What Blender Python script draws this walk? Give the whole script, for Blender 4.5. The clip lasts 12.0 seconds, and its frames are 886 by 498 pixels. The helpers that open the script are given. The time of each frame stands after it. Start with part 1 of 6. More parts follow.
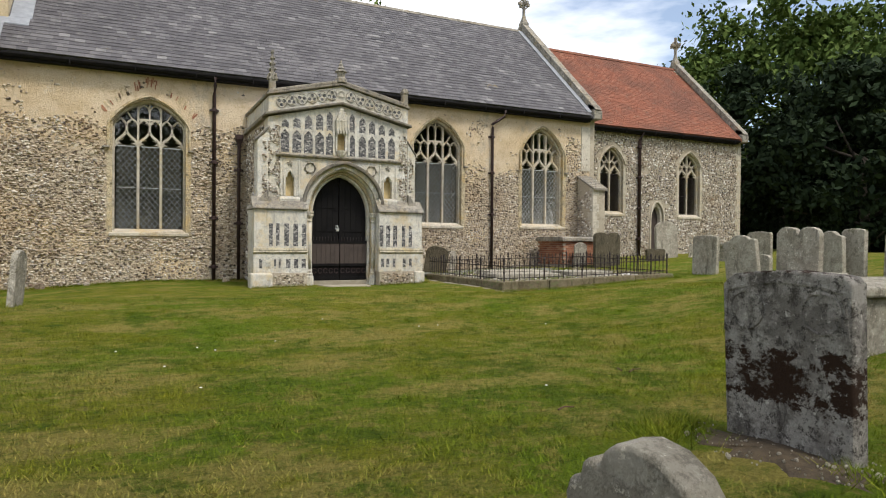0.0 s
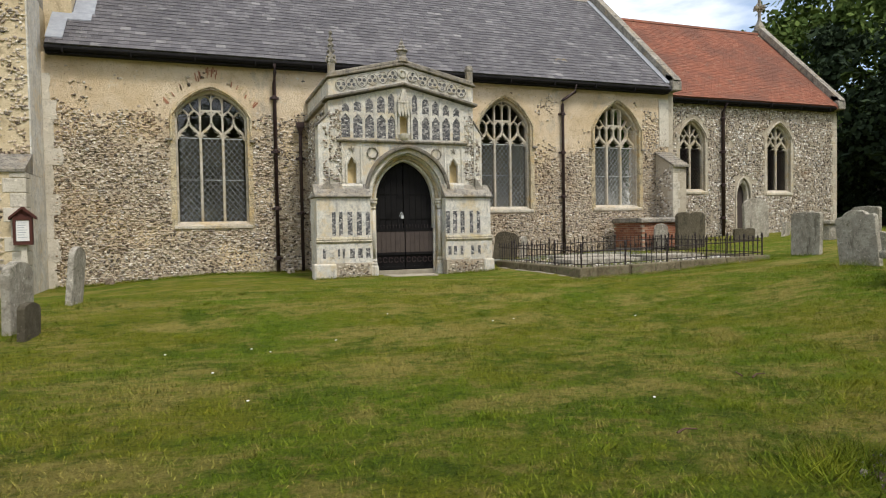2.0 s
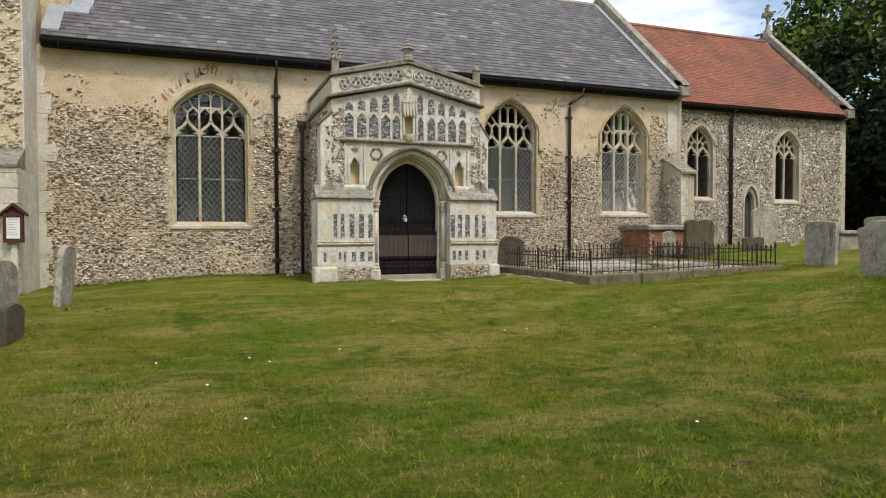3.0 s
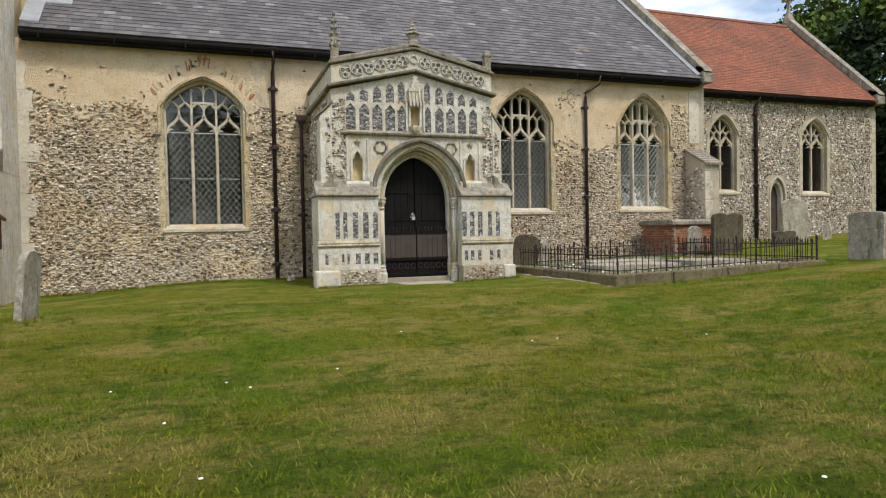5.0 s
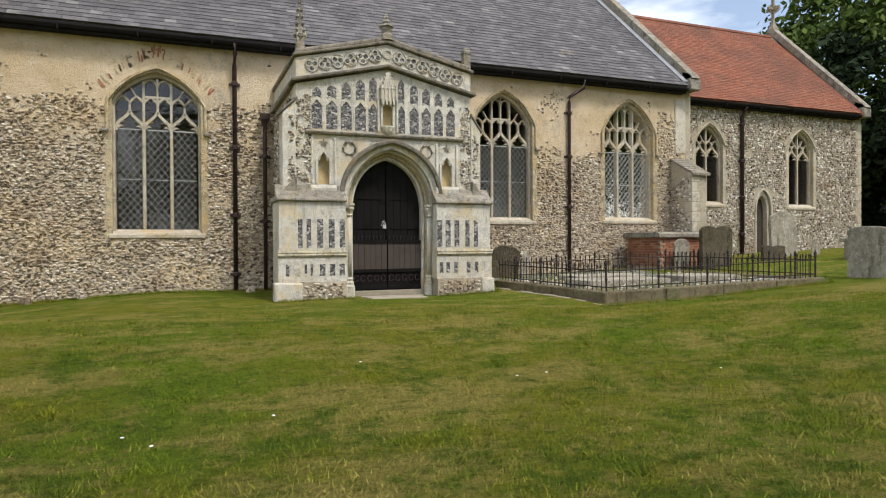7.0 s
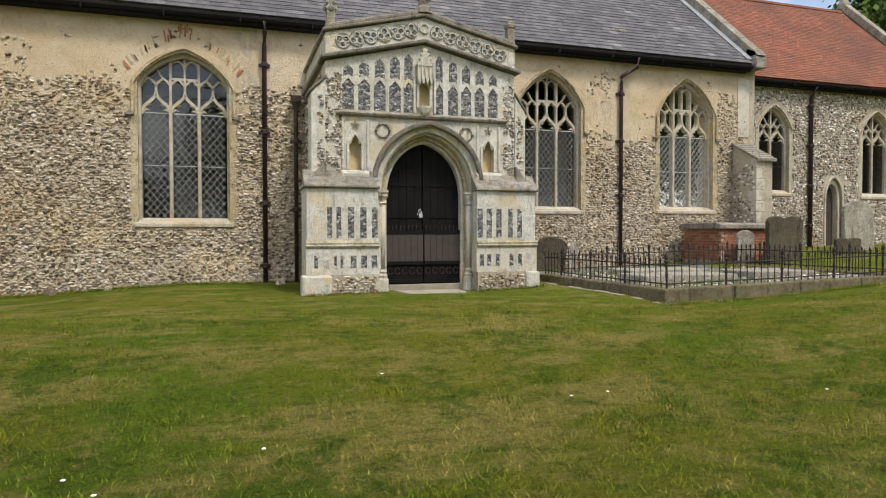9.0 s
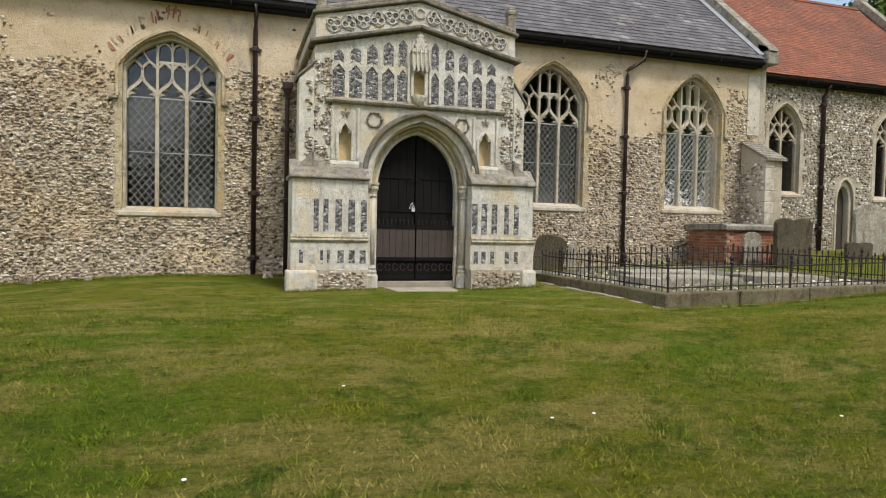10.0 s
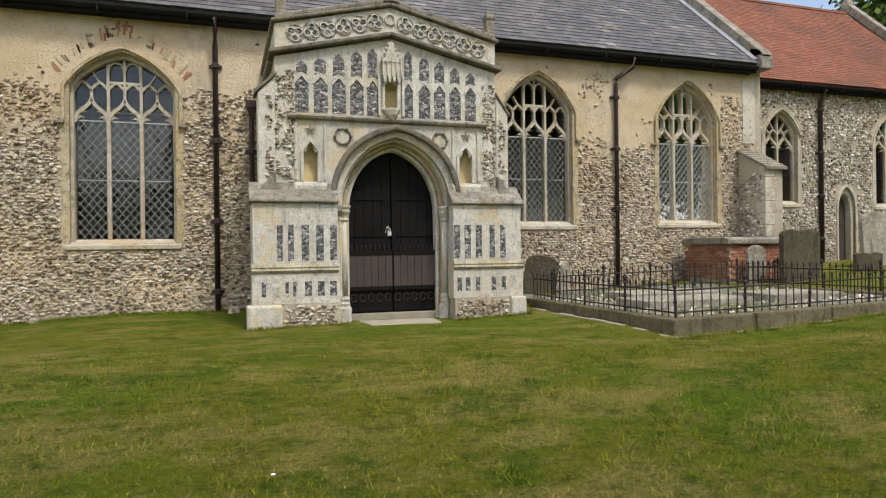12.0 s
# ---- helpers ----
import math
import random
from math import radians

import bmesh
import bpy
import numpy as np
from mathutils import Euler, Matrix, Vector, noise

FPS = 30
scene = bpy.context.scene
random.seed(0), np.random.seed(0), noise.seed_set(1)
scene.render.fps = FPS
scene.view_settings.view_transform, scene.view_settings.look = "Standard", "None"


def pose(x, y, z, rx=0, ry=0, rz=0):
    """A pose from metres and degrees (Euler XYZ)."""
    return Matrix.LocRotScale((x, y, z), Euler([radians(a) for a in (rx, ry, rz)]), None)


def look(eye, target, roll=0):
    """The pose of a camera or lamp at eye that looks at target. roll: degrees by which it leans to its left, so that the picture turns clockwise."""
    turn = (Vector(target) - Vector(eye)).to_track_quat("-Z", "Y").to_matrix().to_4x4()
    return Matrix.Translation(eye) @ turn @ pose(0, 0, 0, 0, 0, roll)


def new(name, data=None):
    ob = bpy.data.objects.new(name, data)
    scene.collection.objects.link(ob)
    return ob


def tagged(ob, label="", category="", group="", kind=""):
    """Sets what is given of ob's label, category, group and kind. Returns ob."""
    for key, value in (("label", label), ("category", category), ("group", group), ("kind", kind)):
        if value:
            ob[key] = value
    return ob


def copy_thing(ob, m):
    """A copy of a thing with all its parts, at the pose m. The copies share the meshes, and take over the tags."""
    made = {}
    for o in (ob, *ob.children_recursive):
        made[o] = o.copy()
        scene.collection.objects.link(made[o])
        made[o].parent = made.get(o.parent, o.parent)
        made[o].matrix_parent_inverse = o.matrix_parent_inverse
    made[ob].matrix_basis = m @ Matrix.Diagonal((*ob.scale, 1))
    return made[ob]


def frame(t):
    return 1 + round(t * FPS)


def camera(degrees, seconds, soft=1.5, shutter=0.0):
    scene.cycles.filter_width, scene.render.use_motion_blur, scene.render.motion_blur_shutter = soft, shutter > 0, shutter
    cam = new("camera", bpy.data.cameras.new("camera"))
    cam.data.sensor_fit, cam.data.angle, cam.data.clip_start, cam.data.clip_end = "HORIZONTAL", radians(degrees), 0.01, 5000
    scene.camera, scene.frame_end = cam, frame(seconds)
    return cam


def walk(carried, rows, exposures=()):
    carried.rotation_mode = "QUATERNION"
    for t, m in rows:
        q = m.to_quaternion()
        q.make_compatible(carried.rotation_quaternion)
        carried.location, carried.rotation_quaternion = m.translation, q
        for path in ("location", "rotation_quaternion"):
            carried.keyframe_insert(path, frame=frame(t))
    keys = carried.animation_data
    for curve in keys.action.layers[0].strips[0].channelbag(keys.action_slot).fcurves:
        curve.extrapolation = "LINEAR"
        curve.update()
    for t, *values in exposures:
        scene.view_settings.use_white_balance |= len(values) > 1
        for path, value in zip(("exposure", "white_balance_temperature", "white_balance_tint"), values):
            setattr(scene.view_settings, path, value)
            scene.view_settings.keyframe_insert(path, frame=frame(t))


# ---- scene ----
cam = camera(68.1, 12.0, soft=1.1)
PATH = [
    (0, (-5.378, -17.562, 1.085), (-4.503, -15.764, 1.064), 0.5),
    (0.5, (-5.371, -17.265, 1.099), (-4.53, -15.452, 1.167), 2.0),
    (1, (-5.325, -17.056, 1.082), (-4.548, -15.215, 1.007), -0.0),
    (1.5, (-5.167, -16.862, 1.112), (-4.477, -14.985, 1.141), -1.2),
    (2, (-5.058, -16.649, 1.08), (-4.369, -14.772, 1.017), -1.0),
    (2.5, (-5.045, -16.375, 1.094), (-4.373, -14.491, 1.08), -1.8),
    (3, (-5.048, -16.138, 1.065), (-4.352, -14.264, 1.016), -0.1),
    (3.2, (-5.027, -16.025, 1.073), (-4.388, -14.13, 1.061), -1.1),
    (4.8, (-4.724, -15.056, 1.011), (-4.067, -13.167, 0.991), -1.5),
    (5, (-4.692, -14.962, 0.999), (-4.019, -13.079, 0.955), -1.1),
    (5.5, (-4.49, -14.667, 1.0), (-3.78, -12.797, 0.974), -1.5),
    (6, (-4.332, -14.451, 1.036), (-3.669, -12.565, 0.983), -1.7),
    (6.5, (-4.26, -14.105, 1.052), (-3.561, -12.231, 1.104), -1.0),
    (7, (-4.215, -13.836, 1.029), (-3.474, -11.978, 1.011), -0.3),
    (7.5, (-4.08, -13.601, 1.015), (-3.42, -11.714, 0.968), -0.5),
    (7.7, (-4.044, -13.515, 1.004), (-3.395, -11.624, 0.959), -0.4),
    (9.5, (-3.596, -12.593, 1.03), (-2.992, -10.687, 0.983), 0.3),
    (10, (-3.372, -12.372, 1.046), (-2.767, -10.467, 0.983), 1.2),
    (10.5, (-3.25, -12.073, 1.036), (-2.6, -10.181, 1.02), 0.4),
    (11, (-3.204, -11.812, 1.057), (-2.496, -9.942, 1.057), 0.5),
    (11.5, (-3.053, -11.577, 1.051), (-2.428, -9.677, 1.063), -0.8),
    (12, (-2.839, -11.318, 1.096), (-2.207, -9.42, 1.099), -0.7),
]
walk(cam, [(t, look(eye, target, roll)) for t, eye, target, roll in PATH], exposures=((0.0, 0.24), (12.0, 0.30)))

# ---- world, sun ----
world = bpy.data.worlds.new("world")
scene.world = world
world.use_nodes = True
wn, wl = world.node_tree.nodes, world.node_tree.links
wn.clear()
w_out, w_bg = wn.new("ShaderNodeOutputWorld"), wn.new("ShaderNodeBackground")
sky = wn.new("ShaderNodeTexSky")
sky.sky_type, sky.sun_disc = "NISHITA", False
sky.sun_elevation, sky.sun_rotation = radians(58), radians(160)
sky.dust_density = 2.0
w_co, w_map, w_noise, w_ramp = wn.new("ShaderNodeTexCoord"), wn.new("ShaderNodeMapping"), wn.new("ShaderNodeTexNoise"), wn.new("ShaderNodeValToRGB")
w_map.inputs["Scale"].default_value = (1.6, 1.6, 5.0)
w_map.inputs["Location"].default_value = (0.3, 0.1, 0.35)
w_noise.inputs["Scale"].default_value, w_noise.inputs["Detail"].default_value = 1.6, 7.0
w_ramp.color_ramp.elements[0].position, w_ramp.color_ramp.elements[1].position = 0.45, 0.60
w_ramp.color_ramp.elements[0].color = (0.08, 0.08, 0.08, 1)
w_mix = wn.new("ShaderNodeMixRGB")
w_mix.inputs[2].default_value = (14.5, 14.6, 14.9, 1)
wl.new(w_co.outputs["Generated"], w_map.inputs["Vector"])
wl.new(w_map.outputs["Vector"], w_noise.inputs["Vector"])
wl.new(w_noise.outputs["Fac"], w_ramp.inputs["Fac"])
wl.new(w_ramp.outputs["Color"], w_mix.inputs["Fac"])
w_lift = wn.new("ShaderNodeVectorMath")
w_lift.operation = "SCALE"
w_lift.inputs["Scale"].default_value = 1.6
wl.new(sky.outputs["Color"], w_lift.inputs[0])
wl.new(w_lift.outputs["Vector"], w_mix.inputs[1])
wl.new(w_mix.outputs["Color"], w_bg.inputs["Color"])
w_bg.inputs["Strength"].default_value = 0.10
wl.new(w_bg.outputs["Background"], w_out.inputs["Surface"])

sun_data = bpy.data.lights.new("sun", "SUN")
sun_data.energy, sun_data.angle, sun_data.color = 2.5, radians(11), (1.0, 0.955, 0.88)
sun = new("sun", sun_data)
sun.matrix_world = look((7, -20, 34), (0, 0, 0))


# ---- materials ----
class Nodes:
    """A small builder of node materials."""

    def __init__(self, name, rough=0.8, metal=0.0, spec=0.3):
        self.mat = bpy.data.materials.new(name)
        self.mat.use_nodes = True
        self.t = self.mat.node_tree
        self.b = self.t.nodes["Principled BSDF"]
        self.b.inputs["Roughness"].default_value = rough
        self.b.inputs["Metallic"].default_value = metal
        self.b.inputs["Specular IOR Level"].default_value = spec
        self.co = self.t.nodes.new("ShaderNodeNewGeometry").outputs["Position"]

    def link(self, a, b):
        self.t.links.new(a, b)

    def vec(self, scale):
        m = self.t.nodes.new("ShaderNodeMapping")
        m.inputs["Scale"].default_value = scale
        self.link(self.co, m.inputs["Vector"])
        return m.outputs["Vector"]

    def noise(self, scale, detail=5.0, rough=0.6, stretch=(1, 1, 1)):
        n = self.t.nodes.new("ShaderNodeTexNoise")
        n.inputs["Scale"].default_value, n.inputs["Detail"].default_value, n.inputs["Roughness"].default_value = scale, detail, rough
        self.link(self.vec(stretch), n.inputs["Vector"])
        return n.outputs["Fac"]

    def cells(self, scale, feature="F1", stretch=(1, 1, 1), out="Color"):
        n = self.t.nodes.new("ShaderNodeTexVoronoi")
        n.feature = feature
        n.inputs["Scale"].default_value = scale
        self.link(self.vec(stretch), n.inputs["Vector"])
        return n.outputs[out]

    def ramp(self, fac, stops, smooth=True):
        r = self.t.nodes.new("ShaderNodeValToRGB")
        r.color_ramp.interpolation = "LINEAR" if smooth else "CONSTANT"
        while len(r.color_ramp.elements) < len(stops):
            r.color_ramp.elements.new(0.5)
        for e, (p, c) in zip(r.color_ramp.elements, stops):
            e.position = p
            e.color = (*c, 1) if len(c) == 3 else c
        self.link(fac, r.inputs["Fac"])
        return r.outputs["Color"]

    def mask(self, fac, lo, hi):
        return self.ramp(fac, [(lo, (0, 0, 0)), (hi, (1, 1, 1))])

    def mix(self, fac, a, b, mode="MIX"):
        m = self.t.nodes.new("ShaderNodeMixRGB")
        m.blend_type = mode
        for slot, v in ((0, fac), (1, a), (2, b)):
            if isinstance(v, (int, float)):
                m.inputs[slot].default_value = v
            elif isinstance(v, tuple):
                m.inputs[slot].default_value = (*v, 1)
            else:
                self.link(v, m.inputs[slot])
        return m.outputs["Color"]

    def random(self, island=True):
        if island:
            return self.t.nodes.new("ShaderNodeNewGeometry").outputs["Random Per Island"]
        return self.t.nodes.new("ShaderNodeObjectInfo").outputs["Random"]

    def bump(self, height, strength=0.4, distance=0.02):
        n = self.t.nodes.new("ShaderNodeBump")
        n.inputs["Strength"].default_value, n.inputs["Distance"].default_value = strength, distance
        self.link(height, n.inputs["Height"])
        self.link(n.outputs["Normal"], self.b.inputs["Normal"])
        return self

    def color(self, c):
        if isinstance(c, tuple):
            self.b.inputs["Base Color"].default_value = (*c, 1)
        else:
            self.link(c, self.b.inputs["Base Color"])
        return self


def m_limestone(name, base, dark, grey, dirt=1.0):
    """Weathered limestone: soft patches, grey lichen, streaks and pits; dirt says how much of it is weathered."""
    n = Nodes(name, 0.85)

    def some(fac, lo, hi, most):
        return n.ramp(fac, [(lo, (0, 0, 0)), (hi, (min(1.0, most * dirt),) * 3)])
    c = n.mix(n.mask(n.noise(1.1, 6), 0.42, 0.58), base, dark)
    c = n.mix(some(n.noise(3.5, 9, 0.78), 0.47, 0.57, 0.9), c, grey)
    c = n.mix(some(n.noise(1.8, 9, 0.78, (3, 3, 0.4)), 0.53, 0.61, 0.8), c, tuple(v * 0.5 for v in grey))
    c = n.mix(n.ramp(n.noise(6, 10, 0.85), [(0.51, (0, 0, 0)), (0.60, (0.75, 0.75, 0.75))]), c, tuple(min(0.80, v * 1.28) for v in base))
    c = n.mix(some(n.noise(12, 10, 0.85), 0.51, 0.59, 0.85), c, tuple(v * 0.42 for v in grey))
    c = n.mix(n.ramp(n.noise(2.0, 8, 0.75), [(0.53, (0, 0, 0)), (0.63, (0.6, 0.6, 0.6))]), c, tuple(v * k for v, k in zip(dark, (1.0, 0.86, 0.58))))
    c = n.mix(some(n.noise(3.1, 10, 0.85), 0.56, 0.62, 0.8), c, tuple(v * 0.32 for v in grey))
    return n.color(c).bump(n.noise(20, 10, 0.82), 0.55 + 0.45 * min(dirt, 1.0), 0.035).mat


FLINT_NAVE = [(0.0, (0.05, 0.042, 0.036)), (0.13, (0.13, 0.095, 0.065)), (0.22, (0.38, 0.30, 0.21)), (0.34, (0.50, 0.42, 0.31)), (0.48, (0.33, 0.285, 0.235)),
              (0.60, (0.48, 0.41, 0.31)), (0.78, (0.57, 0.50, 0.40)), (0.90, (0.70, 0.65, 0.57)), (0.94, (0.30, 0.275, 0.25)), (1.0, (0.19, 0.12, 0.08))]
FLINT_CHANCEL = [(0.0, (0.05, 0.046, 0.045)), (0.14, (0.13, 0.10, 0.08)), (0.26, (0.36, 0.30, 0.22)), (0.38, (0.20, 0.185, 0.17)), (0.50, (0.48, 0.42, 0.33)),
                 (0.62, (0.30, 0.265, 0.23)), (0.74, (0.60, 0.565, 0.50)), (0.88, (0.82, 0.80, 0.76)), (0.95, (0.26, 0.25, 0.25)), (1.0, (0.30, 0.20, 0.13))]


def m_flint(name, island, tones, k=1.0):
    n = Nodes(name, 0.6, spec=0.3)
    c = n.ramp(n.random(island), [(p, tuple(v * k for v in t)) for p, t in tones])
    c = n.mix(n.ramp(n.noise(30, 6, 0.7), [(0.50, (0, 0, 0)), (0.66, (0.7, 0.7, 0.7))]), c, (0.56 * k, 0.48 * k, 0.37 * k))
    c = n.mix(n.ramp(n.noise(40, 6, 0.7, (1, 1, 1.6)), [(0.56, (0, 0, 0)), (0.64, (0.8, 0.8, 0.8))]), c, (0.12, 0.09, 0.07))
    c = n.mix(n.mask(n.noise(0.9, 5), 0.5, 0.72), c, n.mix(1.0, c, (0.80, 0.69, 0.56), "MULTIPLY"))
    return n.color(c).bump(n.noise(55, 5), 0.4, 0.01).mat


def m_mortar(name, base, deep):
    n = Nodes(name, 0.92, spec=0.15)
    c = n.mix(n.mask(n.noise(0.55, 6, 0.65), 0.4, 0.64), base, deep)
    c = n.mix(n.mask(n.noise(2.6, 8, 0.75), 0.52, 0.66), c, tuple(v * 0.68 for v in deep))
    c = n.mix(n.mask(n.noise(9, 6, 0.7), 0.57, 0.68), c, tuple(min(1, v * 1.22) for v in base))
    # dark cells paint the shade of small gaps into the mortar colour
    c = n.mix(n.mask(n.cells(13, out="Distance"), 0.02, 0.30), n.mix(0.45, c, (0.16, 0.13, 0.10)), c)
    return n.color(c).bump(n.noise(26, 8, 0.7), 0.7, 0.03).mat


def m_nave():
    """Yellow plaster coat high on the wall, brown mortar between the flints below its ragged edge, with the shade of
    gaps painted in.
    """
    n = Nodes("nave_mortar", 0.92, spec=0.15)
    brown = n.mix(n.mask(n.noise(1.4, 8, 0.7), 0.4, 0.62), (0.56, 0.475, 0.35), (0.46, 0.375, 0.265))
    # short level strokes: shade between the flints, put into the colour
    brown = n.mix(n.mask(n.noise(11, 8, 0.75, (1, 1, 2.2)), 0.52, 0.59), brown, (0.13, 0.095, 0.065))
    brown = n.mix(n.mask(n.noise(0.6, 5, 0.6), 0.52, 0.66), brown, (0.62, 0.49, 0.31))
    coat = n.mix(n.mask(n.noise(0.7, 8, 0.7), 0.4, 0.62), (0.66, 0.54, 0.38), (0.59, 0.455, 0.285))
    coat = n.mix(n.ramp(n.noise(2.6, 10, 0.82), [(0.50, (0, 0, 0)), (0.62, (0.7, 0.7, 0.7))]), coat, (0.48, 0.36, 0.215))
    coat = n.mix(n.ramp(n.noise(1.2, 9, 0.8, (1, 1, 0.45)), [(0.55, (0, 0, 0)), (0.66, (0.75, 0.75, 0.75))]), coat, (0.36, 0.315, 0.25))
    coat = n.mix(n.mask(n.noise(17, 8, 0.75, (1, 1, 1.7)), 0.585, 0.635), coat, (0.24, 0.17, 0.105))
    coat = n.mix(n.mask(n.noise(1.6, 8, 0.7), 0.60, 0.66), coat, (0.63, 0.57, 0.455))
    split = n.t.nodes.new("ShaderNodeSeparateXYZ")
    n.link(n.co, split.inputs[0])
    add = n.t.nodes.new("ShaderNodeMath")
    add.operation = "MULTIPLY_ADD"
    n.link(n.noise(0.8, 8, 0.72), add.inputs[0])
    add.inputs[1].default_value = 3.4
    n.link(split.outputs["Z"], add.inputs[2])
    rng_node = n.t.nodes.new("ShaderNodeMapRange")
    rng_node.inputs["From Min"].default_value, rng_node.inputs["From Max"].default_value = 5.35, 5.75
    n.link(add.outputs[0], rng_node.inputs["Value"])
    c = n.mix(rng_node.outputs[0], brown, coat)
    return n.color(c).bump(n.noise(20, 10, 0.8), 0.9, 0.04).mat


def m_flushwork():
    n = Nodes("flushwork_flint", 0.4, spec=0.5)
    tint = n.t.nodes.new("ShaderNodeSeparateColor")
    n.link(n.cells(21, stretch=(1, 0.3, 1.25)), tint.inputs[0])
    c = n.ramp(tint.outputs[0], [(0.0, (0.03, 0.033, 0.042)), (0.35, (0.085, 0.085, 0.09)), (0.62, (0.16, 0.155, 0.155)), (0.84, (0.30, 0.285, 0.265)), (1.0, (0.56, 0.54, 0.50))])
    edge = n.cells(21, "DISTANCE_TO_EDGE", (1, 0.3, 1.25), "Distance")
    c = n.mix(n.mask(edge, 0.0, 0.05), (0.30, 0.275, 0.235), c)
    return n.color(c).bump(n.mask(edge, 0.0, 0.2), 0.8, 0.02).mat


def m_slate(name, island):
    n = Nodes(name, 0.62, spec=0.3)
    c = n.ramp(n.random(island), [(0.0, (0.066, 0.062, 0.066)), (0.35, (0.094, 0.088, 0.092)), (0.75, (0.118, 0.111, 0.114)), (0.95, (0.142, 0.134, 0.136)), (1.0, (0.21, 0.202, 0.196))])
    c = n.mix(n.ramp(n.noise(0.7, 9, 0.78), [(0.46, (0, 0, 0)), (0.62, (0.75, 0.75, 0.75))]), c, (0.060, 0.056, 0.059))
    c = n.mix(n.mask(n.noise(3.0, 9, 0.8, (0.35, 1.6, 1.6)), 0.55, 0.62), c, (0.045, 0.043, 0.045))
    c = n.mix(n.mask(n.noise(9, 9, 0.8), 0.60, 0.66), c, (0.27, 0.255, 0.21))
    c = n.mix(n.mask(n.noise(0.5, 6, 0.7), 0.66, 0.70), c, (0.21, 0.165, 0.10))
    return n.color(c).bump(n.noise(40, 6, 0.7, (1, 3, 1)), 0.5, 0.01).mat


def m_tile():
    n = Nodes("red_tile", 0.85, spec=0.2)
    c = n.ramp(n.random(), [(0.0, (0.18, 0.068, 0.042)), (0.4, (0.215, 0.080, 0.047)), (0.8, (0.245, 0.090, 0.052)), (1.0, (0.25, 0.115, 0.072))])
    c = n.mix(n.mask(n.noise(0.45, 7, 0.7), 0.45, 0.62), c, (0.15, 0.066, 0.044))
    c = n.mix(n.mask(n.noise(3, 10, 0.85), 0.55, 0.64), c, (0.15, 0.10, 0.07))
    return n.color(c).bump(n.noise(45, 5), 0.4, 0.01).mat


def m_headstone(name, base, stain, lichen, moss_lo, moss, band=None, speck=0.6):
    """Weathered headstone; band gives the heights between which moss grows thick, and the height of a mossy top."""
    n = Nodes(name, 0.92, spec=0.15)
    c = n.mix(n.mask(n.noise(1.3, 6, 0.7), 0.40, 0.62), base, stain)
    c = n.mix(n.ramp(n.noise(4.5, 9, 0.75), [(0.47, (0, 0, 0)), (0.57, (speck * 0.8, speck * 0.8, speck * 0.8))]), c, lichen)
    c = n.mix(n.mask(n.noise(2.4, 9, 0.78, (2, 2, 0.5)), 0.54, 0.64), c, tuple(v * 0.7 for v in stain))
    c = n.mix(n.ramp(n.noise(13, 10, 0.85), [(0.51, (0, 0, 0)), (0.58, (speck, speck, speck))]), c, tuple(v * 0.55 for v in stain))
    c = n.mix(n.mask(n.noise(15, 9, 0.8), 0.58, 0.63), c, tuple(min(1, v * 1.35) for v in lichen))
    grow = n.noise(4.6, 10, 0.78, (1, 1, 1.3))
    if band:
        lo, hi, top = band
        split = n.t.nodes.new("ShaderNodeSeparateXYZ")
        n.link(n.co, split.inputs[0])
        span = n.t.nodes.new("ShaderNodeMapRange")
        span.inputs["From Min"].default_value, span.inputs["From Max"].default_value = lo - 0.3, top + 0.3
        n.link(split.outputs["Z"], span.inputs["Value"])
        at = [(z - lo + 0.3) / (top - lo + 0.6) for z in (lo - 0.05, lo + 0.07, hi - 0.05, hi + 0.07, top - 0.03, top + 0.03)]
        level = [0.32, 0.565, 0.555, 0.40, 0.40, 0.60]
        where = n.ramp(span.outputs[0], [(p, (v, v, v)) for p, v in zip(at, level)])
        add = n.t.nodes.new("ShaderNodeMath")
        add.operation = "ADD"
        n.link(grow, add.inputs[0])
        n.link(where, add.inputs[1])
        half = n.t.nodes.new("ShaderNodeMath")
        half.operation = "MULTIPLY"
        half.inputs[1].default_value = 0.5
        n.link(add.outputs[0], half.inputs[0])
        grow = half.outputs[0]
    c = n.mix(n.mask(grow, moss_lo, moss_lo + 0.015), c, n.mix(n.noise(40, 5), moss, tuple(v * 2.2 for v in moss)))
    return n.color(c).bump(n.noise(24, 10, 0.8), 1.0, 0.04).mat


def m_wood(name, a, b, rough=0.75):
    n = Nodes(name, rough, spec=0.08)
    c = n.mix(n.noise(16, 8, 0.7, (9, 9, 0.6)), a, b)
    c = n.mix(n.mask(n.noise(3, 6), 0.5, 0.7), c, tuple(v * 0.55 for v in a))
    return n.color(c).bump(n.noise(30, 6, 0.7, (6, 6, 0.4)), 0.4, 0.01).mat


def m_plain(name, c0, c1, rough=0.7, metal=0.0, scale=9.0, spec=0.3, relief=0.25):
    n = Nodes(name, rough, metal, spec)
    c = n.mix(n.mask(n.noise(scale, 7, 0.7), 0.38, 0.66), c0, c1)
    return n.color(c).bump(n.noise(scale * 6, 5), relief, 0.01).mat


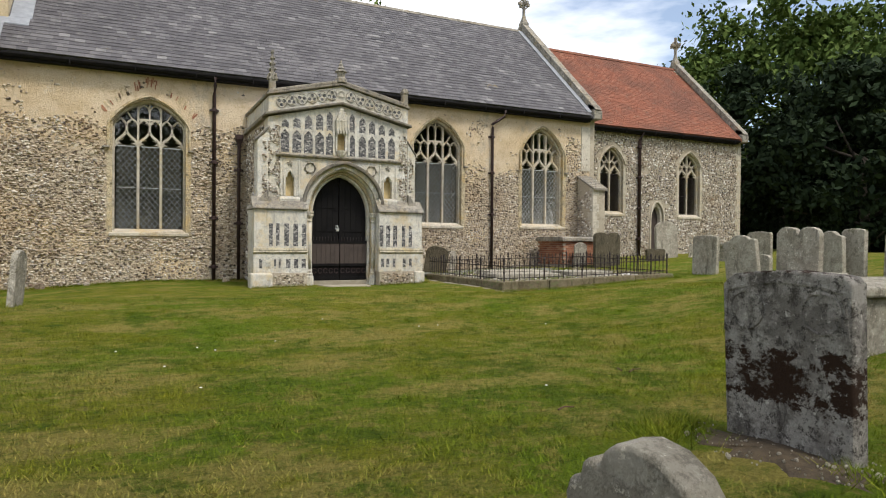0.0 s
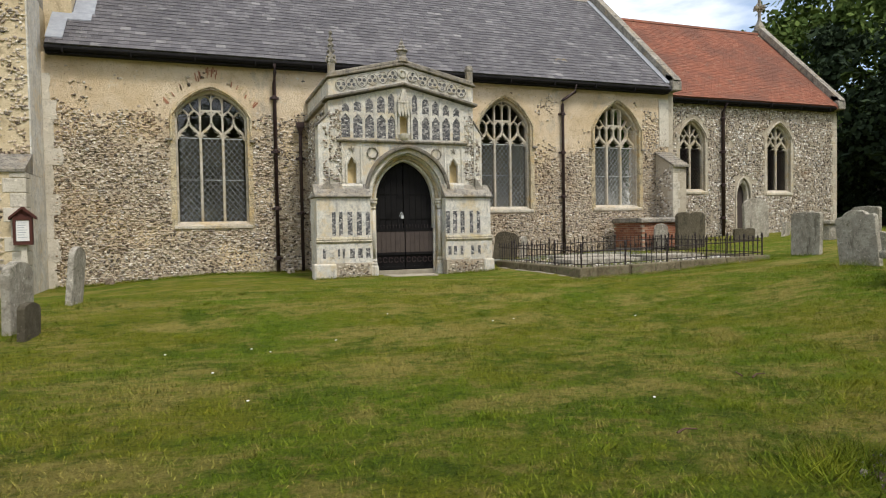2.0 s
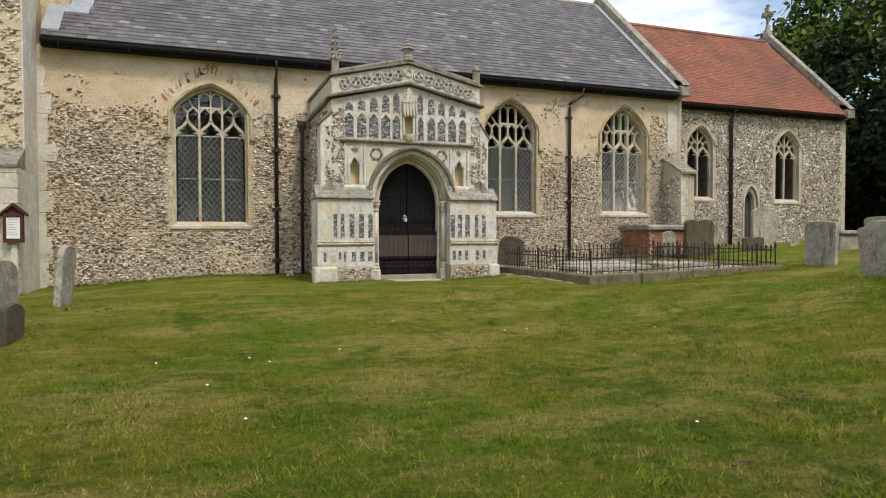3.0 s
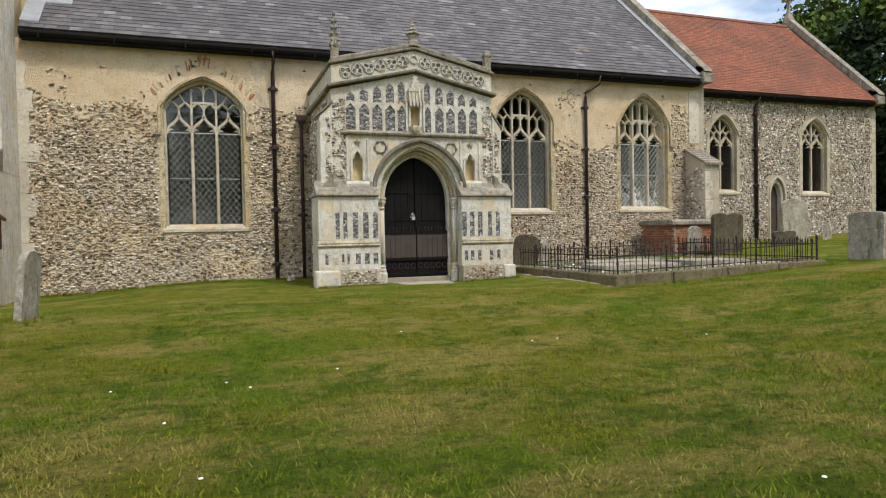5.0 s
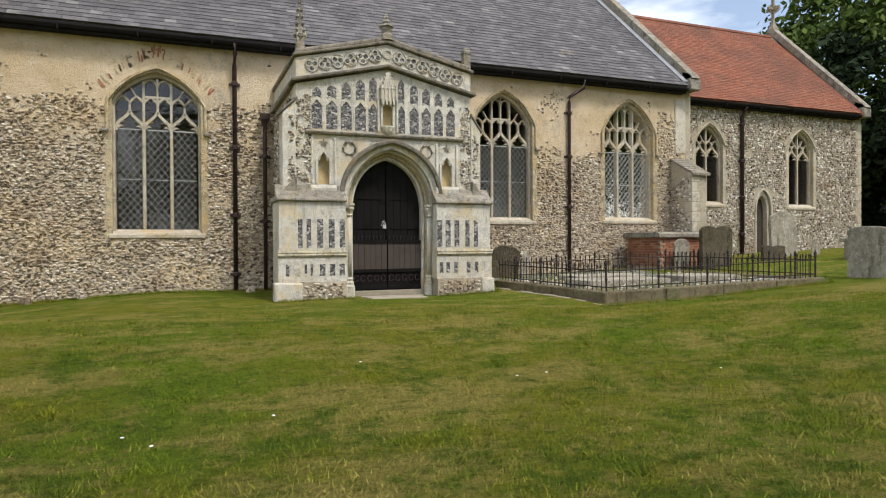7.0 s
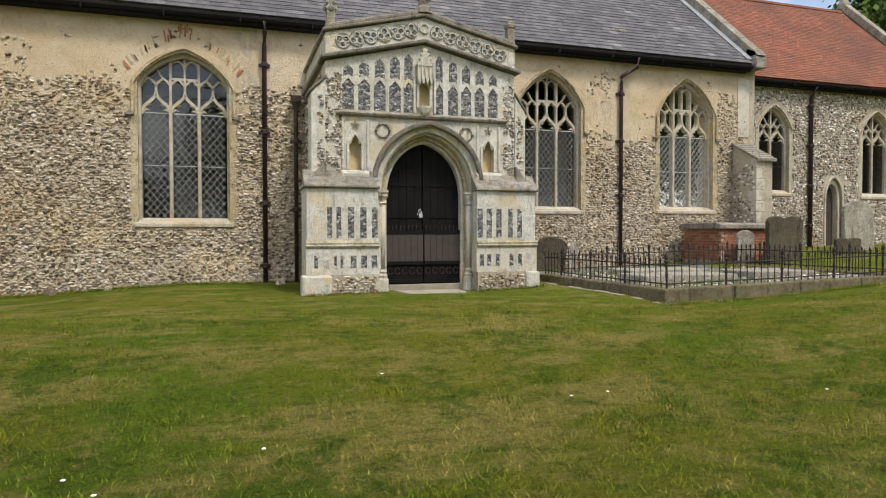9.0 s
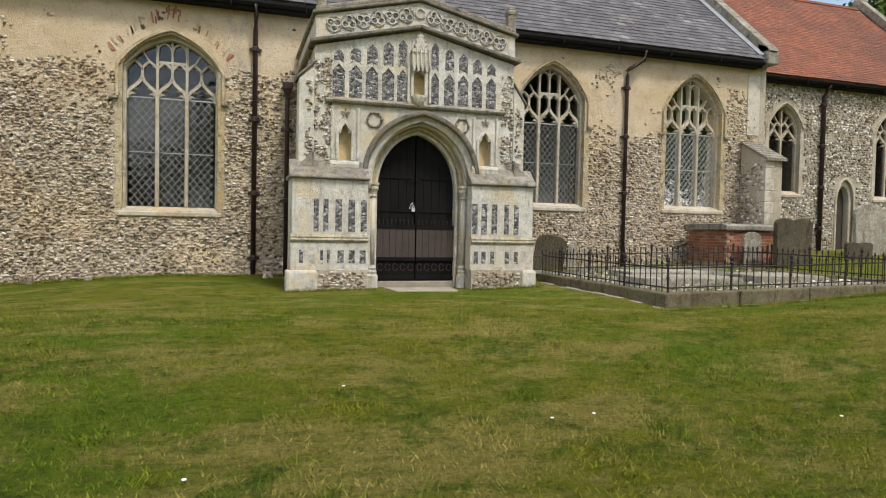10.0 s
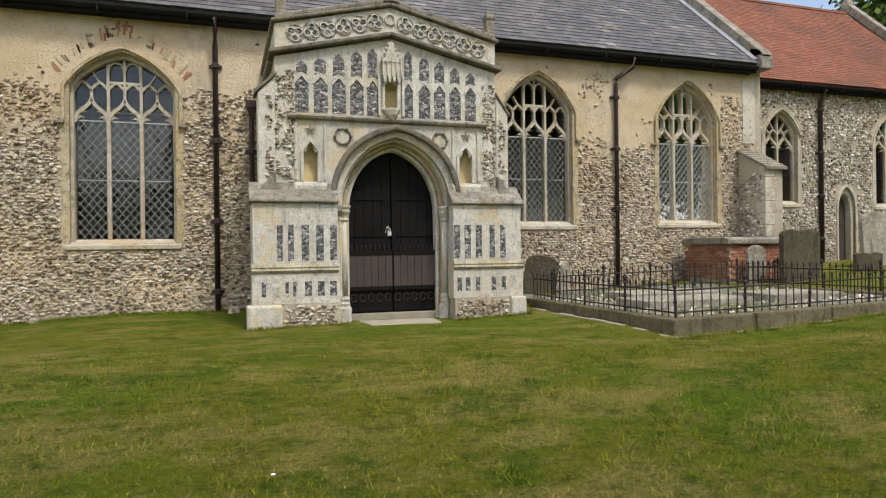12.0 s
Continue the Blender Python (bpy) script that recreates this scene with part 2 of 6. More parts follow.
def m_glass():
    mat = bpy.data.materials.new("window_glass")
    mat.use_nodes = True
    t = mat.node_tree
    t.nodes.clear()
    out, mix = t.nodes.new("ShaderNodeOutputMaterial"), t.nodes.new("ShaderNodeMixShader")
    gloss, clear, fres = t.nodes.new("ShaderNodeBsdfGlossy"), t.nodes.new("ShaderNodeBsdfTransparent"), t.nodes.new("ShaderNodeFresnel")
    geo, bump, noise_n = t.nodes.new("ShaderNodeNewGeometry"), t.nodes.new("ShaderNodeBump"), t.nodes.new("ShaderNodeTexNoise")
    noise_n.inputs["Scale"].default_value = 5.0
    bump.inputs["Strength"].default_value, bump.inputs["Distance"].default_value = 0.25, 0.03
    fres.inputs["IOR"].default_value, gloss.inputs["Roughness"].default_value = 1.7, 0.03
    clear.inputs["Color"].default_value = (0.45, 0.5, 0.48, 1)
    t.links.new(geo.outputs["Position"], noise_n.inputs["Vector"])
    t.links.new(noise_n.outputs["Fac"], bump.inputs["Height"])
    t.links.new(bump.outputs["Normal"], gloss.inputs["Normal"])
    t.links.new(fres.outputs["Fac"], mix.inputs["Fac"])
    t.links.new(clear.outputs["BSDF"], mix.inputs[1])
    t.links.new(gloss.outputs["BSDF"], mix.inputs[2])
    t.links.new(mix.outputs["Shader"], out.inputs["Surface"])
    return mat


def sward(n, c):
    """The patches of the lawn: lush, dry and dark areas of several sizes, shared by the turf and the blades."""
    c = n.mix(n.ramp(n.noise(0.28, 6, 0.65), [(0.45, (0, 0, 0)), (0.56, (0.9, 0.9, 0.9))]), c, (0.108, 0.160, 0.008))
    c = n.mix(n.ramp(n.noise(0.75, 9, 0.74, (0.7, 1.3, 1)), [(0.49, (0, 0, 0)), (0.58, (0.9, 0.9, 0.9))]), c, (0.275, 0.228, 0.062))
    c = n.mix(n.ramp(n.noise(1.3, 9, 0.76), [(0.51, (0, 0, 0)), (0.59, (0.9, 0.9, 0.9))]), c, (0.082, 0.122, 0.007))
    c = n.mix(n.ramp(n.noise(3.6, 9, 0.78), [(0.52, (0, 0, 0)), (0.59, (0.85, 0.85, 0.85))]), c, (0.214, 0.186, 0.042))
    c = n.mix(n.ramp(n.noise(5.5, 9, 0.78, (0.8, 1.3, 1)), [(0.51, (0, 0, 0)), (0.60, (0.9, 0.9, 0.9))]), c, n.mix(1.0, c, (0.58, 0.68, 0.48), "MULTIPLY"))
    return c


def m_turf():
    n = Nodes("turf", 0.95, spec=0.1)
    c = sward(n, (0.160, 0.165, 0.013))
    c = n.mix(n.mask(n.noise(30, 8, 0.8), 0.46, 0.60), c, n.mix(1.0, c, (0.60, 0.62, 0.50), "MULTIPLY"))
    return n.color(c).bump(n.noise(24, 10, 0.85), 1.0, 0.06).mat


def m_blades():
    n = Nodes("grass_blade", 0.75, spec=0.1)
    c = sward(n, (0.165, 0.175, 0.013))
    c = n.mix(1.0, c, n.ramp(n.random(), [(0.0, (0.72, 0.78, 0.65)), (0.5, (0.98, 1.0, 0.95)), (0.9, (1.12, 1.08, 1.05)), (1.0, (1.5, 1.3, 1.6))]), "MULTIPLY")
    return n.color(c).mat


def m_leaf(name, a, b):
    n = Nodes(name, 0.75, spec=0.08)
    return n.color(n.mix(n.random(), a, b)).mat


def m_brick(island=False):
    n = Nodes("red_brick", 0.88, spec=0.2)
    c = n.ramp(n.random(island), [(0.0, (0.24, 0.095, 0.055)), (0.5, (0.34, 0.15, 0.085)), (1.0, (0.42, 0.24, 0.15))])
    c = n.mix(n.mask(n.noise(14, 6), 0.55, 0.7), c, (0.16, 0.10, 0.08))
    return n.color(c).bump(n.noise(60, 5), 0.4, 0.01).mat


M_ASHLAR = m_limestone("porch_limestone", (0.71, 0.675, 0.59), (0.63, 0.57, 0.455), (0.47, 0.45, 0.405), 0.65)
M_TRACERY = m_limestone("tracery_limestone", (0.58, 0.525, 0.42), (0.50, 0.43, 0.315), (0.40, 0.365, 0.30), 0.6)
M_COPING = m_limestone("coping_limestone", (0.38, 0.345, 0.285), (0.30, 0.262, 0.20), (0.215, 0.20, 0.17))
M_MOSSY = m_limestone("mossy_string_limestone", (0.52, 0.47, 0.36), (0.46, 0.40, 0.25), (0.33, 0.30, 0.23))
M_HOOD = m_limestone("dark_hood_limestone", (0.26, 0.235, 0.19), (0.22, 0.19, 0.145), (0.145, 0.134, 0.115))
M_WEATHERED = m_limestone("weathered_set_off", (0.30, 0.27, 0.22), (0.25, 0.215, 0.16), (0.165, 0.153, 0.13))
M_CREAM_STONE = m_limestone("cream_dressing", (0.60, 0.51, 0.34), (0.54, 0.42, 0.235), (0.44, 0.37, 0.25))
M_CREAM = m_plain("cream_niche", (0.62, 0.50, 0.28), (0.54, 0.40, 0.19), 0.9)
M_NAVE = m_nave()
M_CHANCEL = m_mortar("chancel_mortar", (0.48, 0.42, 0.325), (0.37, 0.315, 0.235))
M_TOWER = m_mortar("tower_mortar", (0.60, 0.50, 0.335), (0.50, 0.395, 0.24))
M_RENDER = m_mortar("pale_render", (0.60, 0.55, 0.455), (0.49, 0.44, 0.35))
M_FLINT, M_FLINT_ONE = m_flint("flint_nodules", True, FLINT_NAVE, 1.06), m_flint("flint_nodule", False, FLINT_NAVE, 1.06)
M_FLINT_CH = m_flint("chancel_flint", True, FLINT_CHANCEL, 1.12)
M_FLUSH = m_flushwork()
M_SLATE, M_SLATE_ONE = m_slate("roof_slates", True), m_slate("roof_slate", False)
M_TILE, M_BRICK = m_tile(), m_brick()
M_LEAD = m_plain("lead_sheet", (0.30, 0.315, 0.335), (0.22, 0.23, 0.25), 0.55, 0.0, 4)
M_IRON = m_plain("black_iron", (0.022, 0.018, 0.018), (0.05, 0.035, 0.03), 0.55, 0.3, 14)
M_PIPE = m_plain("painted_downpipe", (0.035, 0.022, 0.022), (0.06, 0.035, 0.03), 0.5, 0.1, 8)
M_GUTTER = m_plain("black_gutter", (0.012, 0.011, 0.012), (0.02, 0.018, 0.017), 0.85, 0.0, 8, 0.1)
M_DOOR = m_wood("black_door_wood", (0.008, 0.0075, 0.008), (0.014, 0.013, 0.0125), 0.75)
M_GATE = m_wood("weathered_gate_wood", (0.105, 0.085, 0.075), (0.040, 0.031, 0.027))
M_BOARDWOOD = m_wood("brown_board_wood", (0.10, 0.04, 0.03), (0.06, 0.025, 0.02))
M_PAPER = m_plain("notice_paper", (0.75, 0.74, 0.7), (0.66, 0.65, 0.62), 0.8, scale=20)
M_WHITE = m_plain("white_metal", (0.75, 0.75, 0.76), (0.6, 0.6, 0.62), 0.35, 0.6)
M_GLASS = m_glass()
M_LATTICE = m_plain("wire_lattice", (0.46, 0.47, 0.44), (0.33, 0.34, 0.32), 0.6, 0.1, 12)
M_STONE_A = m_headstone("lichened_headstone", (0.25, 0.23, 0.205), (0.12, 0.108, 0.092), (0.42, 0.395, 0.35), 0.52, (0.022, 0.012, 0.007), (-0.02, 0.43, 0.90), 1.0)
M_STONE_B = m_headstone("grey_headstone", (0.39, 0.355, 0.285), (0.25, 0.225, 0.175), (0.55, 0.51, 0.42), 0.62, (0.09, 0.085, 0.05))
M_STONE_C = m_headstone("dark_headstone", (0.115, 0.098, 0.066), (0.082, 0.070, 0.046), (0.15, 0.13, 0.09), 0.66, (0.05, 0.055, 0.03))
M_KERB = m_headstone("kerb_stone", (0.20, 0.165, 0.10), (0.125, 0.102, 0.06), (0.25, 0.215, 0.145), 0.56, (0.10, 0.105, 0.05))
M_SLAB = m_plain("pale_slab", (0.36, 0.32, 0.25), (0.27, 0.235, 0.175), 0.85, scale=4)
M_GRAVEL = m_plain("grey_gravel", (0.22, 0.215, 0.20), (0.06, 0.075, 0.03), 0.9, scale=5, relief=0.9)
M_SOIL = m_plain("bare_soil", (0.066, 0.048, 0.028), (0.030, 0.022, 0.013), 0.95, scale=9, relief=0.9)
M_TURF, M_BLADE = m_turf(), m_blades()
M_BARK = m_plain("bark", (0.07, 0.058, 0.045), (0.045, 0.037, 0.03), 0.95, scale=7, relief=0.8)
M_LEAF = m_leaf("oak_leaf", (0.045, 0.078, 0.016), (0.105, 0.145, 0.034))
# leaf colour with the deep shade under the trees painted in
M_SHADE_LEAF = m_leaf("shade_leaf", (0.013, 0.022, 0.011), (0.028, 0.044, 0.019))
M_TWIG = m_plain("dry_twig", (0.10, 0.055, 0.035), (0.07, 0.04, 0.028), 0.9)
M_PETAL = m_plain("daisy_white", (0.8, 0.8, 0.76), (0.74, 0.72, 0.66), 0.8)


# ---- mesh helpers ----
class Geo:
    """Vertices and faces of one mesh."""

    def __init__(self):
        self.v, self.f = [], []

    def add(self, verts, faces):
        k = len(self.v)
        self.v += [tuple(p) for p in verts]
        self.f += [tuple(i + k for i in f) for f in faces]
        return self

    def box(self, x0, x1, y0, y1, z0, z1):
        p = [(x, y, z) for z in (z0, z1) for y in (y0, y1) for x in (x0, x1)]
        return self.add(p, [(0, 2, 3, 1), (4, 5, 7, 6), (0, 1, 5, 4), (2, 6, 7, 3), (0, 4, 6, 2), (1, 3, 7, 5)])

    def prism(self, poly, a0, a1, axis="y"):
        """A convex or simple outline, extruded along axis. The outline gives the two other coordinates in order."""
        n = len(poly)
        place = {"y": lambda p, a: (p[0], a, p[1]), "x": lambda p, a: (a, p[0], p[1]), "z": lambda p, a: (p[0], p[1], a)}[axis]
        verts = [place(p, a0) for p in poly] + [place(p, a1) for p in poly]
        faces = [(i, (i + 1) % n, (i + 1) % n + n, i + n) for i in range(n)]
        return self.add(verts, faces + [tuple(range(n))[::-1], tuple(range(n, 2 * n))])

    def band(self, outer, inner, a0, a1):
        """The strip between two open lines in x, z, as thick as a0 to a1 in y."""
        n = len(outer)
        verts = [(x, a, z) for a in (a0, a1) for line in (outer, inner) for x, z in line]
        o0, i0, o1, i1 = 0, n, 2 * n, 3 * n
        faces = []
        for i in range(n - 1):
            j = i + 1
            faces += [(o0 + i, i0 + i, i0 + j, o0 + j), (o1 + i, o1 + j, i1 + j, i1 + i), (o0 + i, o0 + j, o1 + j, o1 + i), (i0 + i, i1 + i, i1 + j, i0 + j)]
        faces += [(o0, o1, i1, i0), (o0 + n - 1, i0 + n - 1, i1 + n - 1, o1 + n - 1)]
        return self.add(verts, faces)

    def tube(self, path, radius, sides=8, taper=None):
        path = [Vector(p) for p in path]
        n = len(path)
        verts, faces = [], []
        for i, p in enumerate(path):
            d = (path[min(i + 1, n - 1)] - path[max(i - 1, 0)]).normalized()
            u = d.orthogonal().normalized() if abs(d.z) > 0.95 else d.cross(Vector((0, 0, 1))).normalized()
            w = d.cross(u)
            r = radius if taper is None else radius + (taper - radius) * i / (n - 1)
            verts += [p + r * (math.cos(2 * math.pi * k / sides) * u + math.sin(2 * math.pi * k / sides) * w) for k in range(sides)]
        for i in range(n - 1):
            for k in range(sides):
                m = (k + 1) % sides
                faces.append((i * sides + k, i * sides + m, (i + 1) * sides + m, (i + 1) * sides + k))
        faces += [tuple(range(sides))[::-1], tuple(range((n - 1) * sides, n * sides))]
        return self.add(verts, faces)

    def bar(self, line, width, y0, y1):
        """A stone or metal bar that follows an open line in x, z."""
        n = len(line)
        left, right = [], []
        for i in range(n):
            a, b = line[max(i - 1, 0)], line[min(i + 1, n - 1)]
            dx, dz = b[0] - a[0], b[1] - a[1]
            m = math.hypot(dx, dz) or 1
            left.append((line[i][0] - dz / m * width / 2, line[i][1] + dx / m * width / 2))
            right.append((line[i][0] + dz / m * width / 2, line[i][1] - dx / m * width / 2))
        return self.band(left, right, y0, y1)

    def turned(self, x, y, profile, sides=8, square=False):
        """A shape turned about an upright axis; profile is radius, z from below."""
        off = math.pi / sides if square else 0
        verts = [(x + r * math.cos(off + 2 * math.pi * k / sides), y + r * math.sin(off + 2 * math.pi * k / sides), z) for r, z in profile for k in range(sides)]
        faces = [(i * sides + k, i * sides + (k + 1) % sides, (i + 1) * sides + (k + 1) % sides, (i + 1) * sides + k) for i in range(len(profile) - 1) for k in range(sides)]
        faces += [tuple(range(sides))[::-1], tuple(range((len(profile) - 1) * sides, len(profile) * sides))]
        return self.add(verts, faces)

    def mesh(self, name, mat, smooth=False):
        me = bpy.data.meshes.new(name)
        me.from_pydata(self.v, [], self.f)
        me.validate()
        me.materials.append(mat)
        if smooth:
            me.polygons.foreach_set("use_smooth", [True] * len(me.polygons))
        return me

    def make(self, name, mat, parent=None, label="", bevel=0.0, smooth=False, kind=""):
        me = self.mesh(name, mat, smooth)
        bm = bmesh.new()
        bm.from_mesh(me)
        bmesh.ops.recalc_face_normals(bm, faces=bm.faces)
        bm.to_mesh(me)
        bm.free()
        ob = new(name, me)
        if bevel:
            mod = ob.modifiers.new("edge", "BEVEL")
            mod.width, mod.segments, mod.limit_method, mod.angle_limit = bevel, 2, "ANGLE", radians(35)
        if parent:
            ob.parent = parent
        return tagged(ob, label, kind=kind)


def thing(name, label, category, group="", at=(0, 0, 0)):
    ob = new(name)
    ob.location = at
    ob.empty_display_size = 0.2
    return tagged(ob, label, category, group)


def bez(p0, p1, p2, p3, n):
    out = []
    for i in range(n + 1):
        t = i / n
        a, b, c, d = (1 - t) ** 3, 3 * t * (1 - t) ** 2, 3 * t * t * (1 - t), t ** 3
        out.append((a * p0[0] + b * p1[0] + c * p2[0] + d * p3[0], a * p0[1] + b * p1[1] + c * p2[1] + d * p3[1]))
    return out


def arch(xc, hw, zs, za, flat=False, n=10):
    """A pointed arch from its left springing to its right one; flat: a low one that starts at a slant."""
    h = za - zs
    if flat:
        left = bez((-hw, zs), (-0.76 * hw, zs + 0.54 * h), (-0.40 * hw, zs + 0.86 * h), (0, za), n)
    else:
        left = bez((-hw, zs), (-hw, zs + 0.58 * h), (-0.58 * hw, zs + 0.90 * h), (0, za), n)
    return [(xc + x, z) for x, z in left] + [(xc - x, z) for x, z in left[-2::-1]]


def fill_wall(outline, holes, y0, y1):
    """A wall in x, z with openings through it, from y0 (outside) to y1."""
    bm = bmesh.new()
    loops = []
    for loop in [outline] + holes:
        vs = [bm.verts.new((x, y0, z)) for x, z in loop]
        loops.append(vs)
        for i in range(len(vs)):
            bm.edges.new((vs[i], vs[(i + 1) % len(vs)]))
    bmesh.ops.triangle_fill(bm, use_beauty=True, use_dissolve=False, edges=bm.edges[:])
    faces = bm.faces[:]
    back = {v: bm.verts.new((v.co.x, y1, v.co.z)) for loop in loops for v in loop}
    for f in faces:
        bm.faces.new([back[v] for v in reversed(f.verts)])
    for vs in loops:
        for i in range(len(vs)):
            a, b = vs[i], vs[(i + 1) % len(vs)]
            bm.faces.new((a, b, back[b], back[a]))
    bmesh.ops.recalc_face_normals(bm, faces=bm.faces)
    g = Geo()
    bm.verts.index_update()
    g.add([v.co[:] for v in bm.verts], [[v.index for v in f.verts] for f in bm.faces])
    bm.free()
    return g


def step(a, b, v):
    t = min(1.0, max(0.0, (v - a) / (b - a)))
    return t * t * (3 - 2 * t)


def ground_z(x, y):
    """The height of the lawn, which rises to the east and dips in front of the church."""
    z = -0.05 + 0.80 * step(1, 20, x) + 0.12 * step(-5, -10, x)
    z -= 0.20 * step(-6.0, -9.0, y) * (1 - step(0, 6, x))
    z += 0.20 * step(0.5, 7, x) * step(-3.5, -8, y)
    z -= 0.07 * step(-3.2, -1.2, y) * (1 - step(0.5, 3, x))
    z += 0.05 * math.exp(-((y + 5.0) / 1.5) ** 2) * (1 - step(0, 3, x))
    z -= 0.075 * math.exp(-((y + 4.5) / 1.1) ** 2) * step(1.5, 3.0, x) * (1 - step(8.0, 10.0, x))
    z -= 0.33 * step(-4.5, -9.5, x) * step(-9.0, 1.0, y)
    return z + 0.035 * noise.noise((x * 0.33, y * 0.33, 2.0)) + 0.012 * noise.noise((x * 1.3, y * 1.3, 7.0))


# ---- ground ----
def make_ground():
    def axis(lo, hi, stepsize, far):
        near = list(np.arange(lo, hi + 0.001, stepsize))
        out, d = [], stepsize
        v = hi
        while v < far:
            d *= 1.35
            v += d
            out.append(v)
        back, d, v = [], stepsize, lo
        while v > -far:
            d *= 1.35
            v -= d
            back.append(v)
        return back[::-1] + near + out
    xs, ys = axis(-14, 24, 0.3, 900), axis(-22, 8, 0.3, 900)
    verts = [(x, y, ground_z(x, y)) for y in ys for x in xs]
    nx = len(xs)
    faces = [(j * nx + i, j * nx + i + 1, (j + 1) * nx + i + 1, (j + 1) * nx + i) for j in range(len(ys) - 1) for i in range(nx - 1)]
    ob = Geo().add(verts, faces).make("ground", M_TURF, smooth=True)
    tagged(ob, "mown churchyard lawn, green with dry yellow patches", "lawn", kind="structure")


make_ground()

# ---- church: shared sizes ----
NAVE_Y, CH_Y = 3.05, 4.0
NAVE_X0, NAVE_X1, NAVE_TOP = -8.75, 11.0, 5.85
CH_X1, CH_TOP = 20.56, 5.85
EAVE_Y, EAVE_Z, RIDGE_Y, RIDGE_Z = 2.70, 6.00, 8.0, 10.75
CH_EAVE_Y, CH_EAVE_Z, CH_RIDGE_Z = 3.68, 5.95, 10.15

# centre x, half width, sill, springing, apex, lights
WINDOWS = [(-4.72, 0.97, 1.30, 4.42, 5.12, 3), (4.43, 0.93, 1.68, 4.50, 5.36, 3), (8.80, 0.93, 1.72, 4.50, 5.42, 3),
           (12.92, 0.62, 2.36, 4.46, 5.10, 2), (17.33, 0.64, 2.32, 4.50, 5.14, 2)]


def window_outline(w):
    xc, hw, sill, zs, za, _ = w
    return [(xc + hw, sill), (xc - hw, sill)] + arch(xc, hw, zs, za, True)


def make_wall(name, outline, holes, y0, y1, mat, label):
    ob = fill_wall(outline, holes, y0, y1).make(name, mat)
    return tagged(ob, label, "church wall", kind="structure")


PRIEST = [(15.80, 0.5), (15.10, 0.5)] + arch(15.45, 0.35, 2.10, 2.88)
nave_wall = make_wall("wall_nave_south", [(NAVE_X0 - 0.3, -0.6), (NAVE_X1, -0.6), (NAVE_X1, NAVE_TOP), (NAVE_X0 - 0.3, NAVE_TOP)],
                      [window_outline(w) for w in WINDOWS[:3]] + [[(0.9, -0.3), (-0.9, -0.3), (-0.9, 2.0), (0.9, 2.0)]], NAVE_Y, NAVE_Y + 0.8, M_NAVE,
                      "flint rubble nave wall with patchy yellow plaster")
chancel_wall = make_wall("wall_chancel_south", [(NAVE_X1, -0.3), (CH_X1, -0.3), (CH_X1, CH_TOP), (NAVE_X1, CH_TOP)],
                         [window_outline(w) for w in WINDOWS[3:]] + [PRIEST], CH_Y, CH_Y + 0.8, M_CHANCEL, "grey flint rubble chancel wall")
north = Geo().box(NAVE_X0, NAVE_X1, 12.2, 12.95, -0.6, NAVE_TOP)
tagged(north.make("wall_nave_north", M_NAVE), "flint north wall of the nave", "church wall", kind="structure")
tagged(Geo().box(NAVE_X1 + 0.25, CH_X1 - 0.35, 11.2, 12.0, -0.3, CH_TOP).make("wall_chancel_north", M_CHANCEL), "flint north wall of the chancel", "church wall", kind="structure")
tagged(Geo().box(NAVE_X0, CH_X1 - 0.4, 3.9, 12.1, -0.1, 0.02).make("floor", M_SLAB), "stone floor inside the church", "floor", kind="structure")


def gable(name, x0, x1, y_eave, z_eave, z_ridge, mat, label, up):
    y2 = 2 * RIDGE_Y - y_eave
    poly = [(y_eave + 0.37, -0.4), (y2 - 0.35, -0.4), (y2 - 0.35, z_eave - 0.1), (RIDGE_Y, z_ridge + up), (y_eave + 0.37, z_eave - 0.1)]
    ob = Geo().prism(poly, x0, x1, "x").make(name, mat)
    return tagged(ob, label, "gable wall", kind="structure")


gable("wall_nave_east", 10.72, 11.24, EAVE_Y, EAVE_Z, RIDGE_Z, M_CHANCEL, "flint east gable of the nave", 0.05)
gable("wall_chancel_east", CH_X1 - 0.4, CH_X1, CH_EAVE_Y, CH_EAVE_Z, CH_RIDGE_Z, M_CHANCEL, "flint east gable of the chancel", 0.05)


# ---- roofs ----
def slope(x0, x1, y0, z0, y1, z1, thick, name, mat, label):
    ob = Geo().prism([(y0, z0), (y1, z1), (y1, z1 - thick), (y0, z0 - thick)], x0, x1, "x").make(name, mat)
    return tagged(ob, label, "roof", kind="structure")


roof = slope(-8.72, 10.9, EAVE_Y, EAVE_Z, RIDGE_Y, RIDGE_Z, 0.14, "roof_nave_south", M_SLATE_ONE, "grey slate roof slope of the nave, weathered in patches")
slope(-8.72, 10.9, 2 * RIDGE_Y - EAVE_Y, EAVE_Z, RIDGE_Y, RIDGE_Z, 0.14, "roof_nave_north", M_SLATE_ONE, "grey slate roof slope facing north")
ch_roof = slope(11.2, CH_X1 - 0.2, CH_EAVE_Y, CH_EAVE_Z, RIDGE_Y, CH_RIDGE_Z, 0.14, "roof_chancel_south", M_TILE, "red clay tile roof slope of the chancel")
slope(11.2, CH_X1 - 0.2, 2 * RIDGE_Y - CH_EAVE_Y, CH_EAVE_Z, RIDGE_Y, CH_RIDGE_Z, 0.14, "roof_chancel_north", M_TILE, "red clay tile roof slope facing north")


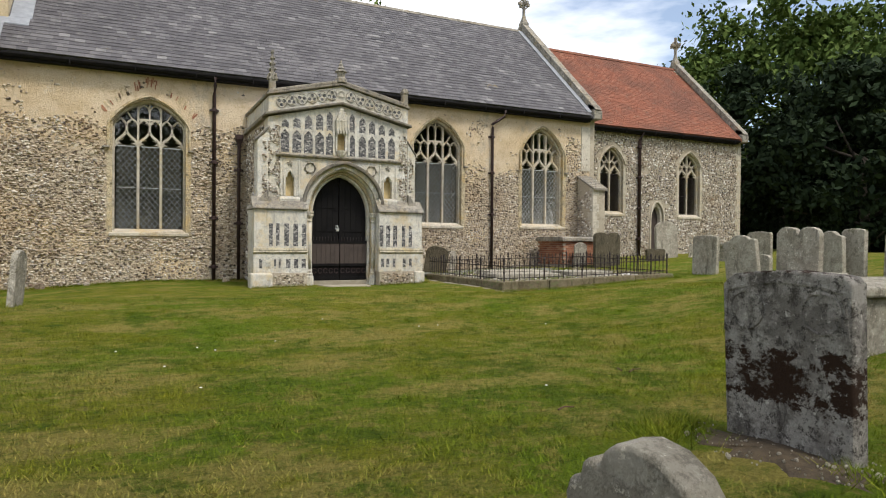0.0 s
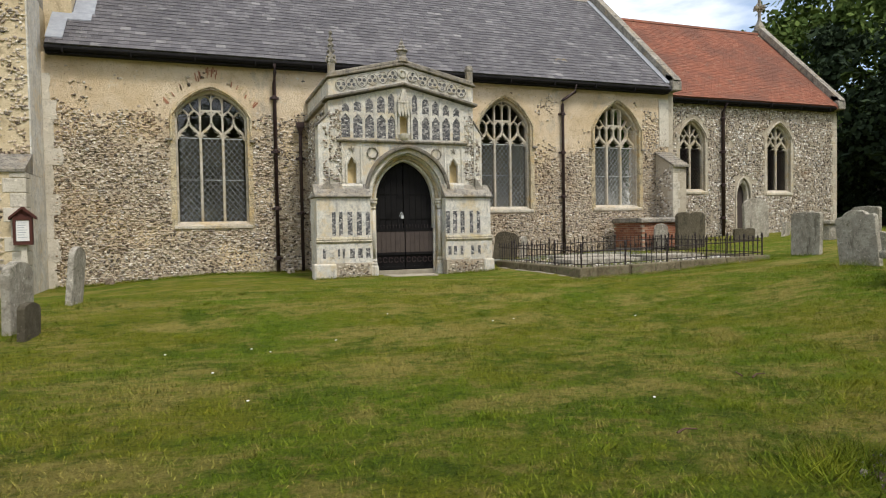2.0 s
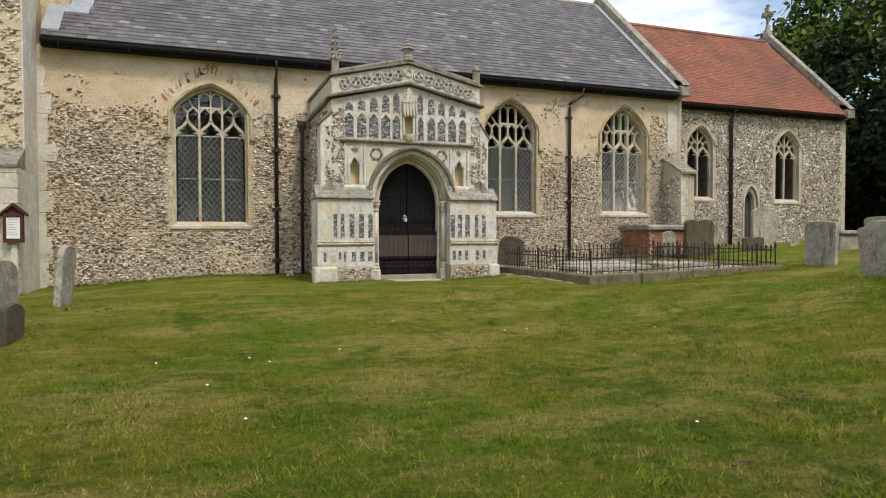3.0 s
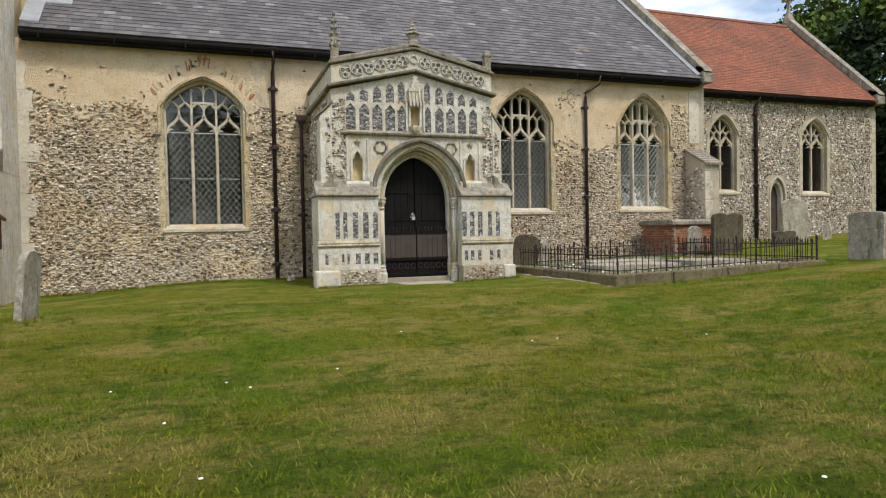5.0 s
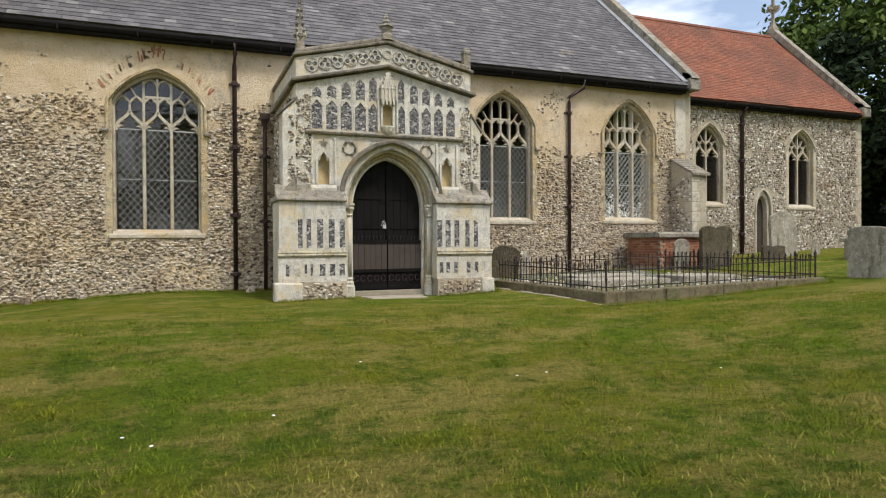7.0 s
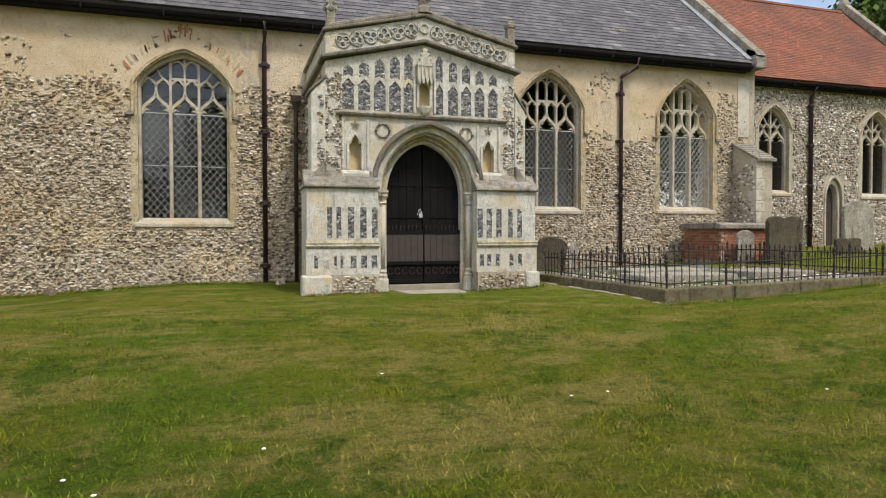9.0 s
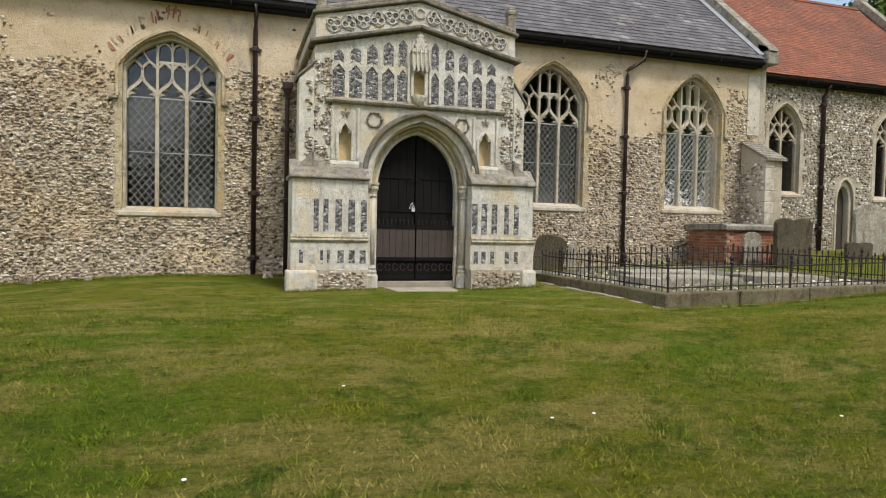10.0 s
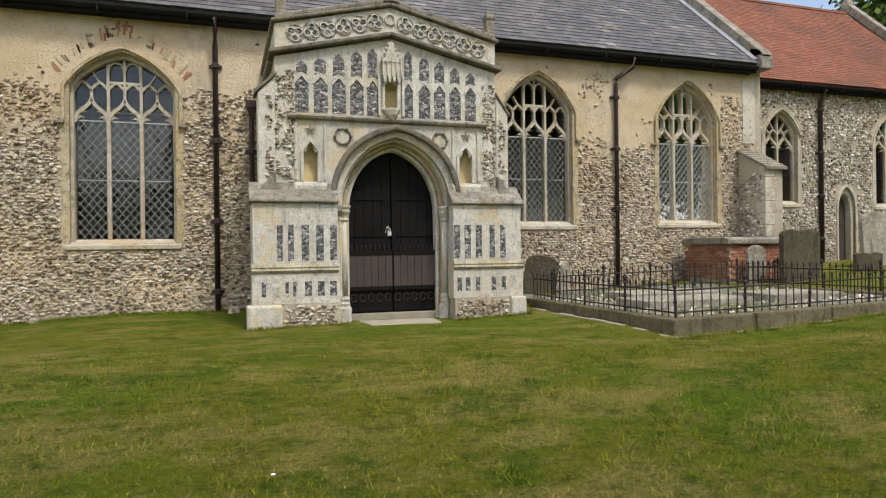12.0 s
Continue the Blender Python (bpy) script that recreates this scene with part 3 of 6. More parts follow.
def ridge_tiles(x0, x1, z, mat, label):
    g = Geo()
    x = x0
    while x < x1 - 0.05:
        e = min(x + 0.44, x1)
        g.prism([(RIDGE_Y - 0.16, z - 0.08), (RIDGE_Y - 0.1, z + 0.03), (RIDGE_Y, z + 0.075), (RIDGE_Y + 0.1, z + 0.03), (RIDGE_Y + 0.16, z - 0.08)], x, e, "x")
        x += 0.45
    tagged(g.make("ridge_trim", mat), label, "ridge", kind="structure")


ridge_tiles(-8.6, 10.8, RIDGE_Z, M_COPING, "pale stone ridge of the slate roof")
ridge_tiles(11.3, CH_X1 - 0.3, CH_RIDGE_Z, M_TILE, "red clay ridge tiles")


def coping(name, x, y_eave, z_eave, z_ridge, width, label):
    """The raised stone coping of a gable, its kneelers and its cross."""
    root = thing(name, label, "gable coping", at=(x, y_eave, z_eave))
    inv = Matrix.Translation((-x, -y_eave, -z_eave))
    pieces = []
    run = Vector((0, RIDGE_Y - y_eave, z_ridge - z_eave))
    count = 7
    for side in (1, -1):
        for i in range(count):
            a, b = i / count, (i + 0.985) / count
            pts = []
            for t in (a, b):
                y = y_eave + run.y * t
                z = z_eave + run.z * t
                pts.append((y, z))
            up = Vector((-run.z, run.y)).normalized() * 0.24
            poly = [(pts[0][0] - up.x * 0.1, pts[0][1] - up.y * 0.1), (pts[1][0] - up.x * 0.1, pts[1][1] - up.y * 0.1), (pts[1][0] + up.x, pts[1][1] + up.y), (pts[0][0] + up.x, pts[0][1] + up.y)]
            if side < 0:
                poly = [(2 * RIDGE_Y - y, z) for y, z in poly]
            pieces.append(Geo().prism(poly, x - width / 2, x + width / 2, "x").make("coping_stone", M_COPING, root, bevel=0.02))
    kneel = Geo().box(x - width / 2 - 0.03, x + width / 2 + 0.04, y_eave - 0.16, y_eave + 0.35, z_eave - 0.24, z_eave + 0.10)
    kneel.prism([(y_eave - 0.2, z_eave + 0.12), (y_eave + 0.3, z_eave + 0.12), (y_eave + 0.3, z_eave + 0.46), (y_eave - 0.05, z_eave + 0.30)], x - width / 2, x + width / 2, "x")
    pieces.append(kneel.make("kneeler", M_COPING, root, "pale worn stone kneeler", bevel=0.03))
    c = Geo()
    top = z_ridge + 0.22
    c.turned(x, RIDGE_Y, [(0.24, top - 0.2), (0.24, top + 0.02), (0.12, top + 0.25), (0.08, top + 0.40)], 4, True)
    c.box(x - 0.05, x + 0.05, RIDGE_Y - 0.06, RIDGE_Y + 0.06, top + 0.35, top + 1.35)
    c.box(x - 0.05, x + 0.05, RIDGE_Y - 0.34, RIDGE_Y + 0.34, top + 0.86, top + 1.0)
    c.box(x - 0.30, x + 0.30, RIDGE_Y - 0.05, RIDGE_Y + 0.05, top + 0.86, top + 1.0)
    for k in range(10):
        a0, a1 = 2 * math.pi * k / 10, 2 * math.pi * (k + 1) / 10
        c.tube([(x + 0.21 * math.cos(a), RIDGE_Y, top + 0.93 + 0.21 * math.sin(a)) for a in (a0, a1)], 0.04, 5)
    pieces.append(c.make("gable_cross", M_COPING, root, "worn stone cross with a ringed head", bevel=0.012))
    for p in pieces:
        p.data.transform(inv)
    return root


coping("nave_gable_coping", 11.08, EAVE_Y + 0.1, EAVE_Z + 0.12, RIDGE_Z + 0.12, 0.32, "weathered pale stone coping on the nave gable")
coping("chancel_gable_coping", CH_X1 - 0.12, CH_EAVE_Y + 0.1, CH_EAVE_Z + 0.10, CH_RIDGE_Z + 0.12, 0.32, "weathered stone coping on the chancel gable")


def gutter(x0, x1, y, z, label):
    root = thing("gutter", label, "gutter", at=(x0, y, z))
    g = Geo().prism([(0.0, 0.0), (-0.12, 0.0), (-0.12, -0.04), (-0.08, -0.095), (0.0, -0.10)], 0, x1 - x0, "x")
    g.make("trough", M_GUTTER, root)
    # fascia in gutter black, which paints in the shade under the overhang
    f = Geo().box(0, x1 - x0, 0.003, 0.06, -0.16, -0.02)
    f.make("fascia", M_GUTTER, root)
    x = 0.4
    while x < x1 - x0:
        Geo().box(x, x + 0.03, -0.14, -0.001, -0.15, 0.005).make("bracket", M_GUTTER, root)
        x += 1.6


gutter(-8.72, 10.825, EAVE_Y + 0.08, EAVE_Z - 0.07, "black gutter along the nave eaves")
gutter(11.35, CH_X1 - 0.4, CH_EAVE_Y + 0.08, CH_EAVE_Z - 0.07, "black gutter along the chancel eaves")
# soffits close the eaves; their black holds the shade band below the slates
for xa, xb, ya, yb, zz in ((-8.72, 10.825, EAVE_Y + 0.145, NAVE_Y - 0.003, EAVE_Z - 0.22), (11.35, CH_X1 - 0.42, CH_EAVE_Y + 0.145, CH_Y - 0.003, CH_EAVE_Z - 0.22)):
    tagged(Geo().box(xa, xb, ya, yb, zz, zz + 0.03).make("soffit_trim", M_GUTTER), "soffit under the eaves, coloured black as the eaves shade", "soffit", kind="structure")


def downpipe(path, r, joints, label, hopper=None):
    root = thing("downpipe", label, "downpipe", at=path[-1])
    o = Vector(path[-1])
    Geo().tube([Vector(p) - o for p in path], r, 10).make("pipe", M_PIPE, root, smooth=True)
    x, y = path[-1][0] - o.x, path[-1][1] - o.y
    for z in joints:
        Geo().turned(x, y, [(r + 0.005, z - 0.06 - o.z), (r + 0.028, z - 0.05 - o.z), (r + 0.028, z + 0.03 - o.z), (r + 0.005, z + 0.05 - o.z)], 10).make("collar", M_PIPE, root)
        Geo().box(x - 0.13, x + 0.13, y + r * 0.6, y + r + 0.05, z - 0.04 - o.z, z + 0.02 - o.z).make("bracket", M_PIPE, root)
    if hopper:
        hx, hy, hz = (hopper[i] - o[i] for i in range(3))
        Geo().turned(hx, hy, [(r, hz - 0.3), (r + 0.03, hz - 0.2), (0.15, hz - 0.08), (0.16, hz + 0.06)], 4, True).make("hopper", M_PIPE, root, bevel=0.01)
    return root


PY = NAVE_Y - 0.09
downpipe([(-2.98, EAVE_Y + 0.02, 5.86), (-2.98, EAVE_Y + 0.03, 5.62), (-2.98, PY, 5.36), (-2.98, PY, -0.1)], 0.055, (4.95, 3.4, 1.75, 0.3), "dark red-brown iron downpipe on the nave wall")
downpipe([(6.95, EAVE_Y + 0.02, 5.86), (6.93, EAVE_Y + 0.05, 5.62), (6.56, PY, 5.36), (6.56, PY, 5.2), (6.56, PY, 0.05)], 0.05, (4.9, 3.6, 2.1), "dark iron downpipe between two nave windows")
downpipe([(14.35, CH_EAVE_Y + 0.04, 5.8), (14.35, CH_Y - 0.09, 5.45), (14.35, CH_Y - 0.09, 0.4)], 0.07, (5.2, 3.9, 2.6, 1.3), "dark iron downpipe on the chancel wall")
downpipe([(-2.28, 2.86, 4.2), (-2.28, 2.86, 4.0), (-2.28, 2.86, -0.1)], 0.05, (3.2, 1.6), "dark iron downpipe in the corner behind the porch", hopper=(-2.28, 2.84, 4.18))


# ---- windows ----
def make_window(index, w, wall_y, lattice):
    xc, hw, sill, zs, za, lights = w
    root = thing(f"window_{index}", f"pointed stone church window with {'three' if lights == 3 else 'two'} leaded lights and tracery", "window", at=(xc, wall_y, sill))
    tagged(root, kind="structure")
    made = []
    y0 = wall_y + (0.20 if index <= 3 else 0.14)
    y1 = y0 + 0.15
    # splayed jamb, sill and hood mould
    outer = [(xc - hw, sill)] + arch(xc, hw, zs, za, True) + [(xc + hw, sill)]
    iw = hw - 0.065
    inner = [(xc - iw, sill)] + arch(xc, iw, zs - 0.02, za - 0.10, True) + [(xc + iw, sill)]
    outer_in = [(xc - hw - 0.03, sill)] + arch(xc, hw + 0.03, zs, za + 0.03, True) + [(xc + hw + 0.03, sill)]
    made.append(Geo().band(outer_in, inner, wall_y + 0.13, wall_y + 0.45).make("jamb", M_TRACERY, root, bevel=0.025))
    margin = [(xc - hw - 0.13, sill - 0.1)] + arch(xc, hw + 0.13, zs, za + 0.09, True) + [(xc + hw + 0.13, sill - 0.1)]
    lip = [(xc - hw + 0.008, sill - 0.1)] + arch(xc, hw - 0.008, zs, za - 0.01, True) + [(xc + hw - 0.008, sill - 0.1)]
    made.append(Geo().band(margin, lip, wall_y - 0.014, wall_y + 0.127).make("dressing", M_TRACERY if index > 3 else M_CREAM_STONE, root))
    ho = arch(xc, hw + 0.12, zs - 0.1, za + 0.085, True)
    hi = arch(xc, hw + 0.075, zs - 0.1, za + 0.04, True)
    made.append(Geo().band(ho, hi, wall_y - 0.06, wall_y - 0.0145).make("hood_mould", M_CREAM_STONE if index <= 3 else M_TRACERY, root, bevel=0.02))
    for s in (-1, 1):
        drop = zs - 0.72 if index <= 3 else zs - 0.1
        if index in (1, 2, 3):
            made.append(Geo().box(xc + s * (hw + 0.09) - 0.035, xc + s * (hw + 0.09) + 0.035, wall_y - 0.075, wall_y - 0.0235, drop, zs - 0.08).make("hood_return", M_CREAM_STONE, root, bevel=0.015))
            made.append(Geo().box(xc + s * (hw + 0.15) - 0.10, xc + s * (hw + 0.15) + 0.08, wall_y - 0.09, wall_y - 0.0235, drop - 0.06, drop).make("hood_stop", M_COPING, root, bevel=0.015))
    made.append(Geo().prism([(wall_y - 0.05, sill - 0.12), (wall_y - 0.05, sill - 0.03), (y0 + 0.03, sill + 0.09), (wall_y + 0.5, sill + 0.09), (wall_y + 0.5, sill - 0.12)],
                            xc - hw - 0.08, xc + hw + 0.08, "x").make("window_sill", M_TRACERY, root, "pale stone sill", bevel=0.015))
    # tracery
    lw = 2 * iw / lights
    head = zs - 0.70 if lights == 3 else zs - 0.50

    def top_at(x):
        line = arch(xc, iw, zs - 0.02, za - 0.10, True, 20)
        for (xa, z_a), (xb, z_b) in zip(line, line[1:]):
            if xa <= x <= xb:
                return z_a + (z_b - z_a) * (x - xa) / max(1e-6, xb - xa)
        return zs
    def inside(line):
        return [(x, min(z, top_at(x) + 0.02)) for x, z in line]

    def tracery(name, line, width, inset):
        made.append(Geo().bar(inside(line), width, y0 + inset, y1 - inset).make(name, M_TRACERY, root))

    def cusp(x, z, e, size):
        """A small pointed cusp that juts from the bar at x, z towards e."""
        made.append(Geo().prism([(x, z + 0.35 * size), (x + e * 0.45 * size, z + 0.12 * size), (x + e * size, z - 0.28 * size), (x + e * 0.4 * size, z - 0.22 * size), (x, z - 0.65 * size)],
                                y0 + 0.03, y1 - 0.04).make("cusp", M_TRACERY, root))
    for k in range(1, lights):
        x = xc - iw + k * lw
        made.append(Geo().bar([(x, sill + 0.08), (x, head)], 0.078, y0, y1).make("mullion", M_TRACERY, root, bevel=0.022))
        tracery("mullion_head", [(x, head), (x, (head + zs) / 2), (x, top_at(x) + 0.02)], 0.055, 0.004)
    rise = 0.45 * (lw / 0.57)
    upper = zs + 0.12
    for k in range(lights):
        a = xc - iw + k * lw
        m, b = a + lw / 2, a + lw
        tip = head + rise
        for s, e in ((a, 1), (b, -1)):
            og = bez((s, head), (s + e * 0.03 * lw, head + 0.60 * rise), (m - e * 0.13 * lw, head + 0.50 * rise), (m, tip), 10)
            tracery("ogee_head", og, 0.068, 0.008)
            cusp(og[2][0] + e * 0.02, og[2][1] - 0.01, e, 0.13)
            cusp(og[5][0] + e * 0.005, og[5][1] - 0.02, e, 0.09)
        side = lights == 2 or k != 1
        fork = upper - (0.20 if side else 0.02)
        tracery("tracery_bar", [(m, tip - 0.02), (m, (tip + fork) / 2), (m, fork)], 0.052, 0.010)
        for s, e in ((a, 1), (b, -1)):
            mid = (s + m) / 2
            z_in = min(fork - (0.0 if side else 0.18), top_at(mid) - 0.16)
            peak = min(z_in + 0.20, top_at(mid) - 0.02)
            # pointed head of the small upper light
            for q, f in ((s, 1 if mid > s else -1), (m, 1 if mid > m else -1)):
                line = bez((q, z_in), (q + f * 0.01, z_in + 0.6 * (peak - z_in)), (mid - f * 0.05, z_in + 0.75 * (peak - z_in)), (mid, peak), 6)
                tracery("upper_head", line, 0.046, 0.015)
                cusp(line[3][0], min(line[3][1], top_at(line[3][0])) - 0.015, f, 0.06)
            if side and top_at(mid) - peak > 0.05:
                out = -1 if mid < xc else 1
                tracery("tracery_branch", [(mid, peak - 0.01), (mid + out * 0.06, peak + 0.08), (mid + out * 0.13, peak + 0.20)], 0.036, 0.014)
        if lights == 3 and not side:
            tracery("tracery_transom", [(a, upper), (m, upper), (b, upper)], 0.048, 0.013)
            tracery("tracery_bar", [(m, upper), (m, upper + 0.2), (m, top_at(m))], 0.040, 0.012)
            for mid in ((a + m) / 2, (b + m) / 2):
                zc = top_at(mid) - 0.20
                tracery("upper_head", arch(mid, lw / 4 - 0.015, zc, zc + 0.17, n=5), 0.034, 0.015)
    # glass, with its leads
    yg = y0 + 0.09
    gl = [(xc - iw + 0.005, sill + 0.07), (xc + iw - 0.005, sill + 0.07)] + arch(xc, iw - 0.005, zs - 0.02, za - 0.105, True)[::-1]
    pane = Geo().add([(x, yg, z) for x, z in gl], [tuple(range(len(gl)))]).make("pane", M_GLASS, root, "dark leaded glass")
    pane.visible_shadow = False
    made.append(pane)
    for k in range(lights):
        a = xc - iw + k * lw + 0.045
        b = a + lw - 0.09
        c0, c1 = sill + 0.09, head + 0.04
        g = Geo()
        pitch = 0.15 if lattice else 0.13
        ratio = 1.25
        span = (c1 - c0) + (b - a) * ratio
        for j in range(int(span / (pitch * ratio)) + 1):
            for s in (1, -1):
                z_at = c0 - (b - a) * ratio + j * pitch * ratio if s > 0 else c0 + j * pitch * ratio
                xa, za_, xb, zb = a, z_at, b, z_at + s * (b - a) * ratio
                pts = []
                for x, z in ((xa, za_), (xb, zb)):
                    if z < c0:
                        x, z = (x + (c0 - z) / (s * ratio) if s > 0 else x + (c0 - z) / (s * ratio)), c0
                    if z > c1:
                        x, z = x - (z - c1) / (s * ratio), c1
                    pts.append((x, z))
                if a - 1e-6 <= min(pts[0][0], pts[1][0]) and max(pts[0][0], pts[1][0]) <= b + 1e-6 and abs(pts[0][0] - pts[1][0]) > 0.02:
                    wdt = 0.0092 if lattice else 0.009
                    g.bar(pts, wdt, yg - (0.028 if s > 0 else 0.036), yg - (0.02 if s > 0 else 0.028))
        g.bar([(a, c1), (b, c1)], 0.025, yg - 0.04, yg - 0.018)
        g.bar([(a, (c0 + c1) / 2), (b, (c0 + c1) / 2)], 0.018, yg - 0.04, yg - 0.018)
        made.append(g.make("lattice", M_LATTICE if lattice else M_IRON, root, "diamond wire guard" if lattice else "dark leads"))
    for o in made:
        o.data.transform(Matrix.Translation((-xc, -wall_y, -sill)))
    return root


for i, w in enumerate(WINDOWS):
    make_window(i + 1, w, NAVE_Y if i < 3 else CH_Y, i < 3)


# ---- porch ----
PX, PF, PL = -0.09, -0.30, -0.56     # centre, upper front, lower front
P_L, P_R = -2.03, 1.86               # upper corners
SIDE_L, SIDE_R = -2.42, 2.22         # lower corners


def gable_z(x, low=4.28, high=4.76):
    return high - (high - low) * abs(x - PX) / 1.95


def make_porch():
    root = thing("porch", "carved limestone church porch with flint flushwork panels and a low gable", "porch")
    door_arch = arch(0.0, 1.0, 1.72, 3.06, n=12)
    niche_c = [(-0.22, 3.52), (0.05, 3.52), (0.05, 3.95), (-0.085, 4.06), (-0.22, 3.95)]
    niche_l = [(-1.61, 2.26), (-1.33, 2.26), (-1.33, 2.78), (-1.47, 2.95), (-1.61, 2.78)]
    niche_r = [(1.13, 2.29), (1.42, 2.29), (1.42, 2.78), (1.275, 2.95), (1.13, 2.78)]
    outline = [(P_L, -0.3), (-1.0, -0.3)] + door_arch + [(1.0, -0.3), (P_R, -0.3), (P_R, 4.30), (PX, 4.76), (P_L, 4.30)]
    fill_wall(outline, [niche_c, niche_l, niche_r], PF, PF + 0.55).make("front_wall", M_ASHLAR, root)
    for nm, poly in (("canopied_niche", niche_c), ("niche", niche_l), ("niche", niche_r)):
        xs, zs = [p[0] for p in poly], [p[1] for p in poly]
        niche = Geo().box(min(xs) - 0.02, max(xs) + 0.02, PF + 0.17, PF + 0.19, min(zs) - 0.02, max(zs) + 0.02).make(nm, M_CREAM, root, "plain ochre back of the niche")
        rim = poly[1:] + poly[:1]
        Geo().bar(rim, 0.05, PF - 0.03, PF + 0.03).make("niche_rim", M_ASHLAR, niche)
        if nm == "niche":
            Geo().prism([(PF - 0.07, poly[0][1] - 0.02), (PF - 0.10, poly[0][1] - 0.08), (PF - 0.09, poly[0][1] - 0.2), (PF - 0.002, poly[0][1] - 0.24), (PF - 0.002, poly[0][1] - 0.02)], min(xs) - 0.14, max(xs) + 0.12, "x").make("bracket_shelf", M_ASHLAR, niche, bevel=0.02)
            head = poly[3]
            for s in (-1, 1):
                Geo().prism([(head[0] + s * 0.13, head[1] - 0.17), (head[0] + s * 0.02, head[1] - 0.01), (head[0] + s * 0.05, head[1] - 0.12), (head[0] + s * 0.08, head[1] - 0.2)], PF - 0.01, PF + 0.06).make("cusp", M_ASHLAR, niche)
            for s in (-0.24, 0.24):
                Geo().bar([(head[0] + s, poly[0][1] + 0.02), (head[0] + s, 3.22)], 0.05, PF - 0.035, PF - 0.0025).make("side_shaft", M_ASHLAR, niche, bevel=0.015)
            fleuron = Geo()
            for a in range(5):
                t = math.radians(18 + 72 * a)
                fleuron.prism([(head[0] + 0.075 * math.cos(t + d) * k, head[1] + 0.17 + 0.075 * math.sin(t + d) * k) for d, k in ((-0.35, 0.55), (0, 1.15), (0.35, 0.55), (0, 0.1))], PF - 0.03, PF - 0.002)
            fleuron.make("fleuron", M_COPING, niche)
    # canopy over the middle niche
    can = Geo().box(-0.25, 0.08, PF - 0.10, PF - 0.002, 4.10, 4.32)
    for k in range(4):
        x = -0.245 + 0.08 * k
        can.prism([(x, 4.10), (x + 0.08, 4.10), (x + 0.055, 3.98), (x + 0.025, 3.98)], PF - 0.11, PF - 0.02)
    for k in range(5):
        can.box(-0.255 + k * 0.078, -0.232 + k * 0.078, PF - 0.13, PF - 0.09, 4.08, 4.40)
    can.box(-0.27, 0.10, PF - 0.12, PF - 0.003, 4.32, 4.36)
    for zc, wc in ((4.36, 0.15), (4.44, 0.115), (4.52, 0.08), (4.60, 0.045)):
        can.prism([(-0.085 - wc, zc), (-0.085 + wc, zc), (-0.085 + wc * 0.6, zc + 0.085), (-0.085 - wc * 0.6, zc + 0.085)], PF - 0.08, PF - 0.003)
        for s in (-1, 1):
            can.turned(-0.085 + s * wc, PF - 0.06, [(0.01, zc + 0.01), (0.03, zc + 0.035), (0.01, zc + 0.07)], 5)
    for s in (-0.21, 0.21):
        can.box(-0.085 + s - 0.022, -0.085 + s + 0.022, PF - 0.05, PF - 0.003, 3.41, 4.12)
    can.make("niche_canopy", M_ASHLAR, root, "vaulted stone canopy of the middle niche", bevel=0.008)
    Geo().turned(-0.085, PF - 0.05, [(0.03, 3.33), (0.10, 3.42), (0.13, 3.50), (0.13, 3.53)], 8).make("niche_corbel", M_ASHLAR, root)
    # rings of leaves
    for x in (-0.93, 0.79):
        g = Geo()
        for k in range(12):
            a, b = 2 * math.pi * k / 12, 2 * math.pi * (k + 1) / 12
            g.tube([(x + 0.135 * math.cos(t), PF - 0.012, 3.03 + 0.135 * math.sin(t)) for t in (a, b)], 0.016, 5)
            if k % 2 == 0:
                g.turned(x + 0.135 * math.cos(a), PF - 0.03, [(0.01, 3.0 + 0.135 * math.sin(a)), (0.034, 3.03 + 0.135 * math.sin(a)), (0.01, 3.06 + 0.135 * math.sin(a))], 6)
        g.make("carved_ring", M_COPING, root)
    # arch in three orders
    steps = [(1.0, 0.945, PF + 0.09), (0.945, 0.86, PF + 0.22), (0.86, 0.785, PF + 0.28)]
    for (o, i, y), stone in zip(steps, (M_ASHLAR, M_CREAM_STONE, M_ASHLAR)):
        outer = [(-o, -0.2)] + arch(0, o, 1.72, 1.72 + 1.34 * (o - 0.73) / 0.27 * 0.187 + 1.09, n=12) + [(o, -0.2)]
        inner = [(-i, -0.2)] + arch(0, i, 1.72, 1.72 + 1.34 * (i - 0.73) / 0.27 * 0.187 + 1.09, n=12) + [(i, -0.2)]
        Geo().band(outer, inner, y, PF + 0.55).make("arch_order", stone, root, bevel=0.03)
    hood_o = [(-1.17, 1.86)] + arch(0, 1.155, 1.95, 3.27, n=12) + [(1.17, 1.86)]
    hood_i = [(-1.075, 1.86)] + arch(0, 1.06, 1.95, 3.165, n=12) + [(1.075, 1.86)]
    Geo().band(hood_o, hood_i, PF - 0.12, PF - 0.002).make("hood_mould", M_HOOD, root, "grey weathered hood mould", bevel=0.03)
    for s in (-1, 1):
        Geo().turned(s * 1.09, PF - 0.08, [(0.05, 1.66), (0.12, 1.76), (0.13, 1.84), (0.10, 1.88)], 8).make("hood_stop", M_COPING, root, "worn carved stop")
        shaft = Geo().turned(s * 0.905, PF + 0.13, [(0.055, 0.3), (0.055, 1.62)], 10).make("jamb_shaft", M_ASHLAR, root, smooth=True)
        Geo().turned(s * 0.905, PF + 0.13, [(0.06, 1.60), (0.085, 1.63), (0.065, 1.66), (0.075, 1.70), (0.11, 1.76), (0.11, 1.80), (0.09, 1.81), (0.12, 1.84), (0.12, 1.88)], 8).make("capital", M_ASHLAR, shaft)
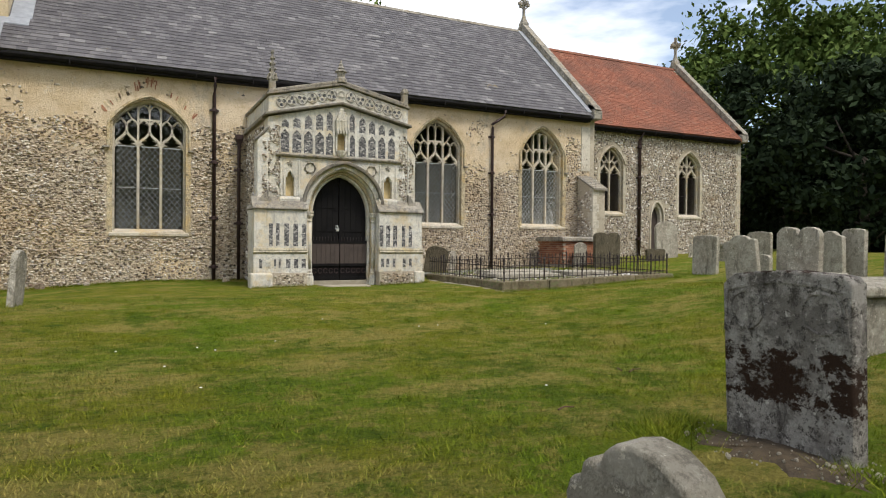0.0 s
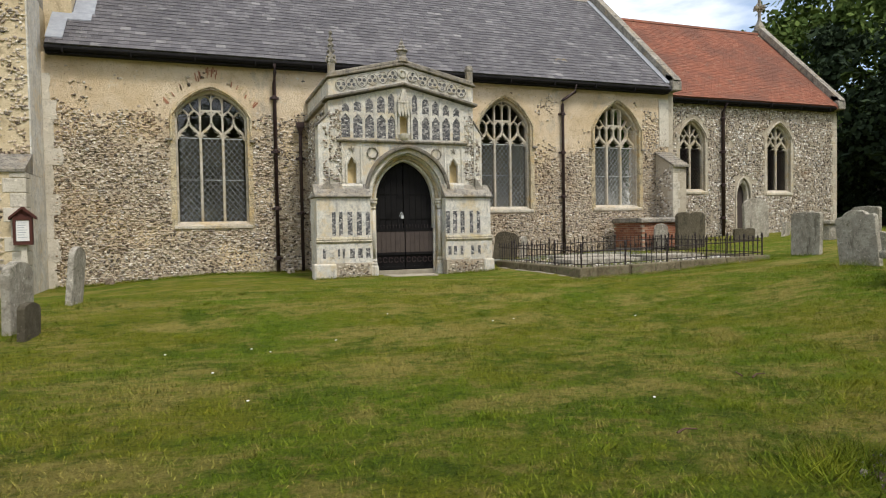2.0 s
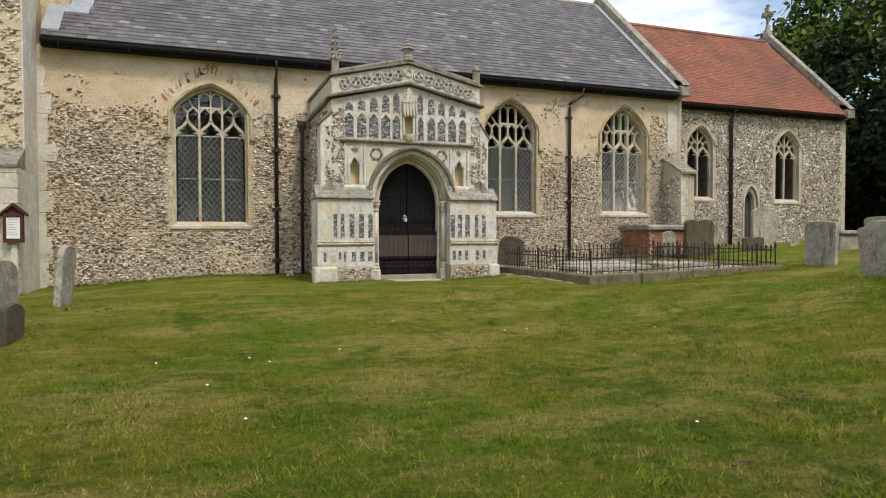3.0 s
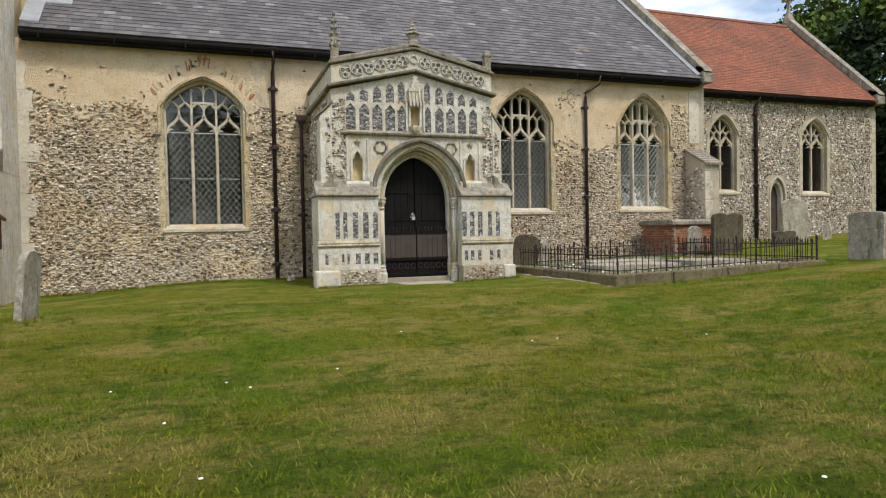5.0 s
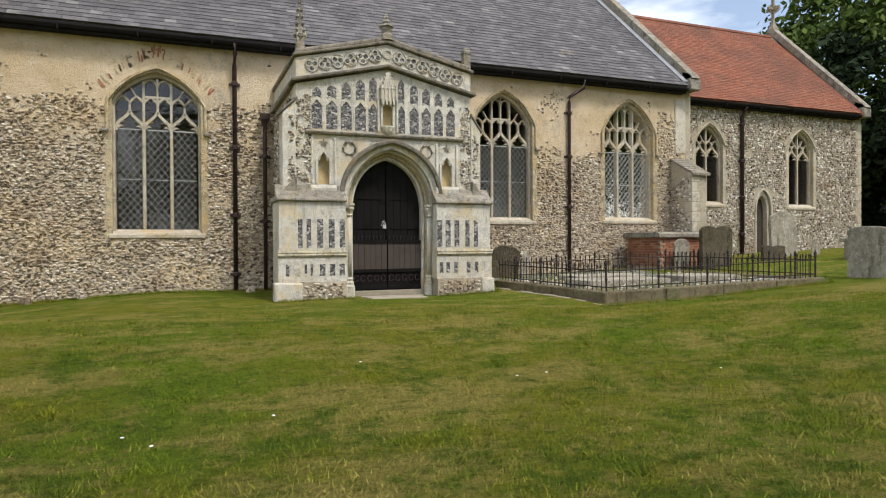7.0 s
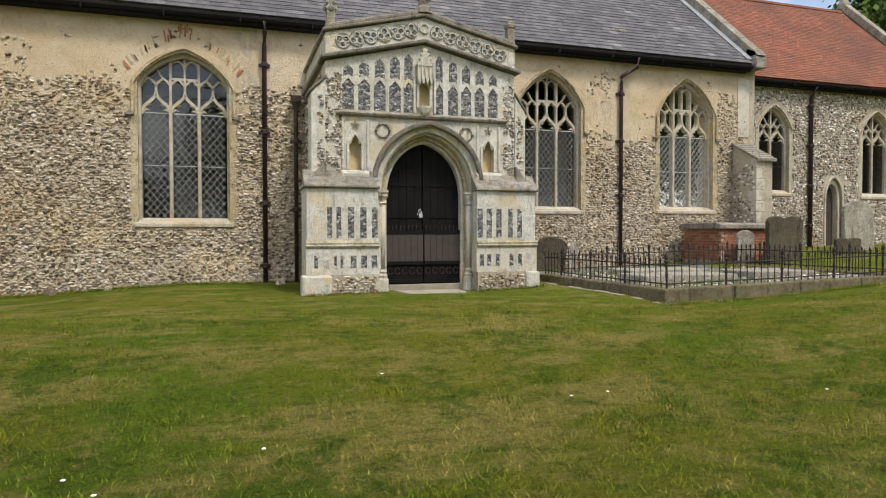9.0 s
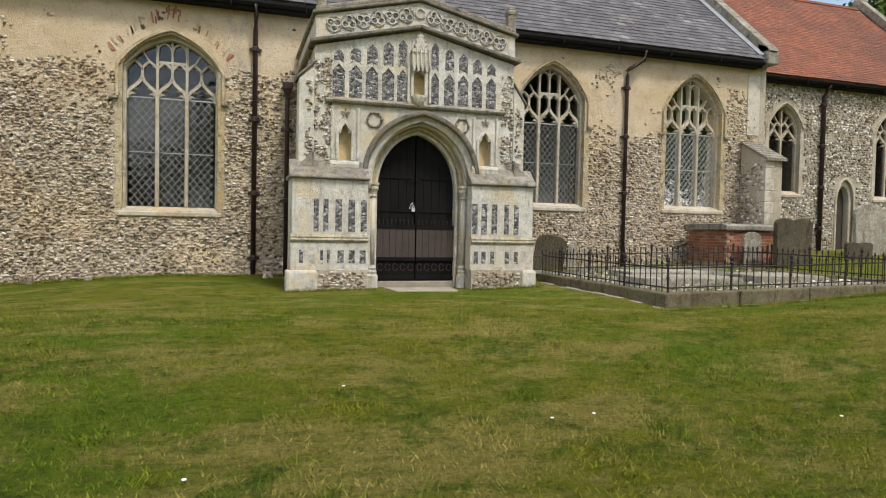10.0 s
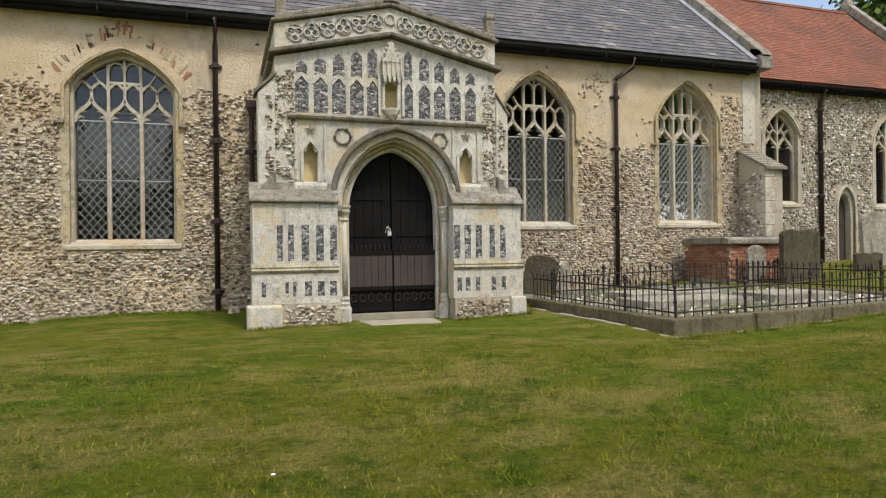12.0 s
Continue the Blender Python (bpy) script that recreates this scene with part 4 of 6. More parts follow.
        Geo().turned(s * 0.905, PF + 0.13, [(0.12, -0.15), (0.12, 0.12), (0.09, 0.16), (0.10, 0.2), (0.07, 0.24), (0.085, 0.28), (0.055, 0.33)], 8).make("shaft_base", M_ASHLAR, shaft)
    # lower stage, both sides of the door
    for side, (xa, xb) in (("w", (SIDE_L, -1.075)), ("e", (0.94, SIDE_R))):
        outer = xa if side == "w" else xb
        back = 0.35
        lower = Geo().box(xa, xb, PL, PF - 0.003, 0.80, 1.88)
        lower.make("lower_stage", M_ASHLAR, root)
        if side == "w":
            Geo().box(SIDE_L, P_L - 0.003, PF - 0.0025, back, -0.3, 1.88).make("buttress_return", M_ASHLAR, root)
        else:
            Geo().box(P_R + 0.003, SIDE_R, PF - 0.0025, back, -0.3, 1.88).make("buttress_return", M_ASHLAR, root)
        x0, x1 = xa - (0.05 if side == "w" else 0.03), xb + (0.05 if side == "e" else 0.03)
        Geo().prism([(PL - 0.05, 1.885), (PL - 0.07, 1.91), (PL - 0.05, 1.945), (PF - 0.10, 2.12), (PF - 0.003, 2.24), (PF - 0.003, 1.885)], x0, x1, "x").make("set_off", M_COPING, root, "grey weathered sloping set-off", bevel=0.02)
        sx0, sx1 = (SIDE_L - 0.05, P_L - 0.003) if side == "w" else (P_R + 0.003, SIDE_R + 0.05)
        inner_x, outer_x = (P_L - 0.003, SIDE_L - 0.05) if side == "w" else (P_R + 0.003, SIDE_R + 0.05)
        Geo().prism([(inner_x, 1.885), (outer_x, 1.885), (outer_x, 1.94), (inner_x, 2.42)], PF - 0.12, back + 0.04).make("set_off_side", M_COPING, root, bevel=0.02)
        # middle string, base course and plinth
        Geo().prism([(PL - 0.003, 0.74), (PL - 0.045, 0.755), (PL - 0.075, 0.80), (PL - 0.045, 0.825), (PL - 0.06, 0.85), (PL - 0.003, 0.91)], x0 + 0.02, x1 - 0.02, "x").make("string_course", M_MOSSY, root, bevel=0.01)
        Geo().box(xa - 0.02, xb + 0.02, PL - 0.03, PF - 0.004, 0.26, 0.797).make("base_course", M_ASHLAR, root)
        pl0, pl1 = (xa - 0.10, xb) if side == "w" else (xa, xb + 0.06)
        corner = (pl0, pl0 + 0.55) if side == "w" else (pl1 - 0.3, pl1)
        rest = (corner[1] + 0.003, pl1) if side == "w" else (pl0, corner[0] - 0.003)
        Geo().box(*corner, PL - 0.12, PF - 0.005, -0.4, 0.255).make("plinth_corner", M_ASHLAR, root, bevel=0.04)
        plinth = Geo().box(*rest, PL - 0.055, PF - 0.005, -0.4, 0.255).make("plinth", M_CHANCEL, root, "flint rubble plinth")
        scatter_flints("flintwork", rest[0], rest[1], -0.12, 0.25, PL - 0.055, 0.075, 0.05, lambda x, z: True, M_FLINT, plinth)
        # flushwork: tall strips above, short ones below
        if side == "w":
            tall = [(-2.0, 0.09), (-1.83, 0.09), (-1.60, 0.12), (-1.365, 0.12), (-1.145, 0.11)]
            short = [(-2.26, 0.065), (-1.90, 0.05), (-1.78, 0.05), (-1.56, 0.11), (-1.36, 0.11), (-1.16, 0.11)]
        else:
            tall = [(1.005, 0.11), (1.20, 0.115), (1.41, 0.115), (1.665, 0.10), (1.87, 0.10)]
            short = [(1.03, 0.085), (1.19, 0.085), (1.37, 0.08), (1.675, 0.08), (1.865, 0.08)]
        for x, wd in tall:
            Geo().box(x - wd / 2, x + wd / 2, PL - 0.006, PL + 0.02, 0.95, 1.53).make("flushwork_panel", M_FLUSH, root, "knapped dark flint strip")
        for x, wd in short:
            Geo().box(x - wd / 2, x + wd / 2, PL - 0.036, PL - 0.01, 0.38, 0.615).make("flushwork_panel", M_FLUSH, root, "knapped dark flint strip")
    # flushwork of the gable
    left = [(-1.60, 0.22), (-1.29, 0.23), (-0.985, 0.23), (-0.68, 0.23), (-0.405, 0.20)]
    right = [(0.225, 0.17), (0.52, 0.21), (0.80, 0.21), (1.09, 0.21), (1.38, 0.21)]
    for n, (x, wd) in enumerate(left + right):
        top = gable_z(x) - 0.12
        split = min(4.02, top - 0.10)
        low = [(x + wd / 2, 3.41), (x - wd / 2, 3.41), (x - wd / 2, split - 0.13), (x - wd / 4, split - 0.06), (x, split), (x + wd / 4, split - 0.06), (x + wd / 2, split - 0.13)]
        panel = Geo().prism(low, PF - 0.006, PF + 0.02).make("flushwork_panel", M_FLUSH, root, "knapped flint panel with a pointed head")
        if top - split > 0.16:
            up = [(x + wd * 0.42, split + 0.02), (x, split + 0.06), (x - wd * 0.42, split + 0.02), (x - wd * 0.42, top - 0.09), (x, top), (x + wd * 0.42, top - 0.09)]
            Geo().prism(up, PF - 0.006, PF + 0.02).make("flushwork_head", M_FLUSH, panel)
        Geo().bar(low[2:], 0.022, PF - 0.022, PF - 0.0065).make("panel_arch", M_ASHLAR, panel)
    # rough flint corners of the upper stage
    for xa, xb in ((P_L - 0.02, P_L + 0.33), (P_R - 0.27, P_R + 0.02)):
        scatter_flints("flintwork", xa, xb, 2.25, 4.12, PF, 0.062, 0.048, lambda x, z: noise.noise((x * 5, z * 5, 1)) > -0.25, M_FLINT_CH, root)
    Geo().prism([(PF - 0.002, 3.28), (PF - 0.07, 3.30), (PF - 0.09, 3.345), (PF - 0.03, 3.38), (PF - 0.002, 3.385)], -1.84, 1.67, "x").make("band_mould", M_COPING, root, bevel=0.01)

    Geo().prism([(P_L - 0.003, 1.9), (P_L - 0.28, 1.9), (P_L - 0.28, 3.70), (P_L - 0.003, 3.96)], PF - 0.03, PF + 0.42).make("upper_buttress", M_ASHLAR, root, bevel=0.02)
    Geo().prism([(P_L - 0.003, 3.965), (P_L - 0.33, 3.66), (P_L - 0.33, 3.72), (P_L - 0.003, 4.03)], PF - 0.07, PF + 0.46).make("buttress_cap", M_WEATHERED, root, bevel=0.015)
    scatter_flints("flintwork", P_L - 0.16, P_L - 0.02, 2.3, 3.85, PF - 0.03, 0.07, 0.05, lambda x, z: noise.noise((x * 4, z * 3, 8)) > 0.05, M_FLINT_CH, root)
    Geo().prism([(P_R + 0.003, 1.9), (P_R + 0.24, 1.9), (P_R + 0.24, 3.55), (P_R + 0.003, 3.88)], PF - 0.03, PF + 0.42).make("upper_buttress", M_ASHLAR, root, bevel=0.02)
    Geo().prism([(P_R + 0.003, 3.885), (P_R + 0.27, 3.51), (P_R + 0.27, 3.57), (P_R + 0.003, 3.95)], PF - 0.06, PF + 0.46).make("buttress_cap", M_WEATHERED, root, bevel=0.015)
    scatter_flints("flintwork", P_R + 0.01, P_R + 0.20, 2.3, 3.65, PF - 0.03, 0.07, 0.05, lambda x, z: noise.noise((x * 4, z * 3, 8)) > -0.1, M_FLINT_CH, root)

    # cornice, parapet and coping along the gable
    def rake(z_low, z_high, t, y0, y1, name, mat, bevel=0.015, ends=0.0, label=""):
        for s in (-1, 1):
            xe = (P_L if s < 0 else P_R) + s * ends
            poly = [(PX, z_high), (xe, z_low), (xe, z_low + t), (PX, z_high + t)]
            Geo().prism(poly, y0, y1).make(name, mat, root, label, bevel=bevel)
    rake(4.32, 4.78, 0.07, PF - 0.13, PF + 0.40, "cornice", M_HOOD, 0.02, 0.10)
    rake(4.405, 4.865, 0.42, PF - 0.02, PF + 0.26, "parapet", M_ASHLAR, 0.0, 0.0)
    rake(4.84, 5.30, 0.06, PF - 0.09, PF + 0.32, "coping", M_WEATHERED, 0.02, 0.06)
    rake(4.908, 5.368, 0.10, PF - 0.02, PF + 0.24, "coping_ridge", M_COPING, 0.03, 0.0)
    for s, count in ((-1, 6), (1, 6)):
        for k in range(count):
            t = (k + (0.35 if s < 0 else 1.0)) / (count + 0.4)
            if s < 0:
                t = (k + 1.0) / (count + 0.4)
            x = PX + s * 1.72 * t
            z = 4.865 - 0.46 * abs(x - PX) / 1.95 + 0.21
            wheel = Geo()
            for j in range(3):
                a = math.radians(90 + 120 * j + (60 if k % 2 else 0))
                cx, cz = x + 0.075 * math.cos(a), z + 0.07 * math.sin(a)
                wheel.prism([(cx + 0.05 * math.cos(u * math.pi / 4), cz + 0.05 * math.sin(u * math.pi / 4)) for u in range(8)], PF - 0.027, PF - 0.021)
            tre = wheel.make("trefoil", M_FLUSH, root, "flint-filled carved trefoil")
            Geo().bar([(x + 0.14 * math.cos(u * math.pi / 8), z + 0.14 * math.sin(u * math.pi / 8)) for u in range(17)], 0.018, PF - 0.04, PF - 0.0205).make("carved_circle", M_COPING, tre)
            for j in range(3):
                a = math.radians(90 + 120 * j + (60 if k % 2 else 0))
                cx, cz = x + 0.075 * math.cos(a), z + 0.07 * math.sin(a)
                lobe = [(cx + 0.06 * math.cos(a + u), cz + 0.06 * math.sin(a + u)) for u in np.linspace(-2.2, 2.2, 8)]
                Geo().bar(lobe, 0.02, PF - 0.045, PF - 0.0215).make("trefoil_rim", M_ASHLAR, tre)
    wheel = Geo().bar([(PX + 0.09 * math.cos(u * math.pi / 6), 5.08 + 0.09 * math.sin(u * math.pi / 6)) for u in range(13)], 0.03, PF - 0.05, PF - 0.022)
    wheel.make("apex_ring", M_ASHLAR, root)
    # side walls with their parapets
    for x0, x1, sg in ((P_L + 0.002, P_L + 0.5, -1), (P_R - 0.5, P_R - 0.002, 1)):
        wall = Geo().box(x0, x1, PF + 0.56, NAVE_Y - 0.003, -0.4, 4.28).make("side_wall", M_CHANCEL, root, "flint side wall of the porch")
        xo = P_L if sg < 0 else P_R
        scatter_flints("flintwork", PF + 0.58, NAVE_Y - 0.05, -0.1, 4.2, xo + sg * -0.002, 0.10, 0.075, lambda a, z: noise.noise((a * 2, z * 2, 6)) > -0.5, M_FLINT_CH, wall, 9, sg)
        lo, hi = min(xo + sg * 0.10, xo - sg * 0.3), max(xo + sg * 0.10, xo - sg * 0.3)
        Geo().box(lo, hi, PF + 0.402, NAVE_Y - 0.003, 4.285, 4.40).make("side_cornice", M_COPING, root, bevel=0.03)
        lo, hi = min(xo - sg * 0.005, xo - sg * 0.25), max(xo - sg * 0.005, xo - sg * 0.25)
        Geo().box(lo, hi, PF + 0.263, NAVE_Y - 0.003, 4.403, 4.825).make("side_parapet", M_ASHLAR, root)
        lo, hi = min(xo + sg * 0.06, xo - sg * 0.3), max(xo + sg * 0.06, xo - sg * 0.3)
        Geo().box(lo, hi, PF + 0.325, NAVE_Y - 0.003, 4.83, 4.92).make("side_coping", M_COPING, root, bevel=0.025)
    Geo().box(P_L + 0.3, P_R - 0.3, PF + 0.56, NAVE_Y - 0.003, 4.2, 4.284).make("lead_roof", M_LEAD, root, "flat lead roof behind the parapet")
    Geo().box(P_L + 0.52, P_R - 0.52, PF + 0.56, NAVE_Y + 1.0, -0.25, -0.02).make("porch_floor", M_SLAB, root)
    return root


def make_pinnacles():
    y = PF + 0.09
    for x, whole in ((-1.92, True), (1.80, False)):
        root = thing("pinnacle", "tall crocketed stone pinnacle on the porch corner" if whole else "broken stone pinnacle stump on the porch corner", "pinnacle", at=(x, y, 4.9))
        Geo().turned(0, 0, [(0.15, -0.05), (0.15, 0.03), (0.118, 0.05), (0.112, 0.36), (0.125, 0.38)], 4, True).make("shaft", M_COPING, root, bevel=0.01)
        if whole:
            spire = Geo().turned(0, 0, [(0.13, 0.381), (0.13, 0.42), (0.085, 0.47), (0.03, 1.05), (0.05, 1.08), (0.05, 1.12), (0.015, 1.16)], 4, True).make("spire", M_COPING, root)
            for k in range(4):
                for j in range(4):
                    a = math.pi / 2 * j + math.pi / 4
                    r = 0.105 - 0.019 * k
                    z = 0.50 + 0.14 * k
                    Geo().turned(r * math.cos(a), r * math.sin(a), [(0.008, z - 0.03), (0.034, z), (0.028, z + 0.03), (0.008, z + 0.05)], 5).make("crocket", M_COPING, spire)
            for j in range(4):
                a = math.pi / 2 * j
                Geo().turned(0.10 * math.cos(a), 0.10 * math.sin(a), [(0.03, 0.36), (0.045, 0.42), (0.01, 0.52)], 4).make("gablet", M_COPING, spire)
        else:
            Geo().turned(0, 0, [(0.135, 0.381), (0.14, 0.45), (0.10, 0.48), (0.105, 0.52), (0.03, 0.545)], 4, True).make("broken_head", M_COPING, root, bevel=0.02)
    root = thing("apex_finial", "weathered stone finial on the porch gable", "finial", at=(PX + 0.02, y, 5.47))
    Geo().turned(0, 0, [(0.19, -0.08), (0.16, 0.03), (0.11, 0.08), (0.12, 0.20), (0.17, 0.22), (0.15, 0.25), (0.09, 0.28)], 8).make("base", M_COPING, root)
    Geo().turned(0, 0, [(0.08, 0.28), (0.10, 0.33), (0.05, 0.38), (0.06, 0.43), (0.035, 0.46), (0.012, 0.54)], 8).make("knop", M_COPING, root)


def make_door():
    root = thing("door_1", "closed black boarded double door under a pointed arch", "door", at=(0, 0.12, 0))
    tagged(root, kind="structure")
    curve = arch(0, 0.83, 1.72, 2.93, n=12)

    def top(x):
        for (xa, za), (xb, zb) in zip(curve, curve[1:]):
            if xa <= x <= xb:
                return za + (zb - za) * (x - xa) / max(1e-6, xb - xa)
        return 1.72
    for s in (-1, 1):
        leaf = Geo().prism([(s * 0.008, -0.1), (s * 0.83, -0.1)] + [(x, z) for x, z in (curve if s < 0 else curve[::-1]) if s * x > 0.008] + [(s * 0.008, 2.89)], 0.05, 0.09).make("leaf", M_DOOR, root)
        for k in range(5):
            x0 = s * (0.015 + 0.163 * k)
            x1 = s * (0.015 + 0.163 * k + 0.155)
            Geo().prism([(x0, -0.05), (x1, -0.05), (x1, top(x1)), (x0, top(x0))], 0.022, 0.049).make("board", M_DOOR, leaf)
        for z in (0.5, 1.35, 2.0):
            Geo().box(min(s * 0.1, s * 0.75), max(s * 0.1, s * 0.75), 0.005, 0.021, z, z + 0.06).make("strap_hinge", M_DOOR, leaf)
    lock = Geo().box(-0.075, -0.005, -0.02, 0.02, 1.36, 1.44)
    lock.tube([(-0.06 + 0.02 * (1 - math.cos(a)), 0.0, 1.44 + 0.05 * math.sin(a)) for a in np.linspace(0, math.pi, 8)], 0.010, 6)
    lock.tube([(-0.11, 0.0, 1.42), (-0.09, -0.01, 1.50), (-0.05, -0.012, 1.53)], 0.012, 6)
    lock.make("padlock", M_WHITE, root, "bright metal padlock", bevel=0.006)
    gate = thing("porch_gate", "low weathered plank gate with iron spikes before the door", "gate", at=(0, 0.03, 0))
    for s in (-1, 1):
        lo, hi = (-0.78, -0.012) if s < 0 else (0.012, 0.78)
        leaf = Geo().box(lo, hi, 0.03, 0.05, 0.02, 1.10).make("gate_leaf", M_DOOR, gate, "black gate frame")
        for k in range(6):
            w = (hi - lo) / 6
            Geo().box(lo + k * w + 0.003, lo + (k + 1) * w - 0.003, 0.0, 0.0295, 0.47, 1.02).make("plank", M_GATE, leaf, "grey-brown weathered plank")
        Geo().box(lo, hi, -0.012, 0.0295, 0.40, 0.467).make("rail", M_DOOR, leaf)
        Geo().box(lo, hi, -0.012, 0.0295, 1.022, 1.10).make("rail", M_DOOR, leaf)
        Geo().box(lo, hi, -0.004, 0.0295, 0.03, 0.10).make("rail", M_DOOR, leaf)
        for k in range(5):
            x = lo + 0.08 + k * (hi - lo - 0.16) / 4
            scroll = [(x + 0.05 * math.cos(u), 0.27 + 0.07 * math.sin(u)) for u in np.linspace(0.4, 5.9, 12)]
            Geo().bar(scroll, 0.014, 0.012, 0.0295).make("iron_scroll", M_PIPE, leaf)
        for k in range(9):
            x = lo + 0.05 + k * (hi - lo - 0.1) / 8
            Geo().turned(x, 0.03, [(0.008, 1.101), (0.008, 1.16), (0.014, 1.17), (0.002, 1.21)], 5).make("spike", M_IRON, leaf)
    step_stone = thing("threshold_slab", "pale concrete slab before the porch door", "step", at=(0, -0.6, 0))
    Geo().prism([(-0.62, -0.42), (0.55, -0.40), (0.62, 0.2), (-0.70, 0.3)], -0.25, -0.085, "z").make("slab", M_SLAB, step_stone, bevel=0.015)
    Geo().box(-0.85, 0.85, 0.62, 0.95, -0.25, 0.0).make("sill_stone", M_SLAB, step_stone, bevel=0.015)


# ---- flints ----
def flint_shape(rng, rx, rz, h):
    """One knobbly flint that stands out of a wall towards -y."""
    n = 7
    a = np.sort(rng.uniform(0, 2 * math.pi, n) * 0.35 + np.linspace(0, 2 * math.pi, n, endpoint=False))
    r = rng.uniform(0.75, 1.15, n)
    ring = np.stack([rx * r * np.cos(a), np.zeros(n) + 0.008, rz * r * np.sin(a)], 1)
    mid = ring * [0.72, 0, 0.72] + [0, -h, 0]
    mid[:, 1] *= rng.uniform(0.7, 1.15, n)
    tip = np.array([[rng.uniform(-0.2, 0.2) * rx, -h * 1.2, rng.uniform(-0.2, 0.2) * rz]])
    verts = np.concatenate([ring, mid, tip])
    faces = [(i, (i + 1) % n, (i + 1) % n + n, i + n) for i in range(n)] + [(n + i, n + (i + 1) % n, 2 * n) for i in range(n)]
    return verts, faces


def flint_places(rng, x0, x1, z0, z1, dx, dz, keep):
    z, row = z0, 0
    while z < z1:
        x = x0 + rng.uniform(0, dx)
        while x < x1:
            px, pz = x + rng.uniform(-0.3, 0.3) * dx, z + rng.uniform(-0.35, 0.35) * dz
            if x0 + 0.03 < px < x1 - 0.03 and z0 < pz < z1 - 0.03 and keep(px, pz):
                yield px, pz
            x += dx * rng.uniform(0.75, 1.25)
        z += dz


def scatter_flints(name, x0, x1, z0, z1, y, dx, dz, keep, mat, parent, seed=1, side=None):
    rng = np.random.default_rng(seed)
    g = Geo()
    for px, pz in flint_places(rng, x0, x1, z0, z1, dx, dz, keep):
        k = rng.uniform(0.6, 1.35)
        v, f = flint_shape(rng, dx * 0.57 * k, dz * 0.57 * rng.uniform(0.75, 1.3), rng.uniform(0.012, 0.044))
        if side is None:
            g.add(v + [px, y, pz], f)
        else:
            # a wall that faces along x: the run is along y
            w = np.stack([side * -v[:, 1], v[:, 0], v[:, 2]], 1)
            g.add(w + [y, px, pz], f)
    ob = g.make(name, mat, parent, "", kind="stuff")
    return ob


make_porch()
make_pinnacles()
make_door()


